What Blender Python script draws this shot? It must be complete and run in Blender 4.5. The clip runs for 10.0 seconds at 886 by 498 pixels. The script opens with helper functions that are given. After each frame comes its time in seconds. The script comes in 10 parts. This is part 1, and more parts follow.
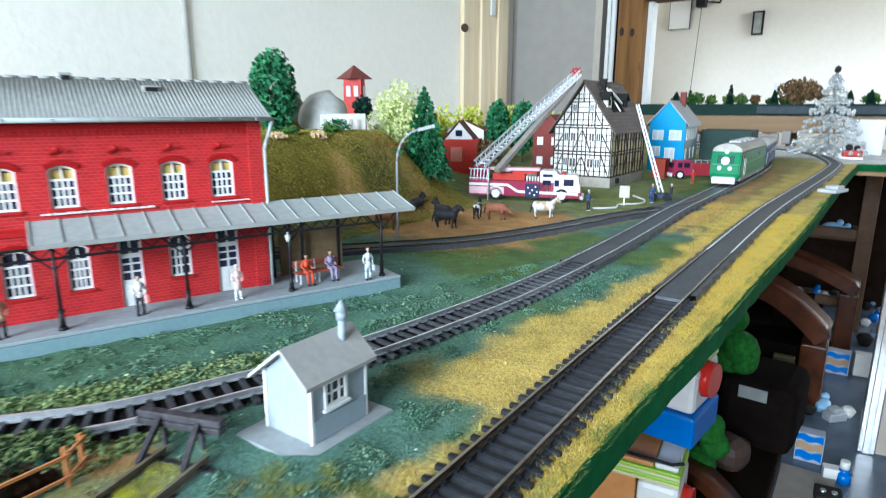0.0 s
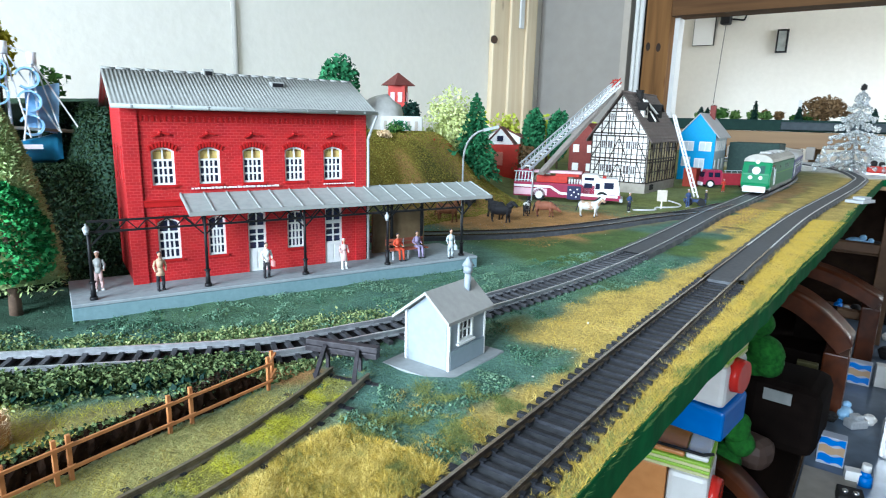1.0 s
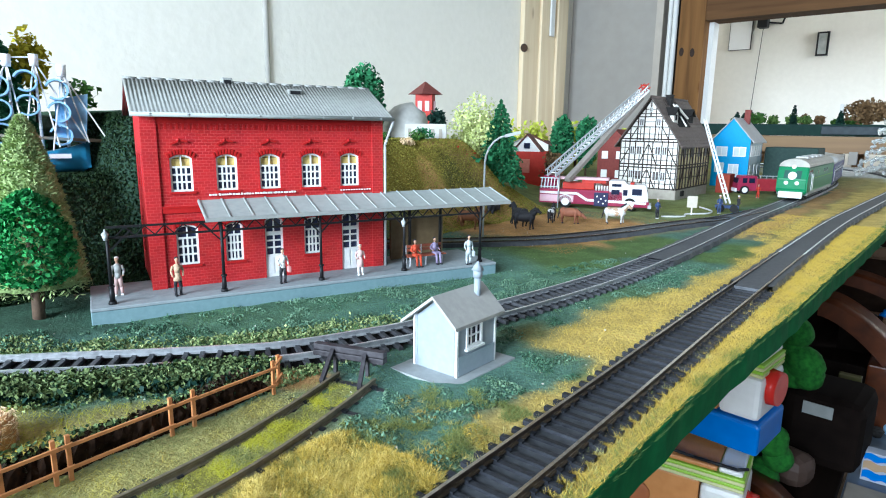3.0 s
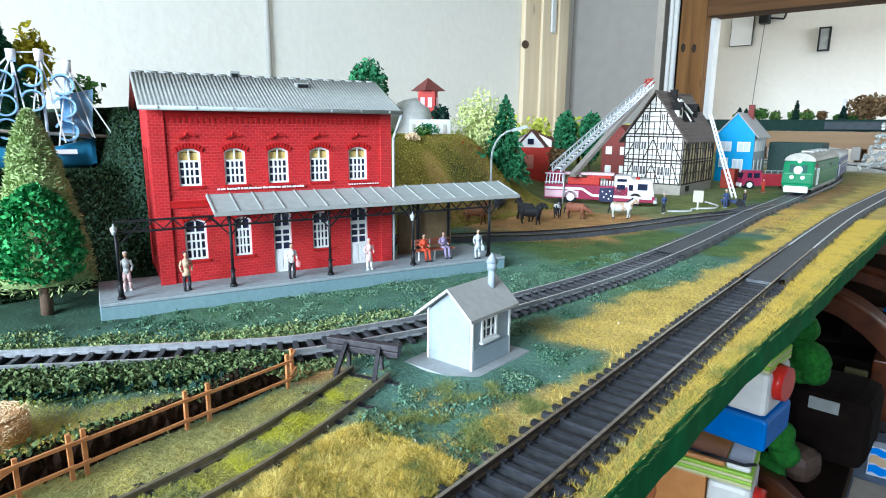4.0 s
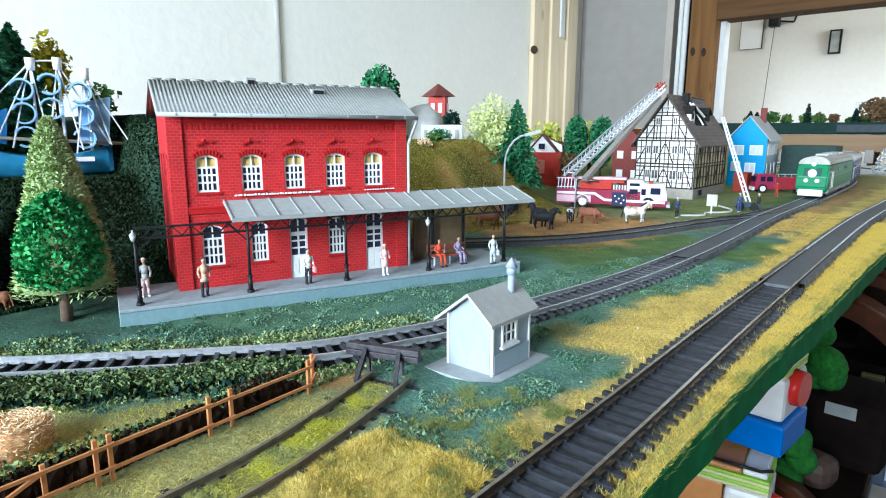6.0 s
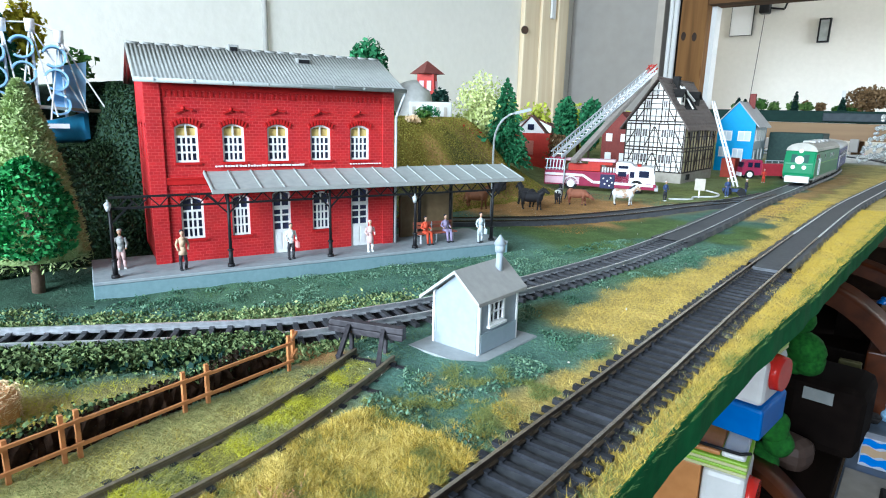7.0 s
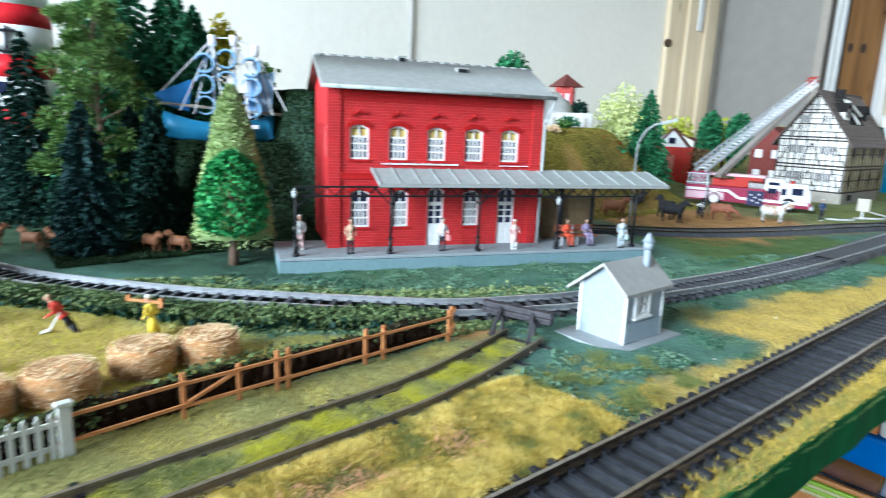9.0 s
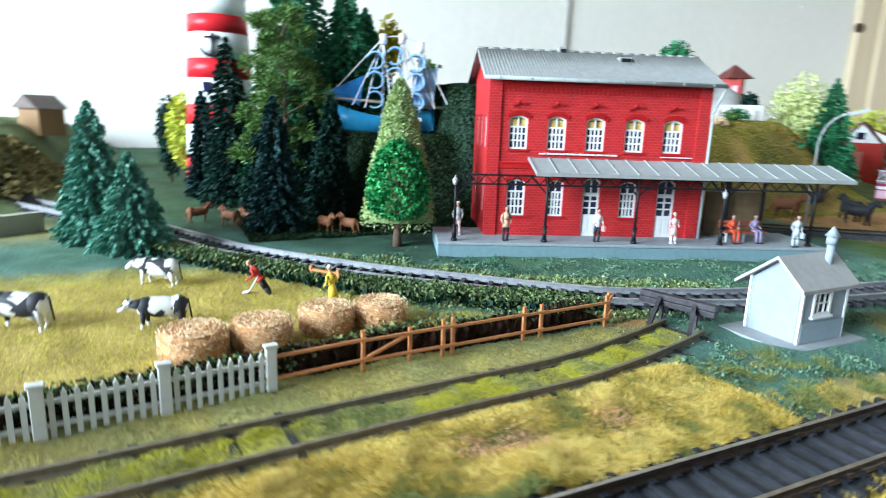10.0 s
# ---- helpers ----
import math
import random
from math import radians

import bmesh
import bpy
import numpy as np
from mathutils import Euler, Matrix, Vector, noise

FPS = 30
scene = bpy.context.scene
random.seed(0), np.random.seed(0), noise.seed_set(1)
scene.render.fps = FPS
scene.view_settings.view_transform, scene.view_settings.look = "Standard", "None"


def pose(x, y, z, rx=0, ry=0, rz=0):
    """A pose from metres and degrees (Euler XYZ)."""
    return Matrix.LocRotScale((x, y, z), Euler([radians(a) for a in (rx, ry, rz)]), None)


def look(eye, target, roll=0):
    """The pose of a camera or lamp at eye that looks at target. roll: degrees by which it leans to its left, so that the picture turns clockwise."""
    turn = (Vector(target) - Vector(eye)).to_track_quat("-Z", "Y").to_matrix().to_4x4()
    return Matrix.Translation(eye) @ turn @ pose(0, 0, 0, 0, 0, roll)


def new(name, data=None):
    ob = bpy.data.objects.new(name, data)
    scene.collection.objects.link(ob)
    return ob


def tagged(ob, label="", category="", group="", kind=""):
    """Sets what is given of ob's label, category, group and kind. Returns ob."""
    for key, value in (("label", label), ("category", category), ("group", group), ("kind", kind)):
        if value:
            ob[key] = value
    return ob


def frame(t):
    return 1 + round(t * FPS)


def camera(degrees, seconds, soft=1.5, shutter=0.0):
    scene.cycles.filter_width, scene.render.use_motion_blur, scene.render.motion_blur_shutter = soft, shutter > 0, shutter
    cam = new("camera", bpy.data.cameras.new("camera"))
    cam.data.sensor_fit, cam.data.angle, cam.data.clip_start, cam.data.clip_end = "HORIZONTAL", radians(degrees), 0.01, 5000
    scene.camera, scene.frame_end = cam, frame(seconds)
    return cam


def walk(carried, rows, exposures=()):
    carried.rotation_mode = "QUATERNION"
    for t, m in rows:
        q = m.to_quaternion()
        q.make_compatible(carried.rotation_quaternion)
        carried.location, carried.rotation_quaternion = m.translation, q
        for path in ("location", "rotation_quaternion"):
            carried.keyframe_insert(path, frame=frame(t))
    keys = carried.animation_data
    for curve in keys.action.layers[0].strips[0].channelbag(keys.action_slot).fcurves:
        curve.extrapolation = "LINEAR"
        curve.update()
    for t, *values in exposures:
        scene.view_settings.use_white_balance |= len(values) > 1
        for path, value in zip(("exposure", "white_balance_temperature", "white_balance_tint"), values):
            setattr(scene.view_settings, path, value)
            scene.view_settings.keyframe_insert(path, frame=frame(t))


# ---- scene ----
cam = camera(72.6, 10.0, 1.05, 0.5)
PATH = [
    (0, (-0.00078, -0.00554, 0.11335), (-1.1176, 1.5901, -0.3411), 0.17),
    (0.2, (0.00600, -0.02700, 0.11600), (-1.1090, 1.5770, -0.3115), 1.20),
    (0.5, (0.00876, -0.05211, 0.10952), (-1.0786, 1.5721, -0.3142), 2.11),
    (0.7, (0.00000, -0.06800, 0.11350), (-1.1140, 1.5390, -0.3020), 1.70),
    (1, (-0.00565, -0.07302, 0.10514), (-1.1619, 1.5032, -0.3174), 1.53),
    (1.5, (-0.00120, -0.07103, 0.10491), (-1.1954, 1.4859, -0.2820), 1.43),
    (2, (0.00103, -0.06609, 0.10388), (-1.2366, 1.4542, -0.2924), 0.99),
    (2.5, (0.00156, -0.06404, 0.10374), (-1.2437, 1.4510, -0.2885), 0.93),
    (4, (-0.00507, -0.06593, 0.09916), (-1.2518, 1.4459, -0.3008), 0.52),
    (4.5, (-0.00847, -0.06729, 0.10028), (-1.2540, 1.4457, -0.2989), 0.58),
    (5, (-0.00911, -0.06599, 0.09892), (-1.2614, 1.4422, -0.2976), 0.38),
    (6.5, (-0.00914, -0.06924, 0.09852), (-1.2833, 1.4250, -0.2806), 0.14),
    (7, (-0.01393, -0.06343, 0.09487), (-1.2394, 1.4542, -0.3470), 1.49),
    (7.5, (-0.01495, -0.05851, 0.09675), (-1.2986, 1.4164, -0.3239), 1.07),
    (8, (-0.01462, -0.06267, 0.09591), (-1.3137, 1.4030, -0.3092), 1.43),
    (8.5, (-0.01225, -0.06943, 0.09384), (-1.3661, 1.3478, -0.3046), 1.22),
    (9, (-0.00666, -0.08962, 0.08887), (-1.5228, 1.1485, -0.3214), 2.36),
    (9.3, (-0.01255, -0.10166, 0.08548), (-1.5930, 1.0567, -0.3151), 2.66),
    (9.5, (-0.01850, -0.11369, 0.08087), (-1.5980, 1.0450, -0.3222), 2.83),
    (9.8, (-0.01376, -0.11361, 0.08287), (-1.6998, 0.8791, -0.3317), 0.72),
    (10, (-0.00205, -0.10141, 0.08393), (-1.7631, 0.7416, -0.3496), 2.01),
]
walk(cam, [(t, look(eye, target, roll)) for t, eye, target, roll in PATH], [(0.0, 0.42, 5530, 5), (10.0, 0.44, 5530, 5)])

# ---------------------------------------------------------------- light
world = bpy.data.worlds.new("sky")
scene.world = world
world.use_nodes = True
sky = world.node_tree.nodes.new("ShaderNodeTexSky")
sky.sky_type, sky.sun_disc = "NISHITA", False
sky.sun_elevation, sky.sun_rotation = radians(38), radians(200)
world.node_tree.links.new(sky.outputs[0], world.node_tree.nodes["Background"].inputs[0])
world.node_tree.nodes["Background"].inputs[1].default_value = 0.1


def window_lamp(name, m, sx, sy, watts, colour):
    lamp = bpy.data.lights.new(name, "AREA")
    lamp.shape, lamp.size, lamp.size_y, lamp.energy, lamp.color = "RECTANGLE", sx, sy, watts, colour
    ob = new(name, lamp)
    ob.matrix_world = m
    return ob


# daylight standing in the window openings: one wide window behind, one at the side of the far room
window_lamp("daylight_rear", look((-0.12, -2.12, 0.75), (-0.3, 0.6, 0.0)), 1.4, 1.2, 146, (0.92, 0.97, 1.0))
window_lamp("daylight_side", look((2.12, 0.9, 0.75), (-0.6, 0.9, 0.0)), 1.6, 1.1, 2, (0.95, 0.98, 1.0))
window_lamp("daylight_far", look((2.12, 3.0, 0.7), (-0.6, 3.4, 0.5)), 0.9, 1.2, 56, (1.0, 0.98, 0.94))

# ---------------------------------------------------------------- materials
def mat(name, c1, c2=None, scale=300.0, rough=0.7, metal=0.0, bump=0.15, big=0.35, spec=0.25, rnd=0.0):
    """Two scales of variation between two colours, with a fine relief."""
    c2 = c2 or tuple(v * 0.75 for v in c1)
    m = bpy.data.materials.new(name)
    m.use_nodes = True
    nt = m.node_tree
    n, l = nt.nodes, nt.links
    p = n["Principled BSDF"]
    co = n.new("ShaderNodeTexCoord")
    fine, coarse = n.new("ShaderNodeTexNoise"), n.new("ShaderNodeTexNoise")
    for t, s, d in ((fine, scale, 5.0), (coarse, scale * 0.13, 3.0)):
        l.new(co.outputs["Object"], t.inputs["Vector"])
        t.inputs["Scale"].default_value, t.inputs["Detail"].default_value = s, d
    add = n.new("ShaderNodeMix")
    add.data_type, add.blend_type = "FLOAT", "MIX"
    add.inputs[0].default_value = big
    l.new(fine.outputs["Fac"], add.inputs[2]), l.new(coarse.outputs["Fac"], add.inputs[3])
    ramp = n.new("ShaderNodeValToRGB")
    ramp.color_ramp.elements[0].position, ramp.color_ramp.elements[1].position = 0.34, 0.68
    ramp.color_ramp.elements[0].color, ramp.color_ramp.elements[1].color = (*c2, 1), (*c1, 1)
    l.new(add.outputs[0], ramp.inputs["Fac"])
    colour = ramp.outputs["Color"]
    if rnd:
        info, hsv, mul = n.new("ShaderNodeObjectInfo"), n.new("ShaderNodeHueSaturation"), n.new("ShaderNodeMapRange")
        mul.inputs["To Min"].default_value, mul.inputs["To Max"].default_value = 1 - rnd, 1 + rnd
        l.new(info.outputs["Random"], mul.inputs["Value"]), l.new(mul.outputs[0], hsv.inputs["Value"])
        l.new(colour, hsv.inputs["Color"])
        colour = hsv.outputs["Color"]
    l.new(colour, p.inputs["Base Color"])
    p.inputs["Roughness"].default_value, p.inputs["Metallic"].default_value = rough, metal
    p.inputs["Specular IOR Level"].default_value = spec
    if bump:
        b = n.new("ShaderNodeBump")
        b.inputs["Strength"].default_value, b.inputs["Distance"].default_value = bump, 0.0006
        l.new(fine.outputs["Fac"], b.inputs["Height"]), l.new(b.outputs[0], p.inputs["Normal"])
    return m


def leaf_mat(name, c1, c2, rough=0.6):
    """Leaf and blade colour that differs from piece to piece."""
    m = bpy.data.materials.new(name)
    m.use_nodes = True
    n, l = m.node_tree.nodes, m.node_tree.links
    p, g, r = n["Principled BSDF"], n.new("ShaderNodeNewGeometry"), n.new("ShaderNodeValToRGB")
    r.color_ramp.elements[0].color, r.color_ramp.elements[1].color = (*c1, 1), (*c2, 1)
    l.new(g.outputs["Random Per Island"], r.inputs["Fac"]), l.new(r.outputs["Color"], p.inputs["Base Color"])
    p.inputs["Roughness"].default_value, p.inputs["Specular IOR Level"].default_value = rough, 0.1
    return m


def brick_mat(name, c1, c2, mortar, w, h):
    m = bpy.data.materials.new(name)
    m.use_nodes = True
    n, l = m.node_tree.nodes, m.node_tree.links
    p, co, sep, cat = n["Principled BSDF"], n.new("ShaderNodeTexCoord"), n.new("ShaderNodeSeparateXYZ"), n.new("ShaderNodeCombineXYZ")
    s = n.new("ShaderNodeMath")
    l.new(co.outputs["Object"], sep.inputs[0])
    l.new(sep.outputs[0], s.inputs[0]), l.new(sep.outputs[1], s.inputs[1])
    l.new(s.outputs[0], cat.inputs[0]), l.new(sep.outputs[2], cat.inputs[1])
    b = n.new("ShaderNodeTexBrick")
    b.inputs["Scale"].default_value = 1.0
    b.inputs["Brick Width"].default_value, b.inputs["Row Height"].default_value = w, h
    b.inputs["Mortar Size"].default_value, b.inputs["Mortar Smooth"].default_value = 0.00016, 0.3
    b.inputs["Color1"].default_value, b.inputs["Color2"].default_value, b.inputs["Mortar"].default_value = (*c1, 1), (*c2, 1), (*mortar, 1)
    l.new(cat.outputs[0], b.inputs["Vector"])
    no, mix = n.new("ShaderNodeTexNoise"), n.new("ShaderNodeMix")
    no.inputs["Scale"].default_value, no.inputs["Detail"].default_value = 90, 4
    l.new(co.outputs["Object"], no.inputs["Vector"])
    mix.data_type, mix.blend_type, mix.inputs[0].default_value = "RGBA", "OVERLAY", 0.25
    l.new(b.outputs["Color"], mix.inputs[6]), l.new(no.outputs["Color"], mix.inputs[7])
    hs = n.new("ShaderNodeHueSaturation")
    hs.inputs["Saturation"].default_value = 1.0
    l.new(mix.outputs[2], hs.inputs["Color"])
    l.new(hs.outputs[0], p.inputs["Base Color"])
    bp = n.new("ShaderNodeBump")
    bp.invert = True
    bp.inputs["Strength"].default_value, bp.inputs["Distance"].default_value = 0.6, 0.0003
    l.new(b.outputs["Fac"], bp.inputs["Height"]), l.new(bp.outputs[0], p.inputs["Normal"])
    p.inputs["Roughness"].default_value, p.inputs["Specular IOR Level"].default_value = 0.55, 0.35
    return m


def wood_mat(name, c1, c2, scale=14.0, axis=2, rough=0.55, spec=0.3):
    """Boards with grain drawn out along one axis, and knots."""
    m = bpy.data.materials.new(name)
    m.use_nodes = True
    n, l = m.node_tree.nodes, m.node_tree.links
    p, co, mp, t, w, r = n["Principled BSDF"], n.new("ShaderNodeTexCoord"), n.new("ShaderNodeMapping"), n.new("ShaderNodeTexNoise"), n.new("ShaderNodeTexVoronoi"), n.new("ShaderNodeValToRGB")
    sc = [1.0, 1.0, 1.0]
    sc[axis] = 0.06
    mp.inputs["Scale"].default_value = sc
    l.new(co.outputs["Object"], mp.inputs[0]), l.new(mp.outputs[0], t.inputs["Vector"])
    t.inputs["Scale"].default_value, t.inputs["Detail"].default_value, t.inputs["Distortion"].default_value = scale * 4, 6, 0.4
    mk = n.new("ShaderNodeMapping")
    sk = [1.0, 1.0, 1.0]
    sk[axis] = 0.4
    mk.inputs["Scale"].default_value = sk
    l.new(co.outputs["Object"], mk.inputs[0]), l.new(mk.outputs[0], w.inputs["Vector"])
    w.inputs["Scale"].default_value = scale
    r.color_ramp.elements[0].color, r.color_ramp.elements[1].color = (*c2, 1), (*c1, 1)
    r.color_ramp.elements[0].position, r.color_ramp.elements[1].position = 0.3, 0.7
    l.new(t.outputs["Fac"], r.inputs["Fac"])
    kr, mx = n.new("ShaderNodeValToRGB"), n.new("ShaderNodeMix")
    kr.color_ramp.elements[0].position, kr.color_ramp.elements[1].position = 0.06, 0.13
    kr.color_ramp.elements[0].color, kr.color_ramp.elements[1].color = (0.35, 0.2, 0.1, 1), (1, 1, 1, 1)
    l.new(w.outputs["Distance"], kr.inputs["Fac"])
    mx.data_type, mx.blend_type, mx.inputs[0].default_value = "RGBA", "MULTIPLY", 0.8
    l.new(r.outputs["Color"], mx.inputs[6]), l.new(kr.outputs["Color"], mx.inputs[7])
    l.new(mx.outputs[2], p.inputs["Base Color"])
    p.inputs["Roughness"].default_value, p.inputs["Specular IOR Level"].default_value = rough, spec
    return m


# ---------------------------------------------------------------- mesh tools
def box(bm, x0, x1, y0, y1, z0, z1, mi=0, bevel=0.0):
    vs = [bm.verts.new((x, y, z)) for z in (z0, z1) for y in (y0, y1) for x in (x0, x1)]
    fs = [bm.faces.new([vs[i] for i in q]) for q in ((0, 2, 3, 1), (4, 5, 7, 6), (0, 1, 5, 4), (2, 6, 7, 3), (0, 4, 6, 2), (1, 3, 7, 5))]
    for f in fs:
        f.material_index = mi
    if bevel:
        es = list({e for f in fs for e in f.edges})
        done = bmesh.ops.bevel(bm, geom=es, offset=bevel, segments=2, affect="EDGES", profile=0.5)
        for f in done["faces"]:
            f.material_index = mi
    return vs


def rod(bm, p0, p1, r0, r1=None, n=8, mi=0, caps=True):
    """A round bar or cone between two points."""
    p0, p1 = Vector(p0), Vector(p1)
    r1 = r0 if r1 is None else r1
    q = (p1 - p0).to_track_quat("Z", "Y").to_matrix()
    rings = []
    for p, r in ((p0, r0), (p1, r1)):
        rings.append([bm.verts.new(p + q @ Vector((r * math.cos(2 * math.pi * i / n), r * math.sin(2 * math.pi * i / n), 0))) for i in range(n)])
    for i in range(n):
        f = bm.faces.new((rings[0][i], rings[0][(i + 1) % n], rings[1][(i + 1) % n], rings[1][i]))
        f.material_index, f.smooth = mi, n > 6
    if caps:
        for ring in (rings[0][::-1], rings[1]):
            bm.faces.new(ring).material_index = mi


def bar(bm, p0, p1, w, h, mi=0):
    """A square bar between two points, w across and h the other way."""
    p0, p1 = Vector(p0), Vector(p1)
    d = (p1 - p0).normalized()
    up = Vector((0, 0, 1)) if abs(d.z) < 0.95 else Vector((0, 1, 0))
    a = d.cross(up).normalized()
    b = a.cross(d).normalized()
    v = [bm.verts.new(p + a * (w / 2 * i) + b * (h / 2 * j)) for p in (p0, p1) for i, j in ((-1, -1), (1, -1), (1, 1), (-1, 1))]
    for q in ((3, 2, 1, 0), (4, 5, 6, 7), (0, 1, 5, 4), (1, 2, 6, 5), (2, 3, 7, 6), (3, 0, 4, 7)):
        bm.faces.new([v[i] for i in q]).material_index = mi


def ball(bm, c, r, sz=(1, 1, 1), mi=0, sub=2):
    m = Matrix.Translation(c) @ Matrix.Diagonal((r * sz[0], r * sz[1], r * sz[2], 1))
    done = bmesh.ops.create_icosphere(bm, subdivisions=sub, radius=1, matrix=m)
    for f in {f for v in done["verts"] for f in v.link_faces}:
        f.material_index, f.smooth = mi, True


def prism(bm, pts, a0, a1, axis="y", mi=0):
    """An outline of (across, z) points drawn out from a0 to a1 along an axis."""
    def at(p, a):
        return (p[0], a, p[1]) if axis == "y" else (a, p[0], p[1])
    lo, hi = [bm.verts.new(at(p, a0)) for p in pts], [bm.verts.new(at(p, a1)) for p in pts]
    n = len(pts)
    fs = [bm.faces.new((lo[i], lo[(i + 1) % n], hi[(i + 1) % n], hi[i])) for i in range(n)] + [bm.faces.new(lo[::-1]), bm.faces.new(hi)]
    for f in fs:
        f.material_index = mi
    bmesh.ops.recalc_face_normals(bm, faces=fs)


def wall_sheet(bm, w, h, holes, thick, x0=0.0, mi=0):
    """An upright wall in the xz plane with openings (x0, x1, z0, z1) through it, its outer face at y = 0 and its inner at y = thick."""
    xs = sorted({x0, w, *[q for o in holes for q in o[:2]]})
    zs = sorted({0.0, h, *[q for o in holes for q in o[2:]]})
    vert = {}

    def v(x, z):
        if (x, z) not in vert:
            vert[x, z] = bm.verts.new((x, 0, z))
        return vert[x, z]
    fs = []
    for i in range(len(xs) - 1):
        for j in range(len(zs) - 1):
            cx, cz = (xs[i] + xs[i + 1]) / 2, (zs[j] + zs[j + 1]) / 2
            if not any(o[0] < cx < o[1] and o[2] < cz < o[3] for o in holes):
                fs.append(bm.faces.new((v(xs[i], zs[j]), v(xs[i + 1], zs[j]), v(xs[i + 1], zs[j + 1]), v(xs[i], zs[j + 1]))))
    done = bmesh.ops.extrude_face_region(bm, geom=fs)
    bmesh.ops.translate(bm, verts=[g for g in done["geom"] if isinstance(g, bmesh.types.BMVert)], vec=(0, thick, 0))
    bmesh.ops.recalc_face_normals(bm, faces=bm.faces[:])
    for f in bm.faces:
        f.material_index = mi


def finish(name, bm, mats):
    me = bpy.data.meshes.new(name)
    bm.to_mesh(me)
    bm.free()
    for m in (mats if isinstance(mats, (list, tuple)) else (mats,)):
        me.materials.append(m)
    return me


def thing(name, label, category, m=None, group="", kind=""):
    ob = new(name)
    ob.empty_display_size = 0.01
    ob.matrix_world = m or Matrix.Identity(4)
    return tagged(ob, label, category, group, kind)


def part(name, bm, mats, parent, label=""):
    me = finish(name, bm, mats) if isinstance(bm, bmesh.types.BMesh) else bm
    ob = new(name, me)
    ob.parent = parent
    return tagged(ob, label)


def solo(name, bm, mats, label, category, m=None, group="", kind=""):
    me = finish(name, bm, mats) if isinstance(bm, bmesh.types.BMesh) else bm
    ob = new(name, me)
    ob.matrix_world = m or Matrix.Identity(4)
    return tagged(ob, label, category, group, kind)


def np_mesh(name, verts, faces, mats, smooth=False, idx=None):
    """A mesh from arrays: verts (n, 3), faces (m, 3 or 4)."""
    me = bpy.data.meshes.new(name)
    k = faces.shape[1]
    me.vertices.add(len(verts)), me.loops.add(faces.size), me.polygons.add(len(faces))
    me.vertices.foreach_set("co", verts.astype(np.float32).ravel())
    me.loops.foreach_set("vertex_index", faces.astype(np.int32).ravel())
    me.polygons.foreach_set("loop_start", np.arange(0, faces.size, k, dtype=np.int32))
    me.polygons.foreach_set("use_smooth", np.full(len(faces), smooth))
    for m in (mats if isinstance(mats, (list, tuple)) else (mats,)):
        me.materials.append(m)
    if idx is not None:
        me.polygons.foreach_set("material_index", idx.astype(np.int32))
    me.update(calc_edges=True)
    return me


def smooth(a, b, x):
    t = np.clip((x - a) / (b - a), 0, 1)
    return t * t * (3 - 2 * t)


def lumps(x, y, size, seed):
    """Soft random values from 0 to 1 over the plan, with lumps of that size."""
    g = np.random.RandomState(seed).rand(64, 64)
    u, v = np.asarray(x) / size + 17.3, np.asarray(y) / size + 5.7
    i, j = np.floor(u).astype(int), np.floor(v).astype(int)
    a, b = u - i, v - j
    a, b = a * a * (3 - 2 * a), b * b * (3 - 2 * b)
    return (g[i % 64, j % 64] * (1 - a) + g[(i + 1) % 64, j % 64] * a) * (1 - b) + (g[i % 64, (j + 1) % 64] * (1 - a) + g[(i + 1) % 64, (j + 1) % 64] * a) * b


def curve_line(pts, step=0.004):
    """A smooth line through plan points, at even steps."""
    p = np.array(pts, float)
    p = np.vstack([2 * p[0] - p[1], p, 2 * p[-1] - p[-2]])
    out = []
    for i in range(1, len(p) - 2):
        t = np.linspace(0, 1, 60, endpoint=False)[:, None]
        a, b, c, d = p[i - 1], p[i], p[i + 1], p[i + 2]
        out.append(0.5 * (2 * b + (c - a) * t + (2 * a - 5 * b + 4 * c - d) * t ** 2 + (3 * b - a - 3 * c + d) * t ** 3))
    q = np.vstack(out + [p[-2:-1]])
    s = np.r_[0, np.cumsum(np.hypot(*np.diff(q, axis=0).T))]
    e = np.arange(0, s[-1], step)
    return np.c_[np.interp(e, s, q[:, 0]), np.interp(e, s, q[:, 1])]


def near_line(x, y, line):
    """Distance of plan points from a line."""
    q = line[::3]
    d = np.full(np.shape(x), 9.0)
    for i in range(0, len(q), 40):
        d = np.minimum(d, np.sqrt(((x[..., None] - q[i:i + 40, 0]) ** 2 + (y[..., None] - q[i:i + 40, 1]) ** 2).min(-1)))
    return d

# ---------------------------------------------------------------- palette
PLASTER = mat("cream_plaster", (0.9, 0.865, 0.785), (0.85, 0.815, 0.735), 40, 0.9, bump=0.3)
PLASTER.node_tree.nodes["Bump"].inputs["Distance"].default_value = 0.004
# unseen walls and ceiling get dark colours to cut the bounced light
ROOM_GREY = mat("fill_cutting_grey", (0.1, 0.1, 0.1), (0.07, 0.07, 0.07), 15, 0.9)
CEIL = mat("fill_cutting_ceiling", (0.16, 0.16, 0.155), (0.13, 0.13, 0.125), 12, 0.9)
FLOOR = mat("floor_boards", (0.16, 0.1, 0.06), (0.1, 0.06, 0.035), 30, 0.6)
PINE = wood_mat("pine_wood", (0.84, 0.71, 0.5), (0.74, 0.58, 0.37), 9)
PINE_DARK = wood_mat("brown_pine_wood", (0.36, 0.22, 0.1), (0.26, 0.15, 0.07), 9)
# beam brown is darkened to hold its backlit shade
PINE_BEAM = wood_mat("brown_beam_wood", (0.16, 0.082, 0.034), (0.09, 0.045, 0.02), 9, 0, 0.7, 0.12)
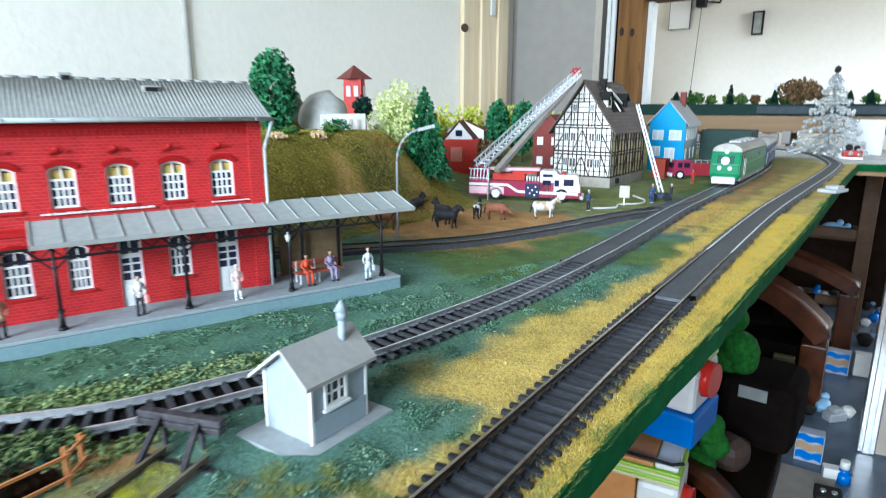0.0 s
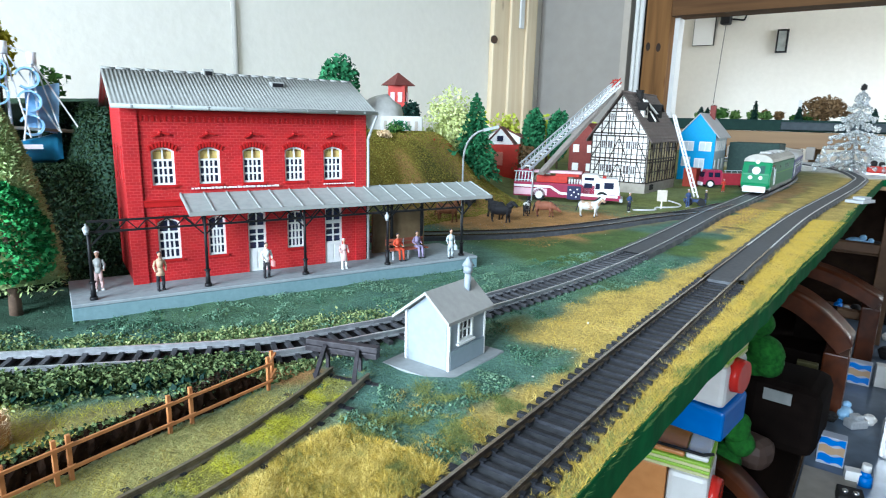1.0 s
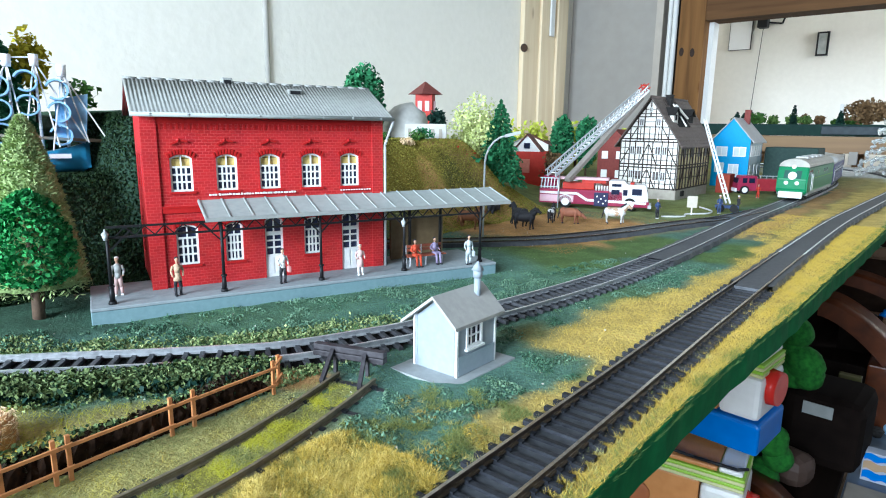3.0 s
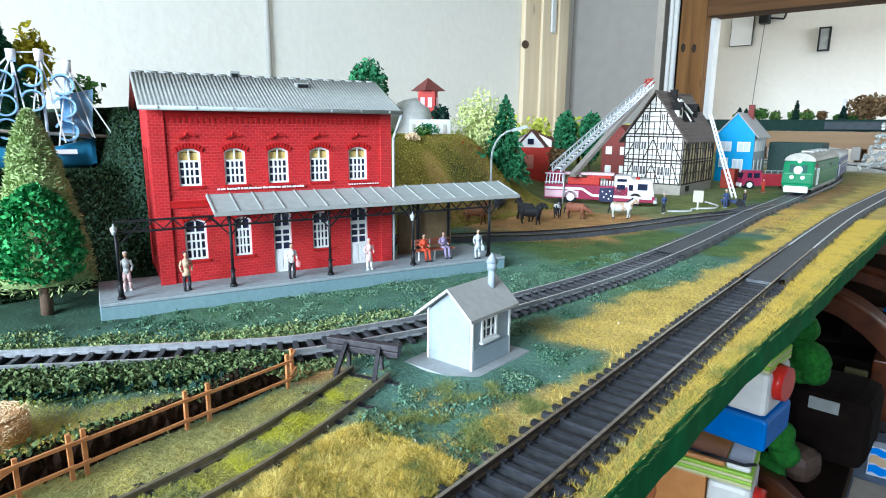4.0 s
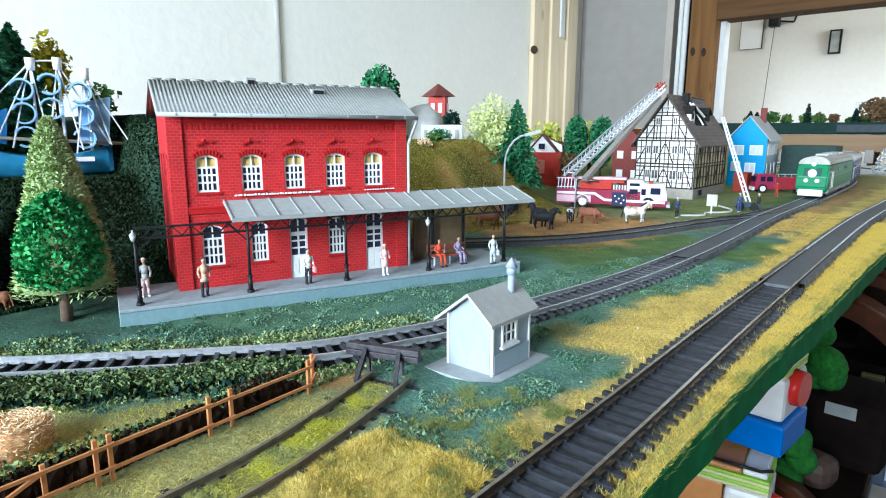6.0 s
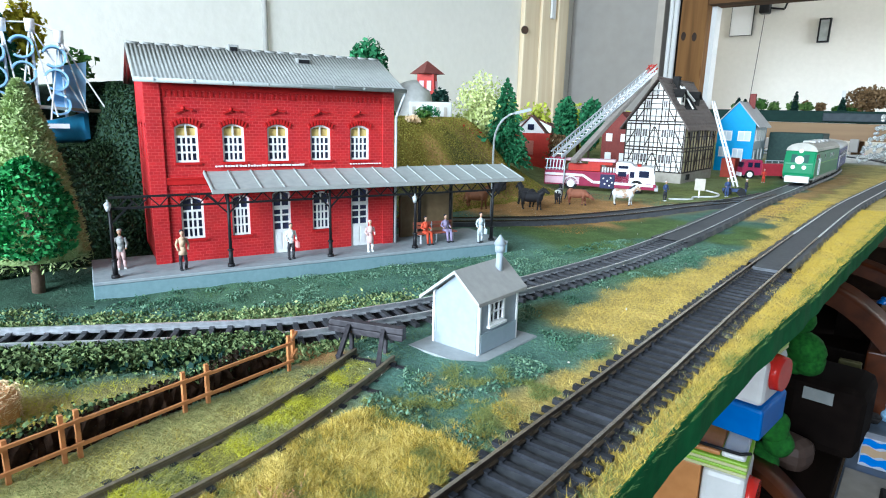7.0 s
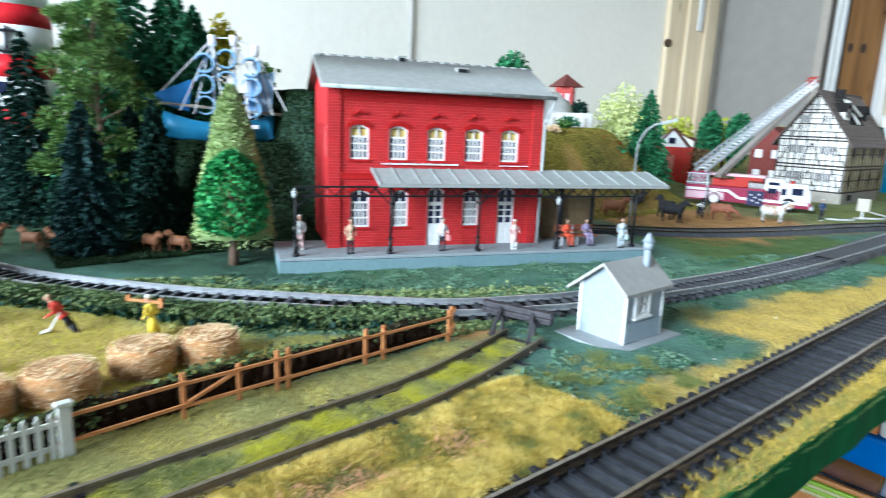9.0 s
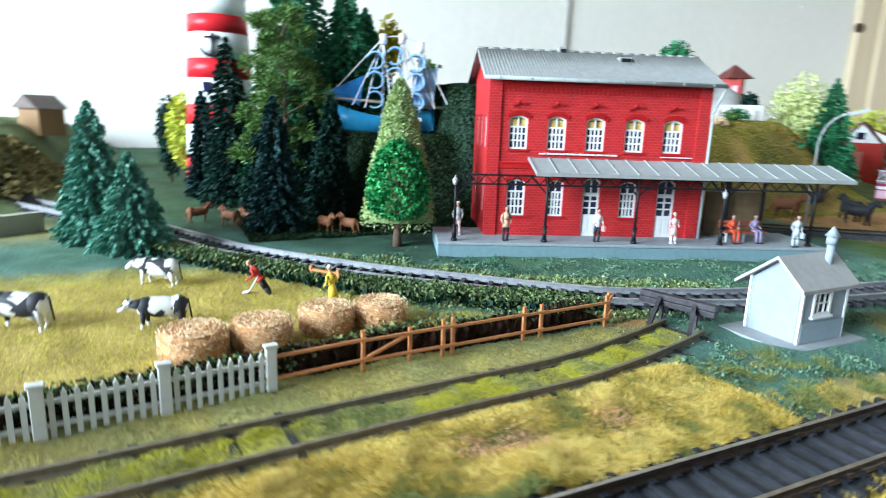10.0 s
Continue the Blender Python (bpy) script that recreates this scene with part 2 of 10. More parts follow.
POST_BROWN = wood_mat("brown_post_wood", (0.25, 0.125, 0.042), (0.13, 0.062, 0.022), 9, 2, 0.7, 0.12)
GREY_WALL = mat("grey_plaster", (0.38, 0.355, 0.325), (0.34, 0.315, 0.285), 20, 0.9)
CHROME = mat("brushed_steel", (0.75, 0.75, 0.75), (0.6, 0.6, 0.6), 80, 0.25, 0.9, 0.05)
WHITE_PL = mat("white_plastic", (0.8, 0.8, 0.78), (0.7, 0.7, 0.68), 200, 0.4, bump=0.03)
GREEN_EDGE = mat("green_board_paint", (0.012, 0.12, 0.035), (0.006, 0.07, 0.02), 120, 0.85, bump=0.5, spec=0.08)
SLEEPER = mat("dark_sleeper", (0.034, 0.036, 0.043), (0.013, 0.014, 0.017), 500, 0.38, bump=0.3, rnd=0.3, spec=0.2)
RAIL = mat("dull_rail", (0.15, 0.115, 0.08), (0.08, 0.06, 0.045), 400, 0.3, 0.85, 0.1)
RAIL_TOP = mat("polished_rail_top", (0.62, 0.58, 0.52), (0.42, 0.37, 0.31), 300, 0.22, 0.95, 0.03)
GREY_RAIL = mat("grey_steel_rail", (0.5, 0.51, 0.53), (0.3, 0.31, 0.32), 400, 0.3, 0.5, 0.05)
ASPHALT = mat("grey_roadway", (0.085, 0.09, 0.1), (0.045, 0.048, 0.055), 300, 0.5, bump=0.3)

# ---------------------------------------------------------------- room
def slab(name, x0, x1, y0, y1, z0, z1, m, label, category):
    bm = bmesh.new()
    box(bm, x0, x1, y0, y1, z0, z1)
    return solo(name, bm, m, label, category, kind="structure")


XW, XE, YS, YN, ZF, ZC = -1.35, 2.2, -2.2, 3.75, -0.82, 1.75
slab("floor", XW - 0.1, XE + 0.1, YS - 0.1, YN + 0.1, ZF - 0.1, ZF, FLOOR, "dark brown boarded floor of the exhibition room", "floor")
slab("ceiling", XW - 0.1, XE + 0.1, YS - 0.1, YN + 0.1, ZC, ZC + 0.1, CEIL, "plain unseen ceiling, coloured dark to cut bounced light", "ceiling")
slab("wall_west", XW - 0.1, XW, YS, YN, ZF, ZC, PLASTER, "cream plastered wall with fine roller texture", "wall")
slab("wall_north", XW, XE, YN, YN + 0.1, ZF, ZC, PLASTER, "bright cream wall of the far room", "wall")


def wall_window(name, m, w, holes, label):
    bm = bmesh.new()
    wall_sheet(bm, w, ZC - ZF, holes, 0.1)
    return solo(name, bm, ROOM_GREY, label, "wall", m, kind="structure")


wall_window("wall_south", pose(XE, YS, ZF, 0, 0, 180), XE - XW, [(1.62, 3.02, 0.97, 2.17)], "unseen wall with a wide window opening, coloured dark to cut bounced light")
wall_window("wall_east", pose(XE, YN, ZF, 0, 0, -90) @ pose(0, 0, 0), YN - YS, [(0.3, 1.2, 0.92, 2.12), (2.05, 3.65, 1.02, 2.12)], "unseen wall with two window openings, coloured dark to cut bounced light")

# partition with a broad opening to the far room
YP = 2.45
# the partition's shade is carried by its grey plaster colour
slab("wall_partition", XW, -0.972, YP, YP + 0.06, ZF, ZC, GREY_WALL, "partition wall beside the opening, its shade put into the grey", "wall")
slab("trim_post", -0.87, -0.775, YP - 0.03, YP + 0.09, ZF, 0.62, POST_BROWN, "brown knotty wooden post of the opening", "post")
slab("trim_beam", -0.87, XE, YP - 0.025, YP + 0.085, 0.515, 0.66, PINE_BEAM, "brown wooden beam over the opening", "beam")
slab("wall_lintel", -0.87, XE, YP + 0.001, YP + 0.055, 0.66, ZC, PLASTER, "cream wall above the wooden beam", "wall")
slab("trim_lining", -0.775, -0.757, YP + 0.03, YP + 0.09, ZF, 0.515, WHITE_PL, "white painted lining of the opening", "trim")

# pine post on the long wall
wpost = thing("wooden_post", "pale pine boarded post on the cream wall", "post", pose(XW, 2.03, ZF))
for a, b, d in ((0.0, 0.112, 0.02), (0.114, 0.226, 0.03), (0.228, 0.31, 0.04)):
    bm = bmesh.new()
    box(bm, 0, d, a, b, 0, ZC - ZF, 0, 0.003)
    part("board", bm, PINE, wpost)
bm = bmesh.new()
rod(bm, (0.02, 0.004, 0.413 - ZF), (0.0235, 0.002, 0.413 - ZF), 0.016, 0.014, 14)
part("knot", bm, mat("dark_wood_knot", (0.09, 0.05, 0.03), (0.05, 0.03, 0.02), 90, 0.6), wpost, "dark knot in the pine board")
bm = bmesh.new()
box(bm, XW + 0.031, XW + 0.04, 2.2, 2.232, 0.475, ZC, 0, 0.003)
solo("cable_cover", bm, WHITE_PL, "white plastic cable cover on the pine post", "cable cover")
# pale jamb, dark recess and twin heating pipes between partition and post
# jamb plaster is greyed, its shade put into the colour
slab("trim_jamb", -0.971, -0.943, YP - 0.012, YP + 0.06, ZF, ZC, mat("shaded_jamb_plaster", (0.5, 0.45, 0.39), (0.44, 0.39, 0.34), 40, 0.8), "pale jamb at the end of the partition, greyed for its shade", "trim")
# near-black slab stands in for the shade in the gap
slab("wall_recess", -0.9425, -0.8705, YP + 0.04, YP + 0.06, ZF, ZC, mat("recess_shade", (0.035, 0.028, 0.022), (0.02, 0.016, 0.013), 40, 0.8), "recess behind the heating pipes, its shade put into the colour", "wall")
for x, r in ((-0.917, 0.0085), (-0.8965, 0.0105)):
    pipe = thing("heating_pipe", "thin pale upright heating pipe in the recess", "pipe", pose(x, YP - 0.005, 0), "heating pipes")
    bm = bmesh.new()
    rod(bm, (0, 0, ZF), (0, 0, ZC), r, n=16)
    part("tube", bm, WHITE_PL, pipe)
    bm = bmesh.new()
    rod(bm, (0, 0, 0.2), (0, 0, 0.215), r + 0.0025, n=16)
    part("clip", bm, CHROME, pipe, "steel pipe clip")
for x, z in ((-0.853, 0.405), (-0.812, 0.4)):
    bm = bmesh.new()
    rod(bm, (0, -0.0012, 0), (0, 0.003, 0), 0.011, 0.011, 14)
    bmesh.ops.scale(bm, vec=(0.8, 1, 1.5), verts=bm.verts[:])
    solo("wood_knot", bm, mat("dark_post_knot", (0.035, 0.018, 0.009), (0.02, 0.01, 0.006), 90, 0.6), "dark knot in the brown wooden post", "knot", pose(x, YP - 0.03, z), "knots")
bm = bmesh.new()
rod(bm, (XW + 0.003, 0.869, 0.0), (XW + 0.003, 0.869, ZC), 0.007, n=8)
solo("wall_cable", bm, mat("pale_grey_cable", (0.52, 0.5, 0.46), (0.46, 0.44, 0.41), 40, 0.8), "thin grey upright cable on the cream wall", "cable")

# papers, frame and cable on the far wall
PAPER = mat("white_paper", (0.88, 0.88, 0.86), (0.83, 0.83, 0.81), 60, 0.8, bump=0.05)
BLACK = mat("black_plastic", (0.02, 0.02, 0.022), (0.012, 0.012, 0.013), 200, 0.45, bump=0.05)
GREY_PIC = mat("grey_print", (0.5, 0.52, 0.5), (0.3, 0.32, 0.3), 40, 0.6, bump=0.02)


BRIGHT_PAPER = mat("bright_white_paper", (0.95, 0.95, 0.94), (0.92, 0.92, 0.91), 60, 0.5, bump=0.02)


def framed(name, x, z, w, h, inner, label, e=0.005):
    f = thing(name, label, "picture", pose(x, YN, z))
    bm = bmesh.new()
    for a, b, c, d in ((-w / 2, w / 2, -h / 2, -h / 2 + e), (-w / 2, w / 2, h / 2 - e, h / 2), (-w / 2, -w / 2 + e, -h / 2 + e, h / 2 - e), (w / 2 - e, w / 2, -h / 2 + e, h / 2 - e)):
        box(bm, a, b, -0.018, 0, c, d)
    part("frame", bm, BLACK, f)
    bm = bmesh.new()
    box(bm, -w / 2 + e, w / 2 - e, -0.016, -0.001, -h / 2 + e, h / 2 - e)
    part("print", bm, inner, f)
    return f


framed("wall_picture", -0.58, 0.56, 0.055, 0.12, GREY_PIC, "small dark framed print on the bright wall", 0.008)
framed("wall_notice", -0.985, 0.655, 0.115, 0.2, BRIGHT_PAPER, "white paper notice in a thin dark frame", 0.0015)
lampbox = thing("wall_spotlight", "small black spotlight with its cable on the bright wall", "lamp", pose(-0.87, YN, 0.69))
bm = bmesh.new()
box(bm, -0.025, 0.025, -0.06, 0, -0.03, 0.03, 0, 0.006)
part("body", bm, BLACK, lampbox)
bm = bmesh.new()
rod(bm, (0, -0.02, -0.02), (-0.03, -0.006, -0.62), 0.0015, n=6)
rod(bm, (0.02, -0.02, 0), (0.09, -0.01, -0.01), 0.005, n=6)
rod(bm, (0.09, -0.01, -0.01), (0.13, -0.01, 0.12), 0.005, n=6)
part("cable", bm, BLACK, lampbox)

# ---------------------------------------------------------------- layout board
LINE_A = curve_line([(-0.086, -0.55), (-0.086, -0.2), (-0.0865, 0.1), (-0.088, 0.3), (-0.0865, 0.7), (-0.076, 0.95), (-0.063, 1.2), (-0.057, 1.38), (-0.06, 1.53), (-0.11, 1.8), (-0.18, 1.95), (-0.28, 2.05), (-0.42, 2.09), (-0.8, 2.1)])
LINE_B = curve_line([(-0.62, -0.22), (-0.52, -0.155), (-0.443, -0.106), (-0.40, -0.083), (-0.36, -0.06), (-0.305, -0.014), (-0.278, 0.0145), (-0.2365, 0.0625), (-0.215, 0.092), (-0.2, 0.13), (-0.193, 0.152), (-0.179, 0.22), (-0.168, 0.315), (-0.165, 0.43), (-0.167, 0.56), (-0.171, 0.70), (-0.17, 0.85), (-0.169, 1.02), (-0.17, 1.25), (-0.18, 1.42), (-0.215, 1.58), (-0.28, 1.76), (-0.38, 1.9), (-0.55, 1.96), (-0.85, 1.97)])
LINE_C = curve_line([(-0.66, 0.16), (-0.50, 0.215), (-0.39, 0.285), (-0.312, 0.372), (-0.272, 0.43), (-0.243, 0.505), (-0.217, 0.60), (-0.19, 0.69), (-0.175, 0.8)])
LINE_S = curve_line([(-0.128, -0.5), (-0.134, -0.3), (-0.142, -0.14), (-0.1472, -0.077), (-0.1509, -0.03), (-0.1535, 0.012), (-0.1575, 0.037), (-0.1649, 0.066), (-0.1741, 0.096)])
PU, PN, PO = np.array((0.351, 0.936)), np.array((-0.936, 0.351)), np.array((-0.327, 0.061))
PLAT = Matrix(((PU[0], PN[0], 0, PO[0]), (PU[1], PN[1], 0, PO[1]), (0, 0, 1, 0), (0, 0, 0, 1)))   # along the platform, inwards, up


def edge_x(y):
    return np.interp(y, (-1.2, 0.0, 0.112, 0.19, 0.236, 0.3, 0.353, 0.451, 0.56, 0.75, 1.05, 1.31, 1.55, 1.62, 2.2), (-0.066, -0.066, -0.065, -0.064, -0.062, -0.058, -0.056, -0.053, -0.048, -0.041, -0.033, -0.026, -0.018, 0.13, 0.14))


def ground_z(x, y):
    x, y = np.asarray(x, float), np.asarray(y, float)
    nb = near_line(x, y, LINE_B)
    z = -0.004 * smooth(0.016, 0.04, nb) * smooth(-0.2, -0.25, x) * smooth(0.27, 0.12, y)
    rough = lumps(x, y, 0.05, 3)
    back = smooth(-0.375, -0.465, x + 0.012 * (rough - 0.5)) * smooth(0.64, 0.5, y - 0.04 * rough) * smooth(0.17, 0.2, y)
    z = z + back * (0.088 + 0.028 * smooth(-0.55, -0.62, x))
    bank = smooth(-0.405, -0.452, x + 0.012 * (rough - 0.5) + 0.05 * smooth(0.065, 0.035, y)) * (0.066 * smooth(-0.0, 0.045, y) + 0.042 * smooth(0.112, 0.13, y)) * smooth(0.26, 0.2, y)
    z = np.maximum(z, bank)
    z = z + 0.018 * smooth(-0.45, -0.56, x) * smooth(0.58, 0.72, y)
    z = z + 0.06 * smooth(-0.52, -0.66, x + 0.03 * rough) * smooth(-0.16, -0.26, y) * (0.6 + 0.5 * rough)
    near = np.minimum(np.minimum(near_line(x, y, LINE_A), nb), np.minimum(near_line(x, y, LINE_C), near_line(x, y, LINE_S)))
    z = z + (lumps(x, y, 0.012, 7) * 0.0016 - 0.0006) * smooth(0.012, 0.024, near)
    return z


def zone_colour(x, y):
    """Painted and flocked ground: colour by place."""
    x, y = np.asarray(x, float), np.asarray(y, float)
    yel, grn, teal, org = (np.array(c) for c in ((0.52, 0.39, 0.12), (0.10, 0.16, 0.05), (0.1, 0.19, 0.15), (0.47, 0.27, 0.11)))
    blue, pale, dark, snow, olive = (np.array(c) for c in ((0.085, 0.17, 0.13), (0.28, 0.25, 0.09), (0.02, 0.04, 0.022), (0.72, 0.72, 0.7), (0.22, 0.17, 0.03)))
    n1, n2, n3 = lumps(x, y, 0.03, 11), lumps(x, y, 0.009, 12), lumps(x, y, 0.09, 13)
    col = np.ones(x.shape + (3,)) * grn

    def lay(c, w):
        nonlocal col
        w = np.clip(w, 0, 1)[..., None]
        col = col * (1 - w) + c * w
    da, db, dc, ds = (near_line(x, y, q) for q in (LINE_A, LINE_B, LINE_C, LINE_S))
    jig = (n1 - 0.5) * 0.05 + (n2 - 0.5) * 0.02
    lay(teal, smooth(0.3, 0.55, n3) * 0.85)
    lay(blue, smooth(0.3, 0.22, y + jig) * smooth(-0.215, -0.235, x + 0.25 * (0.08 - y)) * (0.65 + 0.3 * n3))
    # yellow meadow between the main line and the station line
    rim = np.interp(y, (0.17, 0.25, 0.3, 0.35, 0.43, 0.55), (-0.139, -0.14, -0.131, -0.123, -0.114, -0.12))
    lay(yel, smooth(-0.009, 0.009, x - rim + jig * 0.3) * smooth(0.165, 0.19, y + jig * 0.5))
    # olive-brown patch is the hut's shadow painted on the ground
    lay(olive * 0.9, smooth(-0.166, -0.155, x + jig * 0.2) * smooth(-0.138, -0.146, x) * smooth(0.172, 0.185, y + jig * 0.4) * smooth(0.215, 0.195, y + jig * 0.5) * 0.7)
    lay(teal, smooth(0.045, 0.02, np.hypot((x + 0.145) * 0.9, (y - 0.11) * 0.8) + jig * 0.5))
    lay(yel, smooth(-0.146, -0.138, x + jig * 0.2) * smooth(0.01, -0.01, y - 0.06 - (x + 0.14) * 0.1 + jig * 0.45))
    lay(teal * 1.05, smooth(-0.104, -0.11, x + jig * 0.15) * smooth(-0.01, 0.01, y - 0.06 - (x + 0.14) * 0.1 + jig * 0.45) * smooth(0.192, 0.17, y + jig * 0.5) * smooth(0.0, 0.004, x + 0.185) * 0.92)
    lay(yel, smooth(0.0255, 0.016, da + jig * 0.4) * smooth(0.5, 0.4, y) * smooth(-0.086, -0.09, x))
    lay(org * 0.95, smooth(0.016, 0.008, np.hypot(x + 0.193, y - 0.077) + jig * 0.15))
    lay(yel, smooth(0.034, 0.02, ds + jig * 0.3) * smooth(0.08, 0.03, y) * 0.7 * smooth(-0.132, -0.14, x + jig * 0.2))
    lay(pale * 1.35, smooth(0.011, 0.014, ds) * smooth(-0.19, -0.185, x) * smooth(-0.148, -0.156, x + 0.25 * np.minimum(0, y)) * smooth(0.08, 0.05, y) * 0.85)
    lay(org, smooth(-0.165, -0.15, x + jig * 0.4) * smooth(-0.115, -0.13, x + jig * 0.4) * smooth(0.56, 0.66, y + jig * 2) * 0.8)
    lay(teal, smooth(0.02, 0.012, db + jig * 0.4) * 0.9 * smooth(0.1, 0.2, y))
    lay(yel, smooth(-0.076, -0.071, x + jig * 0.08))
    # pasture
    lay(yel * 0.9, smooth(-0.188, -0.2, x) * smooth(0.05, 0.0, y - (x + 0.22) * 0.9 + jig) * smooth(-0.36, -0.31, x))
    lay(pale * 0.9, smooth(-0.4, -0.46, x) * smooth(-0.12, -0.17, y - 0.1 * (x + 0.46)) * (0.6 + 0.4 * n1))
    # horse paddock and fire scene
    lay(org, smooth(-0.225, -0.25, x + jig) * smooth(0.385, 0.43, y + jig) * smooth(0.64, 0.575, y + jig) * smooth(-0.46, -0.42, x))
    lay(pale * np.array((0.8, 0.95, 0.8)), smooth(0.58, 0.66, y + jig) * smooth(-0.195, -0.22, x) * 0.75)
    lay(org * 0.9, smooth(0.03, 0.012, dc + jig * 0.2) * 0.5 * smooth(0.36, 0.42, y))
    # hill behind the station
    lay(olive, smooth(-0.38, -0.42, x) * smooth(0.24, 0.3, y) * smooth(0.62, 0.55, y))
    lay(org * 1.1, smooth(-0.38, -0.42, x) * smooth(0.24, 0.3, y) * smooth(0.62, 0.55, y) * smooth(0.5, 0.75, n1) * 0.7)
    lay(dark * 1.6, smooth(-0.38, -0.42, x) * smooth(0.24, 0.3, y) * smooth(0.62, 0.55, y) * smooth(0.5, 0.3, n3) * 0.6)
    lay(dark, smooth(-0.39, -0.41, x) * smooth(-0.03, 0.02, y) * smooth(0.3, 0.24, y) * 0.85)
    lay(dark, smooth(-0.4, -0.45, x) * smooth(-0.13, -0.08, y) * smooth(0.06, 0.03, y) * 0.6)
    lay(pale * np.array((0.8, 0.85, 0.6)), smooth(0.0085, 0.0065, ds) * smooth(0.1, 0.085, y) * 0.9)
    lay(grn * np.array((0.55, 0.6, 0.7)), smooth(-0.43, -0.5, x + jig) * smooth(0.03, -0.02, y) * smooth(-0.4, -0.3, y) * 0.7)
    # shade of hedge and trees beside the platform, painted into the ground
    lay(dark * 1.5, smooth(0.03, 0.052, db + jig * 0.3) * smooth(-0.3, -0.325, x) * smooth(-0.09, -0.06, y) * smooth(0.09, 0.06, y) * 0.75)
    # track beds
    for d, c, w in ((da, np.where(y < 0.36, 0.0115, 0.0135), 0.0), (db, 0.0125, 0.0), (dc, 0.013, 0.0)):
        lay(np.array((0.011, 0.011, 0.012)), smooth(c + 0.004, c - 0.001, d + jig * 0.08))
    lay(snow, smooth(1.5, 1.6, y + jig) * smooth(-0.12, -0.06, x) + smooth(1.58, 1.72, y + jig) * smooth(-0.5, -0.2, x))
    lay(pale, smooth(1.15, 1.4, y) * smooth(-0.08, -0.1, x) * 0.8 * smooth(1.75, 1.6, y))
    return col * (0.66 + 0.5 * n2[..., None] + 0.18 * n1[..., None])


def ground_mat():
    m = bpy.data.materials.new("flocked_ground")
    m.use_nodes = True
    n, l = m.node_tree.nodes, m.node_tree.links
    p, at, co, no, mx, bp = n["Principled BSDF"], n.new("ShaderNodeAttribute"), n.new("ShaderNodeTexCoord"), n.new("ShaderNodeTexNoise"), n.new("ShaderNodeMix"), n.new("ShaderNodeBump")
    at.attribute_name = "zone"
    no.inputs["Scale"].default_value, no.inputs["Detail"].default_value, no.inputs["Roughness"].default_value = 480, 6, 0.7
    l.new(co.outputs["Object"], no.inputs["Vector"])
    mx.data_type, mx.blend_type, mx.inputs[0].default_value = "RGBA", "OVERLAY", 0.95
    l.new(at.outputs["Color"], mx.inputs[6]), l.new(no.outputs["Fac"], mx.inputs[7])
    l.new(mx.outputs[2], p.inputs["Base Color"])
    bp.inputs["Strength"].default_value, bp.inputs["Distance"].default_value = 0.9, 0.0014
    l.new(no.outputs["Fac"], bp.inputs["Height"]), l.new(bp.outputs[0], p.inputs["Normal"])
    p.inputs["Roughness"].default_value, p.inputs["Specular IOR Level"].default_value = 0.9, 0.15
    return m


GROUND = ground_mat()
offs = np.r_[0, np.arange(0.003, 0.5, 0.0045), np.arange(0.5, 1.5, 0.014)]
ys = np.r_[np.arange(-0.6, -0.25, 0.012), np.arange(-0.25, 0.75, 0.0045), np.arange(0.75, 2.2, 0.011)]
gy, go = np.meshgrid(ys, offs, indexing="ij")
gx = np.maximum(edge_x(gy) - go, XW)
gz = ground_z(gx, gy)
nr, nc = gx.shape
ii = np.arange(nr * nc).reshape(nr, nc)
quads = np.stack([ii[:-1, :-1], ii[1:, :-1], ii[1:, 1:], ii[:-1, 1:]], -1).reshape(-1, 4)[:, ::-1]
gme = np_mesh("ground", np.stack([gx, gy, gz], -1).reshape(-1, 3), quads, GROUND, True)
gat = gme.color_attributes.new("zone", "FLOAT_COLOR", "POINT")
gcol = np.ones((nr * nc, 4), np.float32)
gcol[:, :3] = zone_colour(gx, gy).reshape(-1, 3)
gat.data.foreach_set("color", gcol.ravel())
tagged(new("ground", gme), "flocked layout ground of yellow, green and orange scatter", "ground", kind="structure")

bm = bmesh.new()
ey = np.r_[np.arange(-0.6, 1.5, 0.02), np.arange(1.5, 1.7, 0.01), 2.2]
prof = [(0.0012, 0.0006), (0.0016, -0.0142), (-0.0085, -0.0142), (-0.012, -0.003)]
rings = [[bm.verts.new((float(edge_x(y)) + dx + 0.0006 * math.sin(y * 190), y, dz + 0.0005 * math.sin(y * 310))) for dx, dz in prof] for y in ey]
for a, b in zip(rings, rings[1:]):
    for k in range(4):
        bm.faces.new((a[k], a[(k + 1) % 4], b[(k + 1) % 4], b[k]))
bmesh.ops.recalc_face_normals(bm, faces=bm.faces[:])
solo("board_edge", bm, GREEN_EDGE, "green painted edge of the layout board", "board edge", kind="structure")
bm = bmesh.new()
for y0, y1, x1 in ((-0.6, 1.55, -0.075), (1.55, 2.2, 0.1)):
    box(bm, XW, x1, y0, y1, -0.0225, -0.0146)
solo("layout_board", bm, PINE_DARK, "wooden board that carries the model layout", "board", kind="structure")

# ---------------------------------------------------------------- tracks
SLEEPER_ME = {}
SLEEPER_GREY = mat("grey_sleeper", (0.075, 0.077, 0.085), (0.033, 0.034, 0.038), 450, 0.5, bump=0.3, rnd=0.25)
# near-white top colour holds the glare on the station rails
BRIGHT_TOP = mat("bright_rail_top", (0.85, 0.85, 0.86), (0.66, 0.66, 0.67), 300, 0.3, 0.6, 0.03)


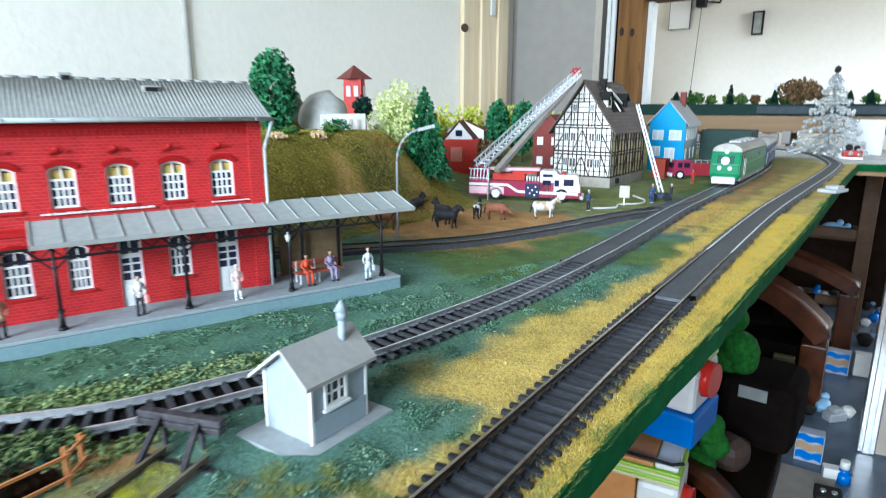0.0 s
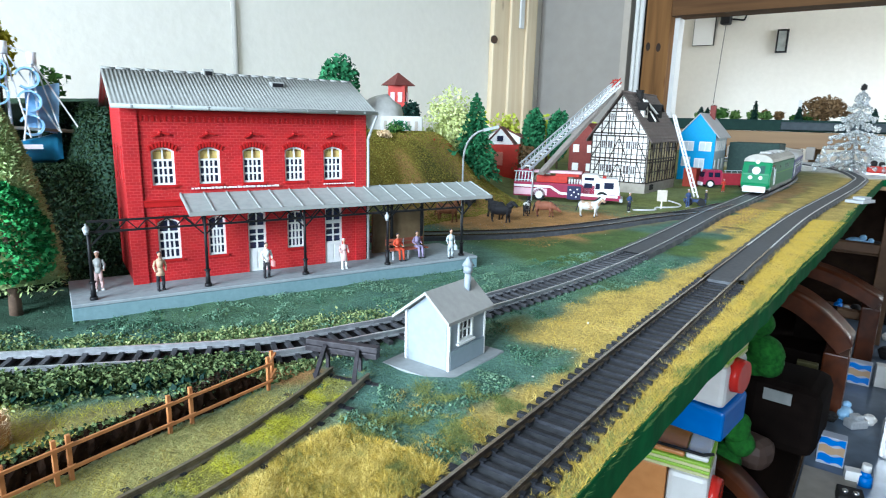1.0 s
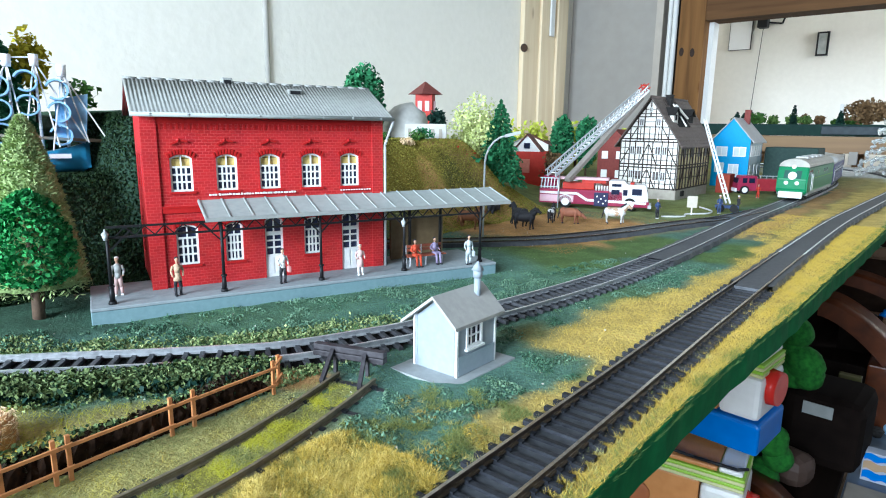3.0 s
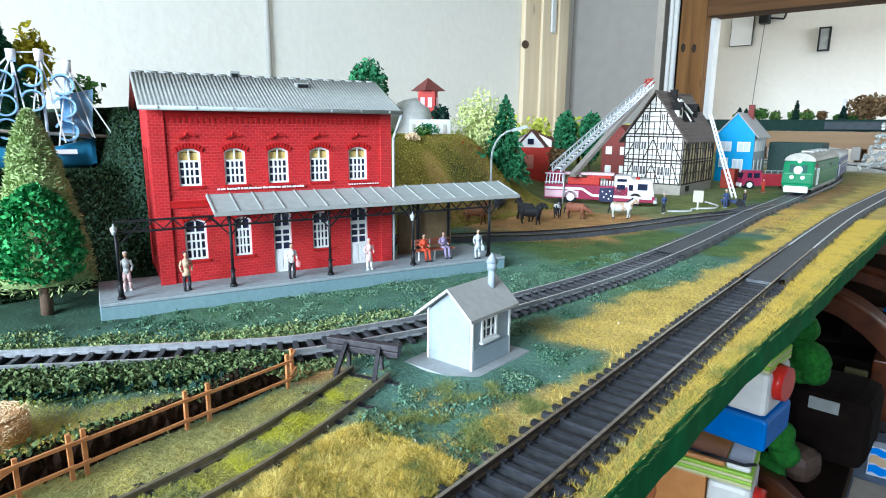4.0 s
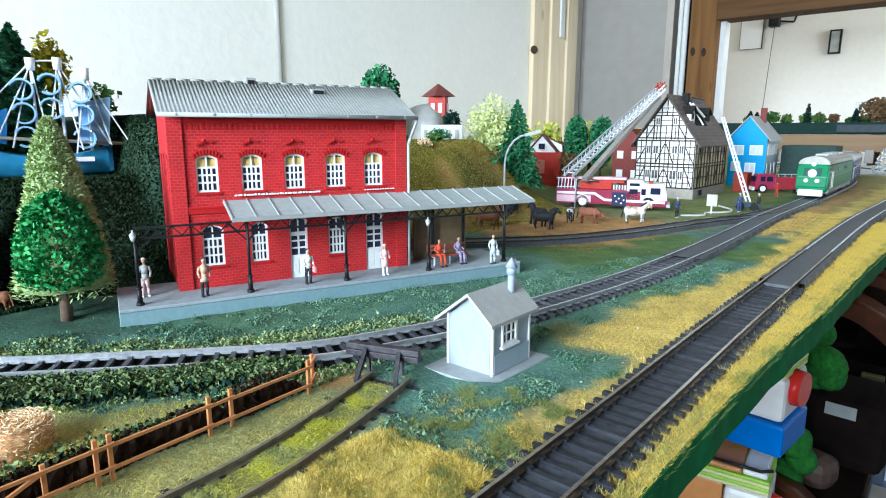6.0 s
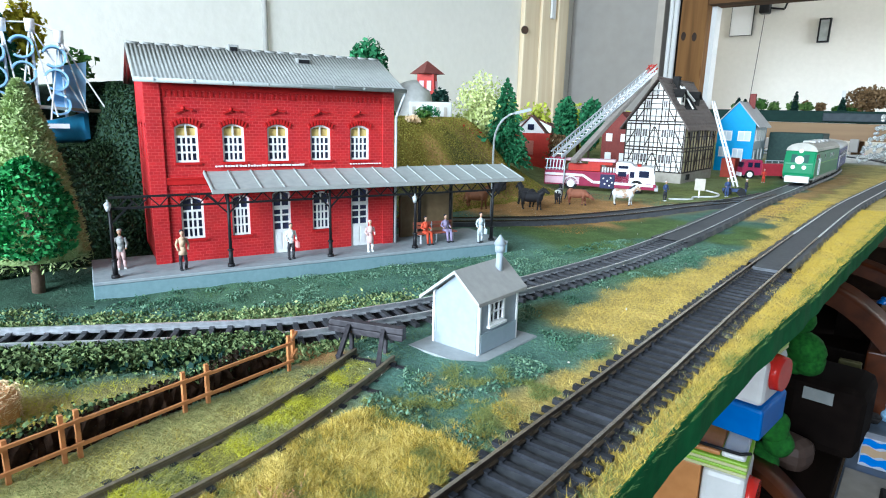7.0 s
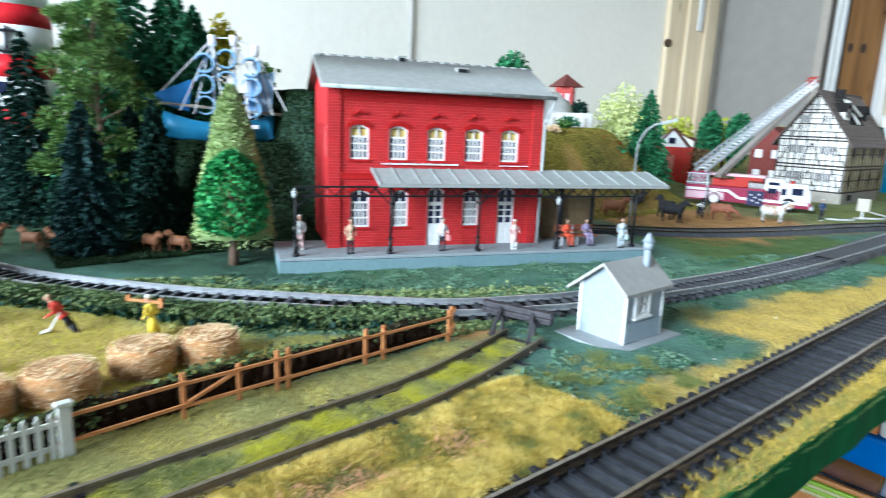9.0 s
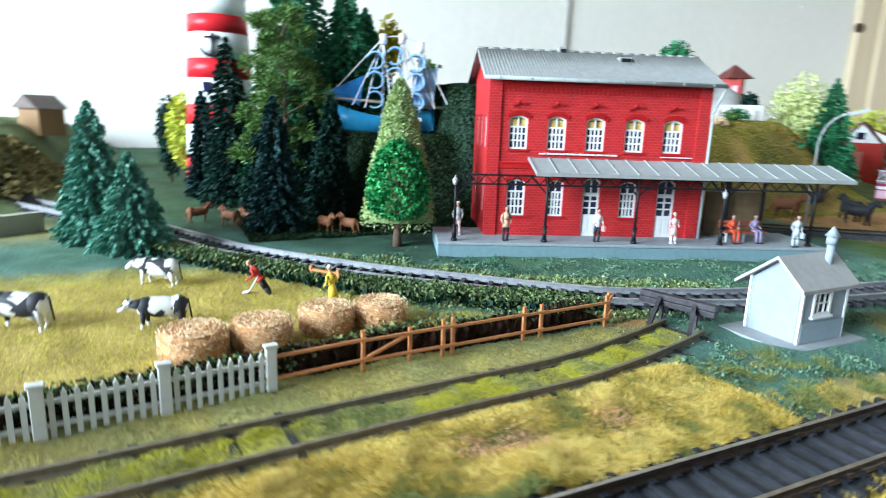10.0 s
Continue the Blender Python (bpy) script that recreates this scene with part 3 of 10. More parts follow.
def sleeper_mesh(m):
    bm = bmesh.new()
    box(bm, -0.0152, 0.0152, -0.0011, 0.0011, -0.0014, 0.0018)
    for s in (-1, 1):
        box(bm, s * 0.0089 - 0.0022, s * 0.0089 + 0.0022, -0.001, 0.001, 0.0018, 0.0024)
    return finish("sleeper", bm, m)


def rail_strip(line, off, m, top, zt=0.0046):
    t = np.gradient(line, axis=0)
    t /= np.hypot(t[:, 0], t[:, 1])[:, None]
    c = line + np.c_[t[:, 1], -t[:, 0]] * off
    nn = np.c_[t[:, 1], -t[:, 0]]
    prof = ((-0.0011, 0.0016), (-0.0011, 0.0021), (-0.0003, 0.0024), (-0.0003, 0.0036), (-0.0006, 0.0039), (-0.0006, zt), (0.0006, zt), (0.0006, 0.0039), (0.0003, 0.0036), (0.0003, 0.0024), (0.0011, 0.0021), (0.0011, 0.0016))
    v = np.concatenate([np.c_[c + nn * w, np.full(len(c), z)][:, None] for w, z in prof], 1)
    k, n = len(prof), len(c)
    i = np.arange(n * k).reshape(n, k)
    f = np.stack([i[:-1], np.roll(i, -1, 1)[:-1], np.roll(i, -1, 1)[1:], i[1:]], -1).reshape(-1, 4)
    idx = np.tile((np.arange(k) == 5).astype(int), n - 1)
    return np_mesh("rail", v.reshape(-1, 3), f[:, ::-1], (m, top), idx=idx)


def track(name, line, label, rail, y0, y1, pitch=0.0072, gauge=0.0178, sink=0.0, wood=None, stop=9.0, bury=0.0):
    """Two rails, with single sleepers where y0 < y < y1 and the rest of them in one mesh."""
    wood = wood or SLEEPER
    if wood.name not in SLEEPER_ME:
        SLEEPER_ME[wood.name] = sleeper_mesh(wood)
    tr = thing(name, label, "track", pose(0, 0, -sink), group="model railway tracks")
    for s in (-1, 1):
        part("rail", rail_strip(line, s * gauge / 2, rail, RAIL_TOP if rail is RAIL else BRIGHT_TOP if rail is GREY_RAIL else rail), rail, tr)
    s = np.r_[0, np.cumsum(np.hypot(*np.diff(line, axis=0).T))]
    rest = bmesh.new()
    count = 0
    rs = random.Random(len(line))
    for e in np.arange(0.002, s[-1], pitch):
        if np.interp(e, s, line[:, 1]) > stop:
            break
        x, y = np.interp(e, s, line[:, 0]), np.interp(e, s, line[:, 1])
        x2, y2 = np.interp(e + 0.002, s, line[:, 0]), np.interp(e + 0.002, s, line[:, 1])
        m = pose(x, y, rs.uniform(-0.0002, 0.0002) + sink * 0.5 - bury * rs.choice((0.55, 0.7, 0.9, 1.1)), 0, 0, math.degrees(math.atan2(y2 - y, x2 - x)) - 90 + rs.uniform(-1.5, 1.5))
        if y0 < y < y1 and count < 290:
            ob = new("sleeper", SLEEPER_ME[wood.name])
            ob.parent, ob.matrix_local = tr, m
            count += 1
        else:
            bmesh.ops.create_cube(rest, size=1, matrix=m @ Matrix.Diagonal((0.0304, 0.0028, 0.0032, 1)))
    if rest.verts:
        tagged(part("sleeper_row", rest, wood, tr), kind="stuff")
    return tr


def roadbed(name, line, half, zt, y0, y1, label):
    """Smooth dark filling level with the rail foot."""
    q = line[(line[:, 1] > y0) & (line[:, 1] < y1)]
    t = np.gradient(q, axis=0)
    t /= np.hypot(t[:, 0], t[:, 1])[:, None]
    nn = np.c_[t[:, 1], -t[:, 0]]
    wob = 0.0006 * np.sin(np.arange(len(q)) * 0.9)[:, None]
    prof = ((-half - 0.002, -0.002), (-half, zt), (half, zt), (half + 0.002, -0.002))
    v = np.concatenate([np.c_[q + nn * (w + np.sign(w) * wob), np.full(len(q), z)][:, None] for w, z in prof], 1)
    i = np.arange(len(q) * 4).reshape(-1, 4)
    f = np.stack([i[:-1], np.roll(i, -1, 1)[:-1], np.roll(i, -1, 1)[1:], i[1:]], -1).reshape(-1, 4)
    return tagged(new(name, np_mesh(name, v.reshape(-1, 3), f[:, ::-1], ASPHALT)), label, "track bed", kind="structure")


roadbed("track_bed_near", LINE_A, 0.0118, 0.0007, -0.5, 0.36, "dark bed between the sleepers of the main track")
track("main_track", LINE_A[LINE_A[:, 1] < 0.5], "straight model track with black sleepers and dull brown rails", RAIL, -0.25, 0.4, stop=0.362)
# reflected brightness on the far rails is put into a white base colour
GLARE_RAIL = mat("rail_glare_white", (0.85, 0.85, 0.84), (0.68, 0.68, 0.67), 300, 0.4, 0.0, 0.05)
track("main_track_far", LINE_A[(LINE_A[:, 1] >= 0.496)], "model track with rails whitened by painted glare, let into a smooth bed", GLARE_RAIL, 9, 10, stop=-9)
roadbed("track_bed_main", LINE_A, 0.0128, 0.0036, 0.362, 3, "smooth dark bed of the main track")
roadbed("track_bed_station", LINE_B[:int(len(LINE_B) * 0.8)], 0.0138, 0.0037, 0.4, 3, "smooth dark bed of the station track")
roadbed("track_bed_branch", LINE_C, 0.0138, 0.0034, 0.12, 3, "smooth dark bed of the branch track")
track("station_track", LINE_B, "curving model track with dark sleepers past the platform", GREY_RAIL, -0.12, 0.95, wood=SLEEPER_GREY, stop=0.42)
track("branch_track", LINE_C, "curving dark model track behind the station", RAIL, 0.1, 0.9, stop=-9)
SIDING_RAIL = mat("weathered_siding_rail", (0.24, 0.2, 0.14), (0.14, 0.115, 0.08), 400, 0.5, 0.3, 0.15)
track("siding_track", LINE_S, "overgrown model siding ending at a buffer stop", SIDING_RAIL, -0.3, 0.1, gauge=0.0168, sink=0.0018, bury=0.0012)

# ---------------------------------------------------------------- station
BRICK = brick_mat("red_brick", (0.47, 0.015, 0.018), (0.37, 0.01, 0.013), (0.52, 0.05, 0.046), 0.0034, 0.0017)
RED_TRIM = mat("red_trim", (0.46, 0.014, 0.014), (0.38, 0.01, 0.01), 500, 0.5, bump=0.15)
GREY_ROOF = mat("grey_roof", (0.335, 0.34, 0.32), (0.27, 0.275, 0.26), 250, 0.7, bump=0.15, spec=0.15)
GREY_CANOPY = mat("grey_canopy", (0.36, 0.385, 0.37), (0.29, 0.315, 0.3), 250, 0.6, bump=0.15)
WHITE = mat("white_frame", (0.82, 0.82, 0.8), (0.74, 0.74, 0.72), 400, 0.45, bump=0.05)
GLASS_DK = mat("dark_window_glass", (0.02, 0.025, 0.06), (0.01, 0.012, 0.03), 80, 0.08, bump=0, spec=0.6)
# bluish reflection on the station windows is put into the pane colour
STATION_PANE = mat("bluish_reflection_pane", (0.05, 0.06, 0.14), (0.02, 0.025, 0.06), 80, 0.12, bump=0, spec=0.6)
BLIND = mat("yellow_blind", (0.72, 0.55, 0.2), (0.6, 0.44, 0.14), 300, 0.7, bump=0.1)
PLATFORM = mat("grey_blue_platform", (0.19, 0.285, 0.305), (0.145, 0.23, 0.25), 350, 0.75, bump=0.3)
IRON = mat("black_iron", (0.016, 0.016, 0.018), (0.007, 0.007, 0.008), 400, 0.5, bump=0.1)
LAMP_GLASS = mat("pale_lamp_glass", (0.46, 0.48, 0.48), (0.36, 0.38, 0.38), 300, 0.3, bump=0.05)
BROWN_SCREEN = mat("brown_screen", (0.24, 0.17, 0.09), (0.16, 0.11, 0.055), 200, 0.6)

ZP = 0.009
platform = thing("platform", "grey-blue station platform with a smooth face", "platform", PLAT)
PLAT_TOP = mat("grey_platform_top", (0.3, 0.335, 0.345), (0.23, 0.26, 0.275), 300, 0.8, bump=0.35)
for nm, u0, u1, n0, n1, z0, z1, m in (("top_slab", -0.010, 0.241, -0.006, 0.046, 0.0072, ZP, PLAT_TOP), ("front_face", -0.010, 0.241, -0.0057, 0.0, -0.009, 0.0071, PLATFORM), ("core", -0.0097, 0.2407, 0.0002, 0.0457, -0.009, 0.0071, PLATFORM)):
    bm = bmesh.new()
    box(bm, u0, u1, n0, n1, z0, z1, 0, 0.0004)
    part(nm, bm, m, platform)

SW, SH, SX, SY = 0.1422, 0.0995, 0.0218, 0.021       # front width, height to the eaves, start along the platform, front face
SD = 0.066
station = thing("station_building", "red brick two-storey model station with grey corrugated roof", "building", PLAT @ pose(SX, SY, ZP))
UP = [(0.0155, 0.0275), (0.0402, 0.0522), (0.0652, 0.0775), (0.0908, 0.1035), (0.1162, 0.129)]
LOW = [(0.0162, 0.0282), (0.0433, 0.0535), (0.0666, 0.0778), (0.0912, 0.1025), (0.1165, 0.1287)]
UP, LOW = ([(a - 0.0026, b - 0.0026) for a, b in q] for q in (UP, LOW))
Z_UP, Z_LOW = (0.0555, 0.0765), (0.0128, 0.0365)
DOORS = (2, 4)


def station_opening(i, low):
    a, b = (LOW if low else UP)[i]
    z0, z1 = Z_LOW if low else Z_UP
    if low and i in DOORS:
        z0, z1 = 0.0, 0.0382
    return a, b, z0, z1


def arch_fill(bm, a, b, z1, rise, y0, y1):
    """Brick above a segmental head, in the corners of a square opening."""
    n = 8
    for s in range(n):
        u0, u1 = a + (b - a) * s / n, a + (b - a) * (s + 1) / n
        h0, h1 = (z1 - rise * (2 * k / n - 1) ** 2 for k in (s, s + 1))
        v = [bm.verts.new(p) for p in ((u0, y0, h0), (u1, y0, h1), (u1, y0, z1), (u0, y0, z1), (u0, y1, h0), (u1, y1, h1), (u1, y1, z1), (u0, y1, z1))]
        bm.faces.new(v[:4]), bm.faces.new((v[0], v[4], v[5], v[1]))


def fancy_window(parent, m, w, h, rise, cols=3, rows=3, top=0.42, blind=True, door=False):
    """A white arched window: frame with bars, panes behind it, blind behind the upper light."""
    fr = bmesh.new()
    bars = []
    t = 0.0011
    n = 8

    def head(x):
        return h - rise * (2 * x / w - 1) ** 2
    ring = [(0, 0), (w, 0)] + [(w - w * k / n, head(w - w * k / n)) for k in range(n + 1)]
    inner = [(t, t), (w - t, t)] + [(w - t - (w - 2 * t) * k / n, head(w - t - (w - 2 * t) * k / n) - t) for k in range(n + 1)]
    lo = [[fr.verts.new((x, y, z)) for x, z in r] for r, y in ((ring, 0.0), (inner, 0.0), (inner, 0.0012), (ring, 0.0012))]
    k = len(ring)
    for a, b in ((0, 1), (1, 2), (2, 3)):
        for i in range(k):
            fr.faces.new((lo[a][i], lo[a][(i + 1) % k], lo[b][(i + 1) % k], lo[b][i]))
    bmesh.ops.recalc_face_normals(fr, faces=fr.faces[:])
    zt = h * (1 - top) if not door else h * 0.72
    bars.append(("transom", t, w - t, 0.0001, 0.001, zt - t * (1.1 if door else 0.5), zt + t * (1.1 if door else 0.5)))
    bars.append(("glazing_bar", w / 2 - t * 0.35, w / 2 + t * 0.35, 0.0001, 0.001, zt + t * 0.5, head(w / 2) - t))
    z0 = t
    if door:
        bars.append(("door_leaf", t, w - t, 0.0002, 0.001, t, zt * 0.52))
        bars.append(("door_panel", t + 0.001, w / 2 - 0.0006, -0.0002, 0.0006, t + 0.0012, zt * 0.46))
        bars.append(("door_panel", w / 2 + 0.0006, w - t - 0.001, -0.0002, 0.0006, t + 0.0012, zt * 0.46))
        z0 = zt * 0.52
    for c in range(1, cols):
        x = t + (w - 2 * t) * c / cols
        bars.append(("glazing_bar", x - 0.0005, x + 0.0005, 0.0002, 0.0009, z0, zt - t * 0.5))
    for r in range(1, rows):
        z = z0 + (zt - z0) * r / rows
        bars.append(("glazing_bar", t, w - t, 0.00025, 0.00085, z - 0.0005, z + 0.0005))
    win = part("door" if door else "window", fr, WHITE, parent, "white glazed double door" if door else "white arched window frame with bars")
    win.matrix_local = m
    for nm, *q in bars:
        bb = bmesh.new()
        box(bb, *q)
        part(nm, bb, WHITE, win)
    pb = bmesh.new()
    zb = zt if blind else head(t)
    box(pb, t * 0.6, w - t * 0.6, 0.0016, 0.002, t * 0.6 if not door else z0, zb - 0.0002)
    part("pane", pb, STATION_PANE, win)
    bb = bmesh.new()
    if blind:
        box(bb, t * 0.6, w - t * 0.6, 0.0016, 0.002, zt, h - rise - t * 0.2)
        prism(bb, [(t * 0.6 + (w - 1.2 * t) * q / 6, head(t * 0.6 + (w - 1.2 * t) * q / 6) - t * 0.3) for q in range(7)][::-1], 0.0016, 0.002)
        part("blind", bb, BLIND, win, "yellow blind behind the upper light")
    return win


front = bmesh.new()
holes = [station_opening(i, low) for i in range(5) for low in (False, True)]
wall_sheet(front, SW, SH, holes, 0.0032)
for a, b, z0, z1 in holes:
    arch_fill(front, a, b, z1, 0.0022, 0.0, 0.0032)
part("front_wall", front, BRICK, station)
for i in range(5):
    for low in (False, True):
        a, b, z0, z1 = station_opening(i, low)
        d = low and i in DOORS
        fancy_window(station, pose(a, 0.0011, z0), b - a, z1 - z0, 0.0022, 4 if not d else 2, 3, 0.34, not low, d)
        # brick arch over the opening, sill below
        bmh = bmesh.new()
        for k in range(9):
            u = k / 8
            x = a - 0.0008 + (b - a + 0.0016) * u
            z = z1 - 0.0022 * (2 * u - 1) ** 2 + 0.0011
            bmesh.ops.create_cube(bmh, size=1, matrix=pose(x, -0.0002, z + 0.0006, 0, (u - 0.5) * 40) @ Matrix.Diagonal((0.0011, 0.0012, 0.0028, 1)))
        part("brick_arch", bmh, RED_TRIM, station)
        if not d:
            bmh = bmesh.new()
            box(bmh, a - 0.001, b + 0.001, -0.0011, 0.001, z0 - 0.0012, z0)
            part("window_sill", bmh, RED_TRIM, station)
# side and back walls; two windows on the gable side
side_holes = [(0.009, 0.018, 0.0555, 0.0765), (0.0275, 0.0365, 0.0555, 0.0765), (0.046, 0.055, 0.0555, 0.0765), (0.009, 0.018, 0.0128, 0.0365), (0.046, 0.055, 0.0128, 0.0365)]
for x, rz in ((0.0, -90), (SW, 90)):
    sb = bmesh.new()
    wall_sheet(sb, SD - 0.0036, SH, side_holes if x == 0 else [], 0.003)
    for a, b, z0, z1 in (side_holes if x == 0 else []):
        arch_fill(sb, a, b, z1, 0.0018, 0.0, 0.003)
    # gable
    v = [sb.verts.new(p) for p in ((-0.0034, 0.0, SH), (SD, 0.0, SH), ((SD) / 2, 0.0, SH + 0.0185), (-0.0034, 0.003, SH), (SD, 0.003, SH), (SD / 2, 0.003, SH + 0.0185))]
    sb.faces.new(v[:3]), sb.faces.new((v[5], v[4], v[3]))
    sw = part("side_wall", sb, BRICK, station)
    sw.matrix_local = pose(x, SD - 0.0002 if x == 0 else 0.0034, 0, 0, 0, rz)
    if x == 0:
        for a, b, z0, z1 in side_holes:
            fancy_window(station, pose(x, SD - 0.0002, 0, 0, 0, rz) @ pose(a, 0.0011, z0), b - a, z1 - z0, 0.0018, 3, 3, 0.34, False)
bm = bmesh.new()
box(bm, 0.0032, SW - 0.0032, SD - 0.003, SD, 0, SH)
part("back_wall", bm, BRICK, station)
bm = bmesh.new()
box(bm, 0.004, SW - 0.004, 0.006, SD - 0.004, 0.0, SH - 0.002)
part("inner_box", bm, IRON, station)
for a, b in ((-0.0008, 0.0072), (SW - 0.0068, SW + 0.0008)):
    bm = bmesh.new()
    box(bm, a, b, -0.0011, 0.0005, 0, SH - 0.001)
    part("pilaster", bm, BRICK, station)
# plinth, string courses and cornice teeth
bm = bmesh.new()
for z0, z1, d in ((0.0435, 0.0465, 0.0009), (0.0465, 0.0475, 0.0014), (0.094, 0.0975, 0.0008)):
    box(bm, 0.0073, SW - 0.0069, -d, 0.0004, z0, z1)
part("string_course", bm, RED_TRIM, station)
bm = bmesh.new()
for k in range(42):
    x = 0.009 + k * (SW - 0.018) / 41
    box(bm, x - 0.0007, x + 0.0007, -0.0004, 0.0003, 0.0905, 0.0938)
part("cornice_teeth", bm, RED_TRIM, station)
bm = bmesh.new()
rs = random.Random(4)
for k in range(32):
    x = 0.033 + k * 0.0016 + rs.uniform(-0.0003, 0.0003)
    box(bm, x, x + 0.0011, -0.0017, -0.0008, 0.0527, 0.0535 + rs.uniform(0, 0.0004))
part("name_board", bm, WHITE, station, "row of unreadable white lettering on the wall")
bm = bmesh.new()
for k in range(12):
    x = 0.113 + k * 0.0018
    box(bm, x, x + 0.001, -0.0017, -0.0008, 0.0527, 0.0533)
part("name_board", bm, WHITE, station, "row of unreadable white lettering on the wall")
for a, b in UP:
    bm = bmesh.new()
    x = (a + b) / 2
    for p0, p1 in (((x - 0.0055, -0.0012, Z_UP[1] + 0.0056), (x - 0.001, -0.0012, Z_UP[1] + 0.0075)), ((x - 0.001, -0.0012, Z_UP[1] + 0.0082), (x + 0.004, -0.0012, Z_UP[1] + 0.0072))):
        bar(bm, p0, p1, 0.001, 0.0009)
    ball(bm, (x - 0.0008, -0.0012, Z_UP[1] + 0.0082), 0.0011, sub=1)
    part("wall_anchor", bm, RED_TRIM, station)


def corrugated(bm, w, d, z0, z1, y0, y1, waves, amp, over):
    n = waves * 4
    rows = []
    for y, z in ((y0, z0), (y1, z1)):
        rows.append([bm.verts.new((-over + (w + 2 * over) * k / n, y, z + amp * (0.5 - 0.5 * math.cos(2 * math.pi * k / 4)))) for k in range(n + 1)])
    for a, b in ((rows[0], rows[1]),):
        for k in range(n):
            bm.faces.new((a[k], a[k + 1], b[k + 1], b[k])).smooth = True


RO, RH = 0.008, 0.0195
bm = bmesh.new()
corrugated(bm, SW, 0, SH - 0.0005, SH + RH, -RO, SD / 2, 72, 0.0007, 0.0055)
corrugated(bm, SW, 0, SH - 0.0005, SH + RH, SD + RO, SD / 2, 72, 0.0007, 0.0055)
bmesh.ops.recalc_face_normals(bm, faces=bm.faces[:])
ext = bmesh.ops.extrude_face_region(bm, geom=bm.faces[:])
bmesh.ops.translate(bm, verts=[g for g in ext["geom"] if isinstance(g, bmesh.types.BMVert)], vec=(0, 0, -0.0014))
bmesh.ops.recalc_face_normals(bm, faces=bm.faces[:])
roof = part("roof", bm, GREY_ROOF, station, "grey corrugated roof")
for k in range(20):
    x = -0.0055 + (SW + 0.011) * k / 20
    bm = bmesh.new()
    rod(bm, (x, SD / 2, SH + RH + 0.0001), (x + (SW + 0.011) / 20 - 0.0002, SD / 2, SH + RH - 0.0001), 0.0011, 0.001, 8)
    part("ridge_tile", bm, GREY_ROOF, roof)
bm = bmesh.new()
rod(bm, (-0.0055, -RO - 0.0008, SH - 0.0012), (SW + 0.0055, -RO - 0.0008, SH - 0.0012), 0.0012, n=8)
part("gutter", bm, GREY_CANOPY, roof, "pale grey gutter along the eaves")
for k in range(8):
    bm = bmesh.new()
    x = 0.004 + k * (SW - 0.008) / 7
    bar(bm, (x, -RO - 0.0022, SH - 0.0012), (x, -RO + 0.002, SH - 0.0002), 0.0008, 0.0014)
    part("gutter_bracket", bm, LAMP_GLASS, roof)
bm = bmesh.new()
for p0, p1 in (((SW + 0.0055, -RO, SH - 0.002), (SW + 0.003, -0.003, SH - 0.014)), ((SW + 0.003, -0.003, SH - 0.014), (SW + 0.0022, -0.0015, SH - 0.018)), ((SW + 0.0022, -0.0015, SH - 0.018), (SW + 0.0022, -0.0015, 0.0))):
    rod(bm, p0, p1, 0.0009, n=8)
part("downpipe", bm, LAMP_GLASS, station, "pale grey downpipe at the wall corner")
for xx, yy, w, h in ((0.0525, SD / 2 + 0.001, 0.006, 0.0035), (0.0915, SD / 2 - 0.011, 0.0085, 0.0022)):
    bm = bmesh.new()
    zz = SH + RH * (1 - abs(yy - SD / 2) / (SD / 2 + RO))
    box(bm, xx - w / 2, xx + w / 2, yy - 0.0028, yy + 0.0028, zz - 0.003, zz + h, 0, 0.0004)
    box(bm, xx - w / 2 + 0.001, xx + w / 2 - 0.001, yy - 0.0032, yy - 0.0027, zz - 0.0008, zz + h * 0.6, 1)
    part("roof_hatch", bm, (GREY_ROOF, IRON), roof)

# canopy on iron posts
canopy = thing("platform_canopy", "grey platform canopy on black iron posts and trusses", "canopy", PLAT @ pose(0, 0, ZP))
CX0, CX1 = 0.048, 0.2525
bm = bmesh.new()
y0, z0, y1, z1 = -0.0045, 0.0418, 0.0215, 0.0505
prism(bm, [(y0, z0 + 0.0012), (y0, z0), (y1, z1 - 0.0012), (y1, z1)], CX0, CX1, "x")
cr = part("canopy_roof", bm, GREY_CANOPY, canopy)
for k in range(17):
    bm = bmesh.new()
    x = CX0 + 0.0006 + (CX1 - CX0 - 0.0012) * k / 16
    bar(bm, (x, y0, z0 + 0.0014), (x, y1, z1 + 0.0003), 0.0007, 0.0006)
    part("seam", bm, GREY_CANOPY, cr)
bm = bmesh.new()
bar(bm, (CX0, y0 - 0.0006, z0 + 0.0004), (CX1, y0 - 0.0006, z0 + 0.0004), 0.001, 0.0022)
part("fascia", bm, GREY_ROOF, cr)
bm = bmesh.new()
bar(bm, (CX1 - 0.045, 0.02, z1 - 0.003), (CX1 - 0.012, 0.02, z1 - 0.003), 0.001, 0.0024)
part("pale_batten", bm, LAMP_GLASS, cr)
POSTS = [0.0003, 0.0567, 0.1141, 0.1709, 0.2306]
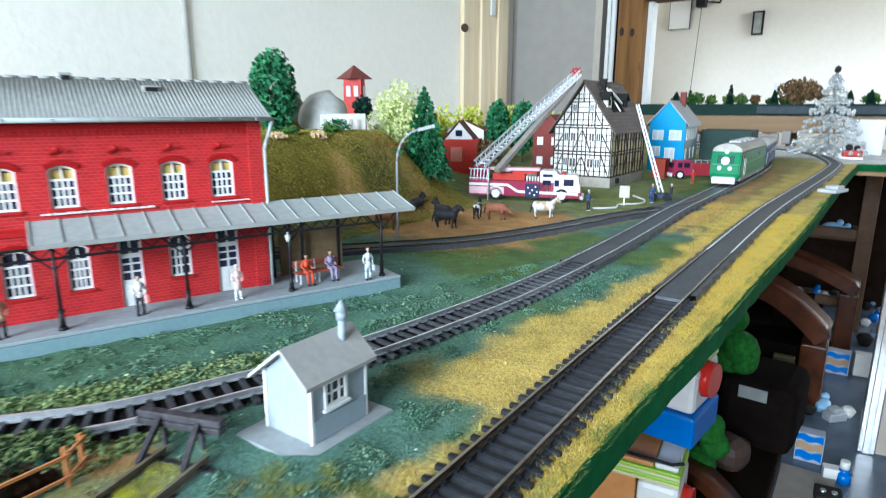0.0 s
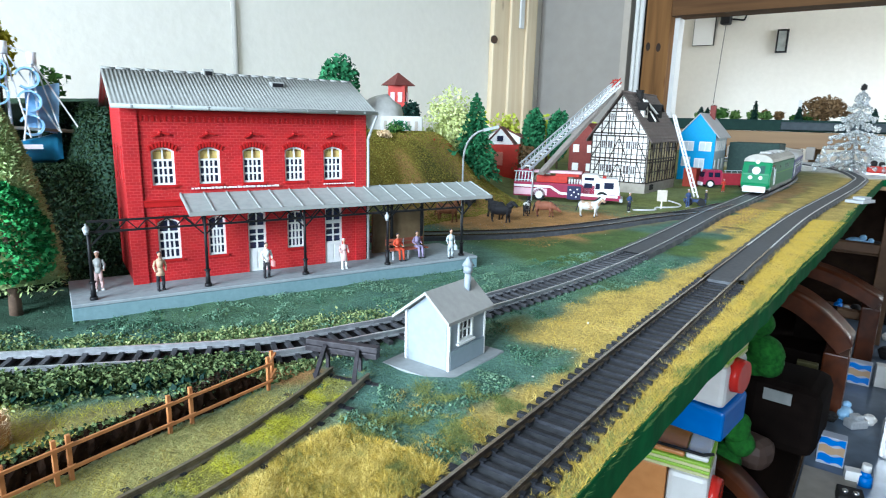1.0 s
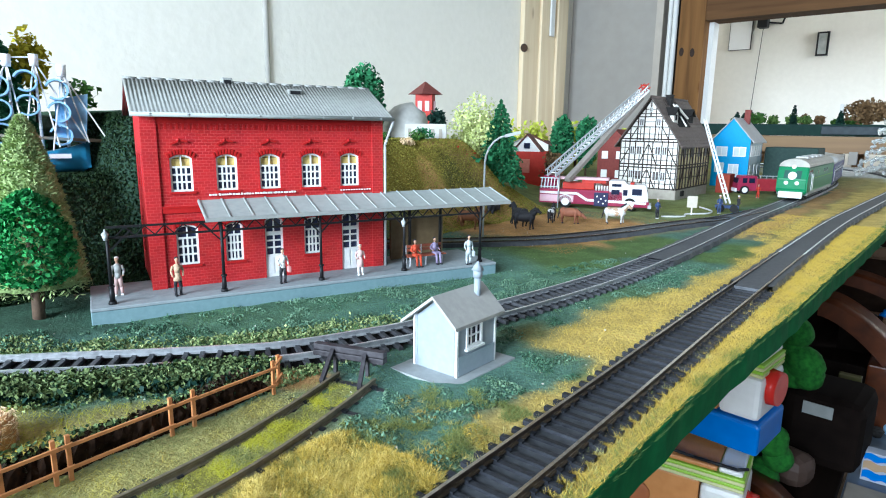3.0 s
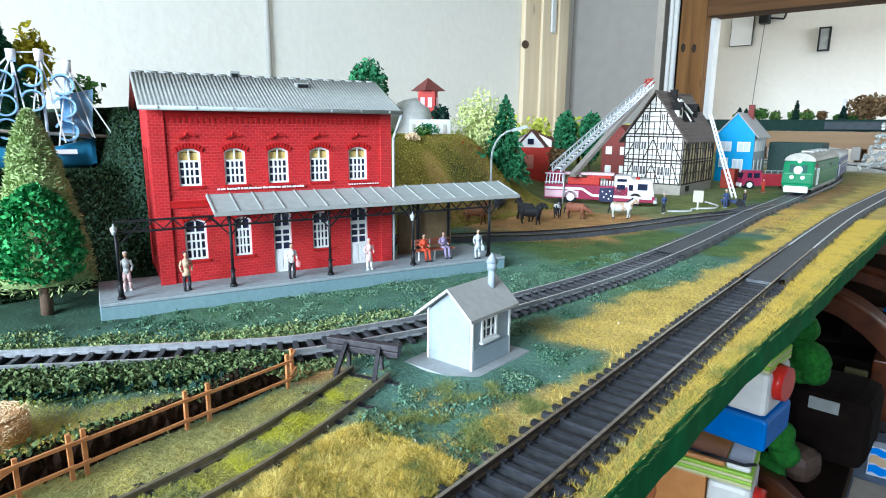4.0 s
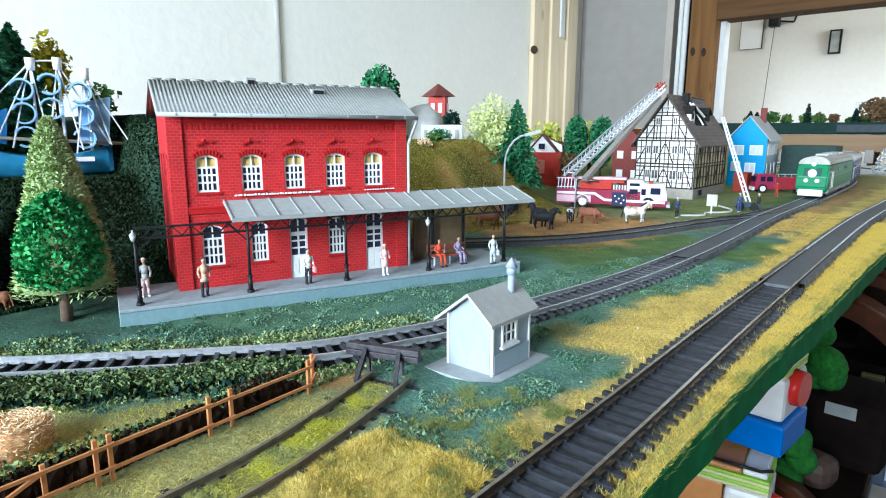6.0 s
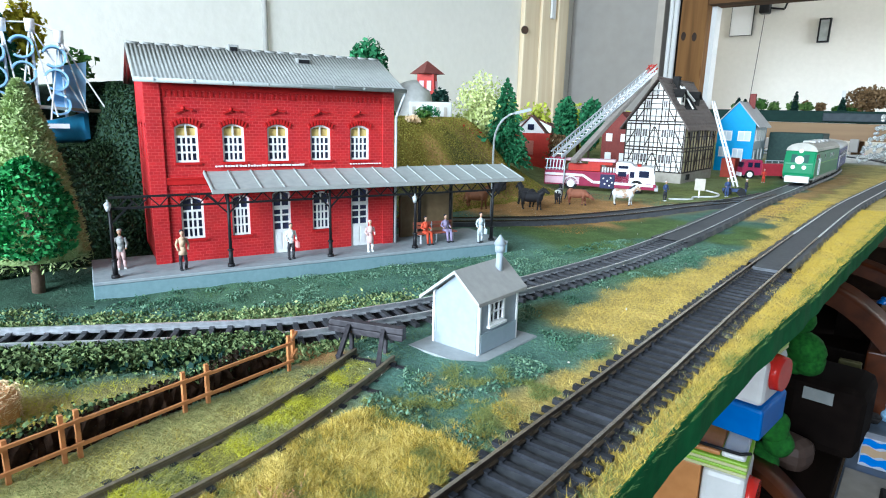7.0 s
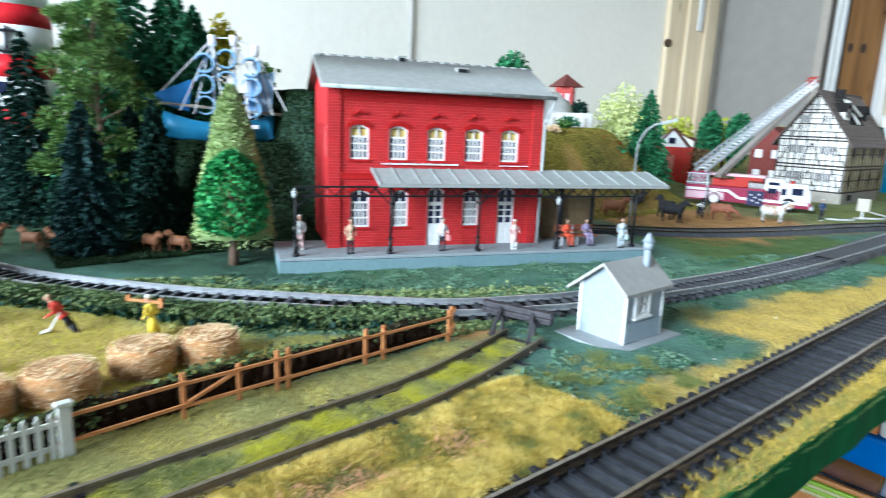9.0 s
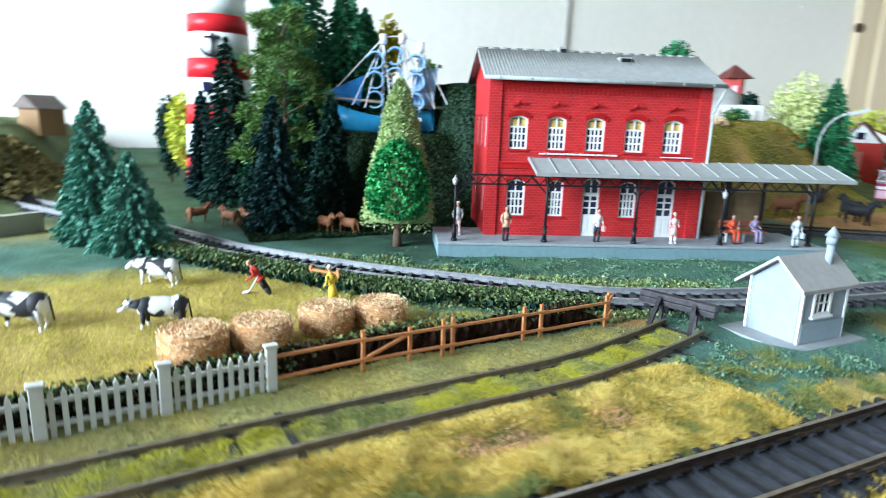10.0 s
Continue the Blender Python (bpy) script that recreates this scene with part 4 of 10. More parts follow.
for k, x in enumerate(POSTS):
    bm = bmesh.new()
    top = 0.0405 if k else 0.0385
    rod(bm, (x, 0, 0), (x, 0, 0.0016), 0.0021, 0.0019, 10)
    rod(bm, (x, 0, 0.0016), (x, 0, 0.009), 0.0014, 0.0011, 10)
    rod(bm, (x, 0, 0.009), (x, 0, 0.0098), 0.0017, 0.0017, 10)
    rod(bm, (x, 0, 0.0098), (x, 0, top), 0.0009, 0.0008, 10)
    for s in (-1, 1):
        if 0 <= x + s * 0.01 < 0.245:
            bar(bm, (x, 0, top - 0.011), (x + s * 0.011, 0, top), 0.0008, 0.0008)
    if k:
        bar(bm, (x, 0, top - 0.009), (x, 0.012, top + 0.004), 0.0008, 0.0008)
    part("post", bm, IRON, canopy)
bm = bmesh.new()
for z in (0.0352, 0.0437 - 0.003):
    bar(bm, (0.0, 0, z), (CX1 - 0.006 if z > 0.04 else POSTS[-1], 0, z), 0.0011, 0.0011)
xs = np.arange(0.004, 0.23, 0.0095)
for a, b in zip(xs, xs[1:]):
    bar(bm, (a, 0, 0.0355), ((a + b) / 2, 0, 0.0405), 0.0006, 0.0006)
    bar(bm, ((a + b) / 2, 0, 0.0405), (b, 0, 0.0355), 0.0006, 0.0006)
part("truss", bm, IRON, canopy)
for x in (0.001, 0.171):
    bm = bmesh.new()
    zz = 0.0375 if x < 0.1 else 0.033
    rod(bm, (x - 0.0014, -0.0015, zz - 0.0032), (x - 0.0014, -0.0015, zz), 0.0009, 0.0017, 8)
    rod(bm, (x - 0.0014, -0.0015, zz), (x - 0.0014, -0.0015, zz + 0.0014), 0.0019, 0.0006, 8)
    rod(bm, (x - 0.0014, -0.0015, zz + 0.0013), (x - 0.0014, -0.0015, zz + 0.0026), 0.0004, 0.0004, 6)
    part("lantern", bm, LAMP_GLASS, canopy, "pale glass lantern")
bm = bmesh.new()
for x, y, r in ((0.19, 0.03, 0.0012), (0.215, 0.03, 0.0012), (0.172, 0.034, 0.0015)):
    bm = bmesh.new()
    rod(bm, (x, y, 0), (x, y, 0.0435), r, n=8)
    part("back_post", bm, IRON, canopy)

bm = bmesh.new()
box(bm, 0.0, 0.040, 0, 0.0015, 0.0, 0.0285)
bm2 = bmesh.new()
for a, b, c, d in ((0, 0.040, 0.0285, 0.0302), (-0.0012, 0.0, 0, 0.0302), (0.040, 0.0412, 0, 0.0302)):
    box(bm2, a, b, -0.0006, 0.0018, c, d)
screen = thing("wind_screen", "brown wooden wind screen standing on the platform", "screen", PLAT @ pose(0.178, 0.034, ZP))
part("board", bm, BROWN_SCREEN, screen)
part("frame", bm2, mat("pale_brown_wood", (0.24, 0.18, 0.1), (0.17, 0.12, 0.07), 300), screen)

BENCH_WOOD = mat("red_brown_wood", (0.34, 0.1, 0.06), (0.24, 0.07, 0.04), 300, 0.5)
PALE_METAL = mat("pale_metal", (0.6, 0.6, 0.62), (0.5, 0.5, 0.52), 300, 0.4)
bench = thing("platform_bench", "small red-brown bench with pale legs on the platform", "bench", PLAT @ pose(0.178, 0.012, ZP))
for k in range(3):
    bm = bmesh.new()
    box(bm, 0, 0.03, -0.0035 + k * 0.0025, -0.0015 + k * 0.0025, 0.0062, 0.007)
    part("slat", bm, BENCH_WOOD, bench)
for k in range(2):
    bm = bmesh.new()
    box(bm, 0, 0.03, 0.0042, 0.0048, 0.0088 + k * 0.0026, 0.0107 + k * 0.0026)
    part("back_slat", bm, BENCH_WOOD, bench)
for x in (0.002, 0.014, 0.027):
    bm = bmesh.new()
    bar(bm, (x, -0.003, 0), (x, -0.003, 0.0062), 0.0008, 0.0008)
    bar(bm, (x, 0.004, 0), (x, 0.0046, 0.0132), 0.0008, 0.0008)
    bar(bm, (x, -0.003, 0.0058), (x, 0.0042, 0.0058), 0.0008, 0.0008)
    part("leg", bm, PALE_METAL, bench)

# ---------------------------------------------------------------- plain miniature figures
CLOTH = {k: mat("paint_" + k, c, None, 300, 0.6, bump=0.05) for k, c in dict(skin=(0.55, 0.33, 0.22), white=(0.75, 0.75, 0.72), tan=(0.55, 0.38, 0.25), dark=(0.03, 0.03, 0.035), red=(0.55, 0.05, 0.03), purple=(0.3, 0.25, 0.38), blue=(0.05, 0.08, 0.18), pale=(0.5, 0.56, 0.58), orange=(0.65, 0.09, 0.04), yellow=(0.75, 0.55, 0.05), rose=(0.7, 0.3, 0.28), chestnut=(0.34, 0.13, 0.075), brown=(0.22, 0.09, 0.04), pink=(0.65, 0.45, 0.42), cream=(0.48, 0.48, 0.46)).items()}


def figurine(x, y, z, top, legs, cap, label, h=0.0215, sit=False, turn=0.0, group="platform figures", lean=0.0, coat=0.0, bag=None, arm=0.3):
    """A plain painted miniature, one mesh: legs apart, waisted body, bent arms, small head."""
    bm = bmesh.new()
    k = h / 0.0222
    hip = 0.0104 * k if not sit else 0.0074
    if sit:
        for s in (-1, 1):
            rod(bm, (s * 0.0011, 0.0, hip), (s * 0.0014, -0.0056, hip + 0.0002), 0.0013, 0.001, 8, 1)
            rod(bm, (s * 0.0014, -0.0054, hip + 0.0002), (s * 0.0015, -0.0066, 0.0006), 0.001, 0.0007, 8, 1)
            box(bm, s * 0.0015 - 0.0007, s * 0.0015 + 0.0007, -0.0088, -0.006, 0.0, 0.0009, 3, 0.0002)
    else:
        for s in (-1, 1):
            knee = (s * 0.0013 * k, -0.0003 * k * s, 0.0052 * k)
            rod(bm, (s * 0.0015 * k, s * 0.0007 * k, 0.0006), knee, 0.0007 * k, 0.0009 * k, 8, 1)
            rod(bm, knee, (s * 0.0008 * k, 0, hip), 0.0009 * k, 0.0012 * k, 8, 1)
            box(bm, s * 0.0015 * k - 0.0007, s * 0.0015 * k + 0.0007, s * 0.0007 * k - 0.0018, s * 0.0007 * k + 0.0009, 0.0, 0.0009, 3, 0.0002)
    if coat:
        rod(bm, (0, -0.0006 if sit else 0, hip - coat), (0, 0, hip + 0.001), 0.0024 * k, 0.0017 * k, 10, 0)
    rod(bm, (0, 0, hip - 0.0007), (0, 0, hip + 0.0024 * k), 0.0017 * k, 0.0015 * k, 10, 0)
    rod(bm, (0, 0, hip + 0.0024 * k), (0, 0, hip + 0.0062 * k), 0.0015 * k, 0.0021 * k, 10, 0)
    rod(bm, (0, 0, hip + 0.0062 * k), (0, 0, hip + 0.0074 * k), 0.0021 * k, 0.0008 * k, 10, 0)
    rod(bm, (0, 0, hip + 0.007 * k), (0, -0.0002, hip + 0.0084 * k), 0.0006 * k, 0.0006 * k, 8, 2)
    for s in (-1, 1):
        sh, el = Vector((s * 0.0021 * k, 0, hip + 0.0062 * k)), Vector((s * 0.0031 * k, 0.0003, hip + 0.0032 * k))
        wr = Vector((s * 0.0027 * k, -(0.0006 + 0.005 * arm) * k, hip + (0.0006 + 0.003 * arm) * k))
        rod(bm, sh, el, 0.00075 * k, 0.00062 * k, 7, 0), rod(bm, el, wr, 0.00062 * k, 0.0005 * k, 7, 0)
        ball(bm, wr, 0.0006 * k, (1, 1, 1), 2, 1)
    ball(bm, (0, -0.0003, hip + 0.0096 * k), 0.0012 * k, (0.88, 1.0, 1.2), 2, 2)
    ball(bm, (0, 0.0002, hip + 0.0103 * k), 0.00125 * k, (1, 1.05, 0.75), 3, 2)
    mats = [CLOTH[top], CLOTH[legs], CLOTH["skin"], CLOTH[cap]]
    if bag:
        wr = Vector((0.0027 * k, -(0.0006 + 0.005 * arm) * k, hip + (0.0006 + 0.003 * arm) * k))
        box(bm, wr.x - 0.0004, wr.x + 0.0014, wr.y - 0.002, wr.y + 0.002, wr.z - 0.0048, wr.z - 0.0012, 4, 0.0004)
        for e in (-0.0012, 0.0012):
            bar(bm, (wr.x + 0.0004, wr.y + e, wr.z - 0.0012), (wr.x + 0.0003, wr.y, wr.z), 0.0003, 0.0003, 4)
        mats.append(CLOTH[bag])
    return solo("figurine", bm, mats, label, "figurine", pose(x, y, z, lean, 0, turn), group)


figurine(-0.342, 0.071, ZP, "cream", "pink", "white", "miniature figure in pale top and pinkish trousers", 0.0225, turn=60, arm=0.1)
figurine(-0.318, 0.0925, ZP, "tan", "dark", "dark", "miniature figure in tan coat and dark trousers", 0.0225, turn=80, coat=0.002, arm=0.05)
figurine(-0.298, 0.1475, ZP, "white", "dark", "dark", "miniature figure in white shirt and dark trousers carrying a pink bag", 0.022, turn=70, bag="rose")
figurine(-0.279, 0.193, ZP, "pink", "white", "white", "miniature figure in pale pink clothes on the platform", 0.0205, turn=60, coat=0.004, lean=-4)
figurine(-0.2725, 0.2375, ZP, "orange", "orange", "dark", "seated miniature figure in orange clothes", sit=True, turn=70, arm=0.6)
figurine(-0.2685, 0.2535, ZP, "purple", "purple", "dark", "seated miniature figure in a lilac coat", sit=True, turn=70, coat=0.003, arm=0.5)
figurine(-0.247, 0.265, ZP, "pale", "pale", "dark", "miniature figure in a grey suit", 0.0215, turn=60, coat=0.0025, bag="pale", arm=0.05)

# ---------------------------------------------------------------- hut
HUT = mat("pale_grey_hut", (0.31, 0.35, 0.385), (0.265, 0.305, 0.34), 350, 0.5, bump=0.1)
HUT_ROOF = mat("warm_grey_roof", (0.42, 0.41, 0.38), (0.34, 0.33, 0.31), 260, 0.65, bump=0.3)
HUT_BASE = mat("grey_hut_base", (0.33, 0.35, 0.355), (0.25, 0.27, 0.275), 260, 0.75, bump=0.3)
hut = thing("trackside_hut", "pale grey model hut with pitched roof beside the track", "hut", pose(-0.1555, 0.135, -0.0008))
bm = bmesh.new()
prism(bm, [(-0.0175, -0.001), (0.0185, -0.001), (0.0175, 0.0014), (-0.0165, 0.0014)], -0.024, 0.022)
part("base", bm, HUT_BASE, hut, "grey stone base slab")
W2, D2, E2, A2 = 0.0115, 0.0135, 0.0232, 0.0335
bm = bmesh.new()
wall_sheet(bm, 2 * D2, E2, [(0.0065, 0.0165, 0.0115, 0.0205)], 0.0012)
bmesh.ops.transform(bm, matrix=pose(W2, -D2, 0.0014, 0, 0, 90), verts=bm.verts[:])
part("window_wall", bm, HUT, hut)
bm = bmesh.new()
box(bm, -W2, -W2 + 0.0012, -D2, D2, 0.0014, E2 + 0.0014)
part("rear_wall", bm, HUT, hut)
for y0, y1 in ((-D2, -D2 + 0.0012), (D2 - 0.0012, D2)):
    bm = bmesh.new()
    prism(bm, [(-W2 + 0.0013, 0.0014), (W2 - 0.0013, 0.0014), (W2 - 0.0013, E2 + 0.001), (0.001, A2), (-W2 + 0.0013, E2 + 0.001)], y0, y1)
    part("gable_wall", bm, HUT, hut)
for x in (W2 + 0.0001, -W2 - 0.0001):
    for y in (-D2, D2):
        bm = bmesh.new()
        box(bm, x - 0.0005, x + 0.0005, y - 0.0005, y + 0.0005, 0.0014, E2 + 0.001)
        part("corner_bead", bm, WHITE, hut)
bm = bmesh.new()
box(bm, W2 - 0.0001, W2 + 0.0007, -D2 + 0.0008, D2 - 0.0008, 0.0016, 0.0098)
part("lower_panel", bm, mat("grey_hut_panel", (0.34, 0.4, 0.45), (0.3, 0.36, 0.4), 350, 0.5), hut)
win = bmesh.new()
a0, a1, b0, b1 = -D2 + 0.006, -D2 + 0.017, 0.0124, 0.0224
for q in ((a0, a1, b0, b0 + 0.0011), (a0, a1, b1 - 0.0011, b1), (a0, a0 + 0.0011, b0 + 0.0011, b1 - 0.0011), (a1 - 0.0011, a1, b0 + 0.0011, b1 - 0.0011)):
    box(win, W2 - 0.0004, W2 + 0.0008, *q)
win = part("window", win, WHITE, hut, "white barred window")
bars = [("glazing_bar", W2 - 0.0003, W2 + 0.0004, a0 + (a1 - a0) * k / 3 - 0.0003, a0 + (a1 - a0) * k / 3 + 0.0003, b0 + 0.001, b1 - 0.001) for k in (1, 2)]
bars += [("glazing_bar", W2 - 0.00028, W2 + 0.00038, a0 + 0.001, a1 - 0.001, (b0 + b1) / 2 - 0.0003, (b0 + b1) / 2 + 0.0003), ("window_sill", W2 - 0.0002, W2 + 0.0016, a0 - 0.0008, a1 + 0.0008, b0 - 0.001, b0 - 0.0001)]
for nm, *q in bars:
    bm = bmesh.new()
    box(bm, *q)
    part(nm, bm, WHITE, win)
bm = bmesh.new()
box(bm, W2 - 0.001, W2 - 0.0006, a0 + 0.0006, a1 - 0.0006, b0 + 0.0006, b1 - 0.0006)
part("pane", bm, GLASS_DK, win)
bm = bmesh.new()
for s, ov in ((1, 0.0022), (-1, 0.0055)):
    d = W2 + ov
    ze = A2 + 0.001 - (A2 - E2) * d / W2 * 0.92
    pts = [(0.001, A2 + 0.0016), (0.001, A2 + 0.0002), (s * d, ze - 0.0007), (s * d, ze + 0.0007)]
    prism(bm, pts, -D2 - 0.0035, D2 + 0.0045)
part("roof", bm, HUT_ROOF, hut, "warm grey felt roof")
bm = bmesh.new()
rod(bm, (0.0045, 0.0095, A2 - 0.006), (0.0045, 0.0095, A2 + 0.0055), 0.0015, n=12)
rod(bm, (0.0045, 0.0095, A2 + 0.0055), (0.0045, 0.0095, A2 + 0.0088), 0.0021, 0.0021, 12)
rod(bm, (0.0045, 0.0095, A2 + 0.0088), (0.0045, 0.0095, A2 + 0.0128), 0.0029, 0.0003, 12)
part("chimney", bm, HUT, hut, "pale grey stove pipe with a cap")

# ---------------------------------------------------------------- buffer stop
stop = thing("buffer_stop", "black timber buffer stop at the end of the siding", "buffer stop", pose(-0.1822, 0.0978, -0.0002, 0, 0, 20))
WEATHERED = mat("weathered_timber", (0.07, 0.065, 0.072), (0.022, 0.019, 0.022), 350, 0.55, bump=0.5)
for dz in (0.0, 0.0026):
    bm = bmesh.new()
    box(bm, -0.0165, 0.0165, -0.0032 + dz * 0.2, 0.001, 0.0066 + dz, 0.0091 + dz, 0, 0.0003)
    part("beam", bm, WEATHERED, stop)
for top, foot in ((-0.0072, -0.004), (0.0078, 0.0128)):
    bm = bmesh.new()
    bar(bm, (foot, -0.0175, 0.0022), (top, -0.0025, 0.0098), 0.0016, 0.002)
    part("strut", bm, WEATHERED, stop)
    bm = bmesh.new()
    bar(bm, (top + 0.001, -0.0022, 0.0), (top + 0.001, -0.0022, 0.0066), 0.0014, 0.0014)
    part("upright", bm, WEATHERED, stop)
    bm = bmesh.new()
    bar(bm, (top, 0.0018, 0.0098), (top - 0.001, 0.009, 0.0012), 0.0015, 0.0016)
    part("back_strut", bm, WEATHERED, stop)

# ---------------------------------------------------------------- fences
ORANGE_WOOD = mat("orange_fence_plastic", (0.54, 0.24, 0.09), (0.42, 0.16, 0.055), 300, 0.5, bump=0.1)
rail_fence = thing("rail_fence", "orange-brown two-rail model fence along the pasture", "fence")
FENCE = [(-0.1775, -0.0745), (-0.1812, -0.0435), (-0.183, -0.0135), (-0.1835, -0.0095), (-0.1852, 0.0215), (-0.1855, 0.0295), (-0.187, 0.0625), (-0.1945, 0.07)]
for i, (x, y) in enumerate(FENCE):
    bm = bmesh.new()
    bar(bm, (x, y, -0.002), (x, y, 0.0142 if i not in (0, 7) else 0.0125), 0.00115, 0.00115)
    part("post", bm, ORANGE_WOOD, rail_fence)
for (xa, ya), (xb, yb) in zip(FENCE, FENCE[1:]):
    for z in (0.0042, 0.0112):
        bm = bmesh.new()
        bar(bm, (xa + 0.0012, ya - 0.001, z), (xb + 0.0012, yb + 0.001, z + 0.0004), 0.0008, 0.00095)
        part("rail", bm, ORANGE_WOOD, rail_fence)
bm = bmesh.new()
bar(bm, (-0.18, -0.0425, 0.0052), (-0.181, -0.027, 0.0112), 0.0008, 0.00095)
part("brace", bm, ORANGE_WOOD, rail_fence)
bm = bmesh.new()
bar(bm, (-0.1822, -0.0265, -0.001), (-0.1822, -0.0265, 0.013), 0.00115, 0.00115)
part("post", bm, ORANGE_WOOD, rail_fence)

PICKET = mat("pale_picket_paint", (0.62, 0.63, 0.58), (0.52, 0.53, 0.48), 350, 0.55, bump=0.1)
picket_fence = thing("picket_fence", "pale white model picket fence with broad posts", "fence", pose(-0.1768, -0.0738, 0, 0, 0, 6.5))
fx, fa, fb = 0.0, 0.0, -0.16
for z in (0.003, 0.0095):
    bm = bmesh.new()
    bar(bm, (fx - 0.0007, fb, z), (fx - 0.0007, fa, z), 0.0007, 0.0013)
    part("rail", bm, PICKET, picket_fence)
bm = bmesh.new()
prism(bm, [(-0.00068, -0.0004), (0.00068, -0.0004), (0.00068, 0.0116), (0.0, 0.0132), (-0.00068, 0.0116)], -0.0003, 0.0004, "x")
picket_me = finish("picket", bm, PICKET)
bm = bmesh.new()
box(bm, -0.001, 0.001, -0.0016, 0.0016, -0.001, 0.0142, 0, 0.0003)
box(bm, -0.0014, 0.0014, -0.0021, 0.0021, 0.0142, 0.0153, 0, 0.0003)
post_me = finish("fence_post", bm, PICKET)
y, k = fa, 0
while y > fb:
    if k % 10 == 0:
        ob = part("post", post_me, PICKET, picket_fence)
    else:
        ob = part("picket", picket_me, PICKET, picket_fence)
    ob.location = (fx, y, 0)
    y -= 0.00294
    k += 1

# ---------------------------------------------------------------- half-timbered house
TIMBER = mat("dark_timber", (0.05, 0.034, 0.024), (0.025, 0.017, 0.012), 400, 0.6, bump=0.2, rnd=0.2)
LIME = mat("white_limewash", (0.86, 0.84, 0.78), (0.79, 0.76, 0.69), 200, 0.8)
OCHRE = mat("ochre_limewash", (0.78, 0.68, 0.42), (0.66, 0.56, 0.33), 200, 0.8)
BROWN_TILE = mat("brown_roof_tile", (0.19, 0.15, 0.13), (0.11, 0.085, 0.075), 260, 0.6, bump=0.6)
STONE = mat("pale_stone_plinth", (0.42, 0.38, 0.32), (0.3, 0.27, 0.23), 150, 0.8, bump=0.4)
CURTAIN = mat("grey_window", (0.2, 0.17, 0.16), (0.07, 0.06, 0.06), 200, 0.3, bump=0.05)
BURNT = mat("charred_wood", (0.03, 0.028, 0.026), (0.01, 0.009, 0.009), 300, 0.8, bump=0.5)

HW, HL, HP, H1, H2, HA = 0.090, 0.150, 0.014, 0.048, 0.0865, 0.1505     # width, length, plinth, floor line, eaves, ridge
house = thing("timbered_house", "white half-timbered house with a burnt brown roof", "house", pose(-0.396, 0.852, 0.001))
bm = bmesh.new()
box(bm, -0.0015, HW + 0.0015, -0.0015, HL, -0.004, HP, 0, 0.0006)
part("plinth", bm, STONE, house)
bm = bmesh.new()
box(bm, 0.0355 + 0.05, 0.0365 + 0.057, 0.02, 0.032, 0.004, 0.012)
part("cellar_window", bm, BURNT, house)
bm = bmesh.new()
prism(bm, [(0, HP), (HW, HP), (HW, H2), (HW / 2, HA - 0.002), (0, H2)], 0.0, 0.004)
part("gable_wall", bm, LIME, house)
for x0, x1, m in ((0.0, 0.003, LIME), (HW - 0.003, HW, OCHRE)):
    bm = bmesh.new()
    box(bm, x0, x1, 0.0042, HL, HP, H2)
    part("side_wall", bm, m, house)
bm = bmesh.new()
prism(bm, [(0.0032, HP), (HW - 0.0032, HP), (HW - 0.0032, H2), (HW / 2, HA - 0.003), (0.0032, H2)], HL - 0.004, HL)
part("back_wall", bm, LIME, house)


def half_width(z):
    return HW / 2 if z <= H2 else HW / 2 * (HA - z) / (HA - H2)


def timber(p0, p1, w=0.0016):
    w *= 0.85
    b = bmesh.new()
    bar(b, p0, p1, w, w)
    part("timber", b, TIMBER, house)


c = HW / 2
for x, z0, z1 in ((0.008, HP, H1), (0.0315, HP, H1), (0.045, HP, H1), (0.0585, HP, H1), (0.082, HP, H1), (0.008, H1, H2), (0.0315, H1, 0.066), (0.045, H1, H2), (0.0585, H1, 0.066), (0.082, H1, H2), (0.031, H2, 0.107), (0.045, H2, 0.107), (0.059, H2, 0.107)):
    timber((x, -0.0005, z0), (x, -0.0005, z1), 0.0011)
for z in (0.0225, 0.0395, 0.0575, 0.0755, 0.1145, 0.133):
    h = half_width(z) - 0.0008
    timber((c - h, -0.0003, z), (c + h, -0.0003, z), 0.0011)
for z, w in ((HP + 0.001, 0.002), (H1 - 0.002, 0.002), (H1 + 0.0025, 0.0024), (H2 - 0.0015, 0.0022), (H2 + 0.0025, 0.0022), (0.031, 0.0014), (0.066, 0.0014), (0.107, 0.0016), (0.122, 0.0018), (0.1265, 0.0014), (0.0965, 0.0013)):
    h = half_width(z) - 0.0005
    timber((c - h, -0.0004, z), (c + h, -0.0004, z), w)
for x in (0.001, 0.0155, 0.0245, 0.038, 0.0515, 0.0655, 0.0745, HW - 0.001):
    timber((x, -0.0006, HP), (x, -0.0006, H1))
    timber((x, -0.0006, H1), (x, -0.0006, H2))
for x in (0.0155, 0.0265, 0.0365, 0.0535, 0.0635, 0.0745):
    top = HA - (abs(x - c) / c) * (HA - H2) - 0.002
    timber((x, -0.0006, H2), (x, -0.0006, min(0.122, top)))
timber((c, -0.0006, 0.122), (c, -0.0006, HA - 0.006))
for x in (c - 0.008, c + 0.008):
    timber((x, -0.0006, 0.122), (x, -0.0006, 0.136), 0.0013)
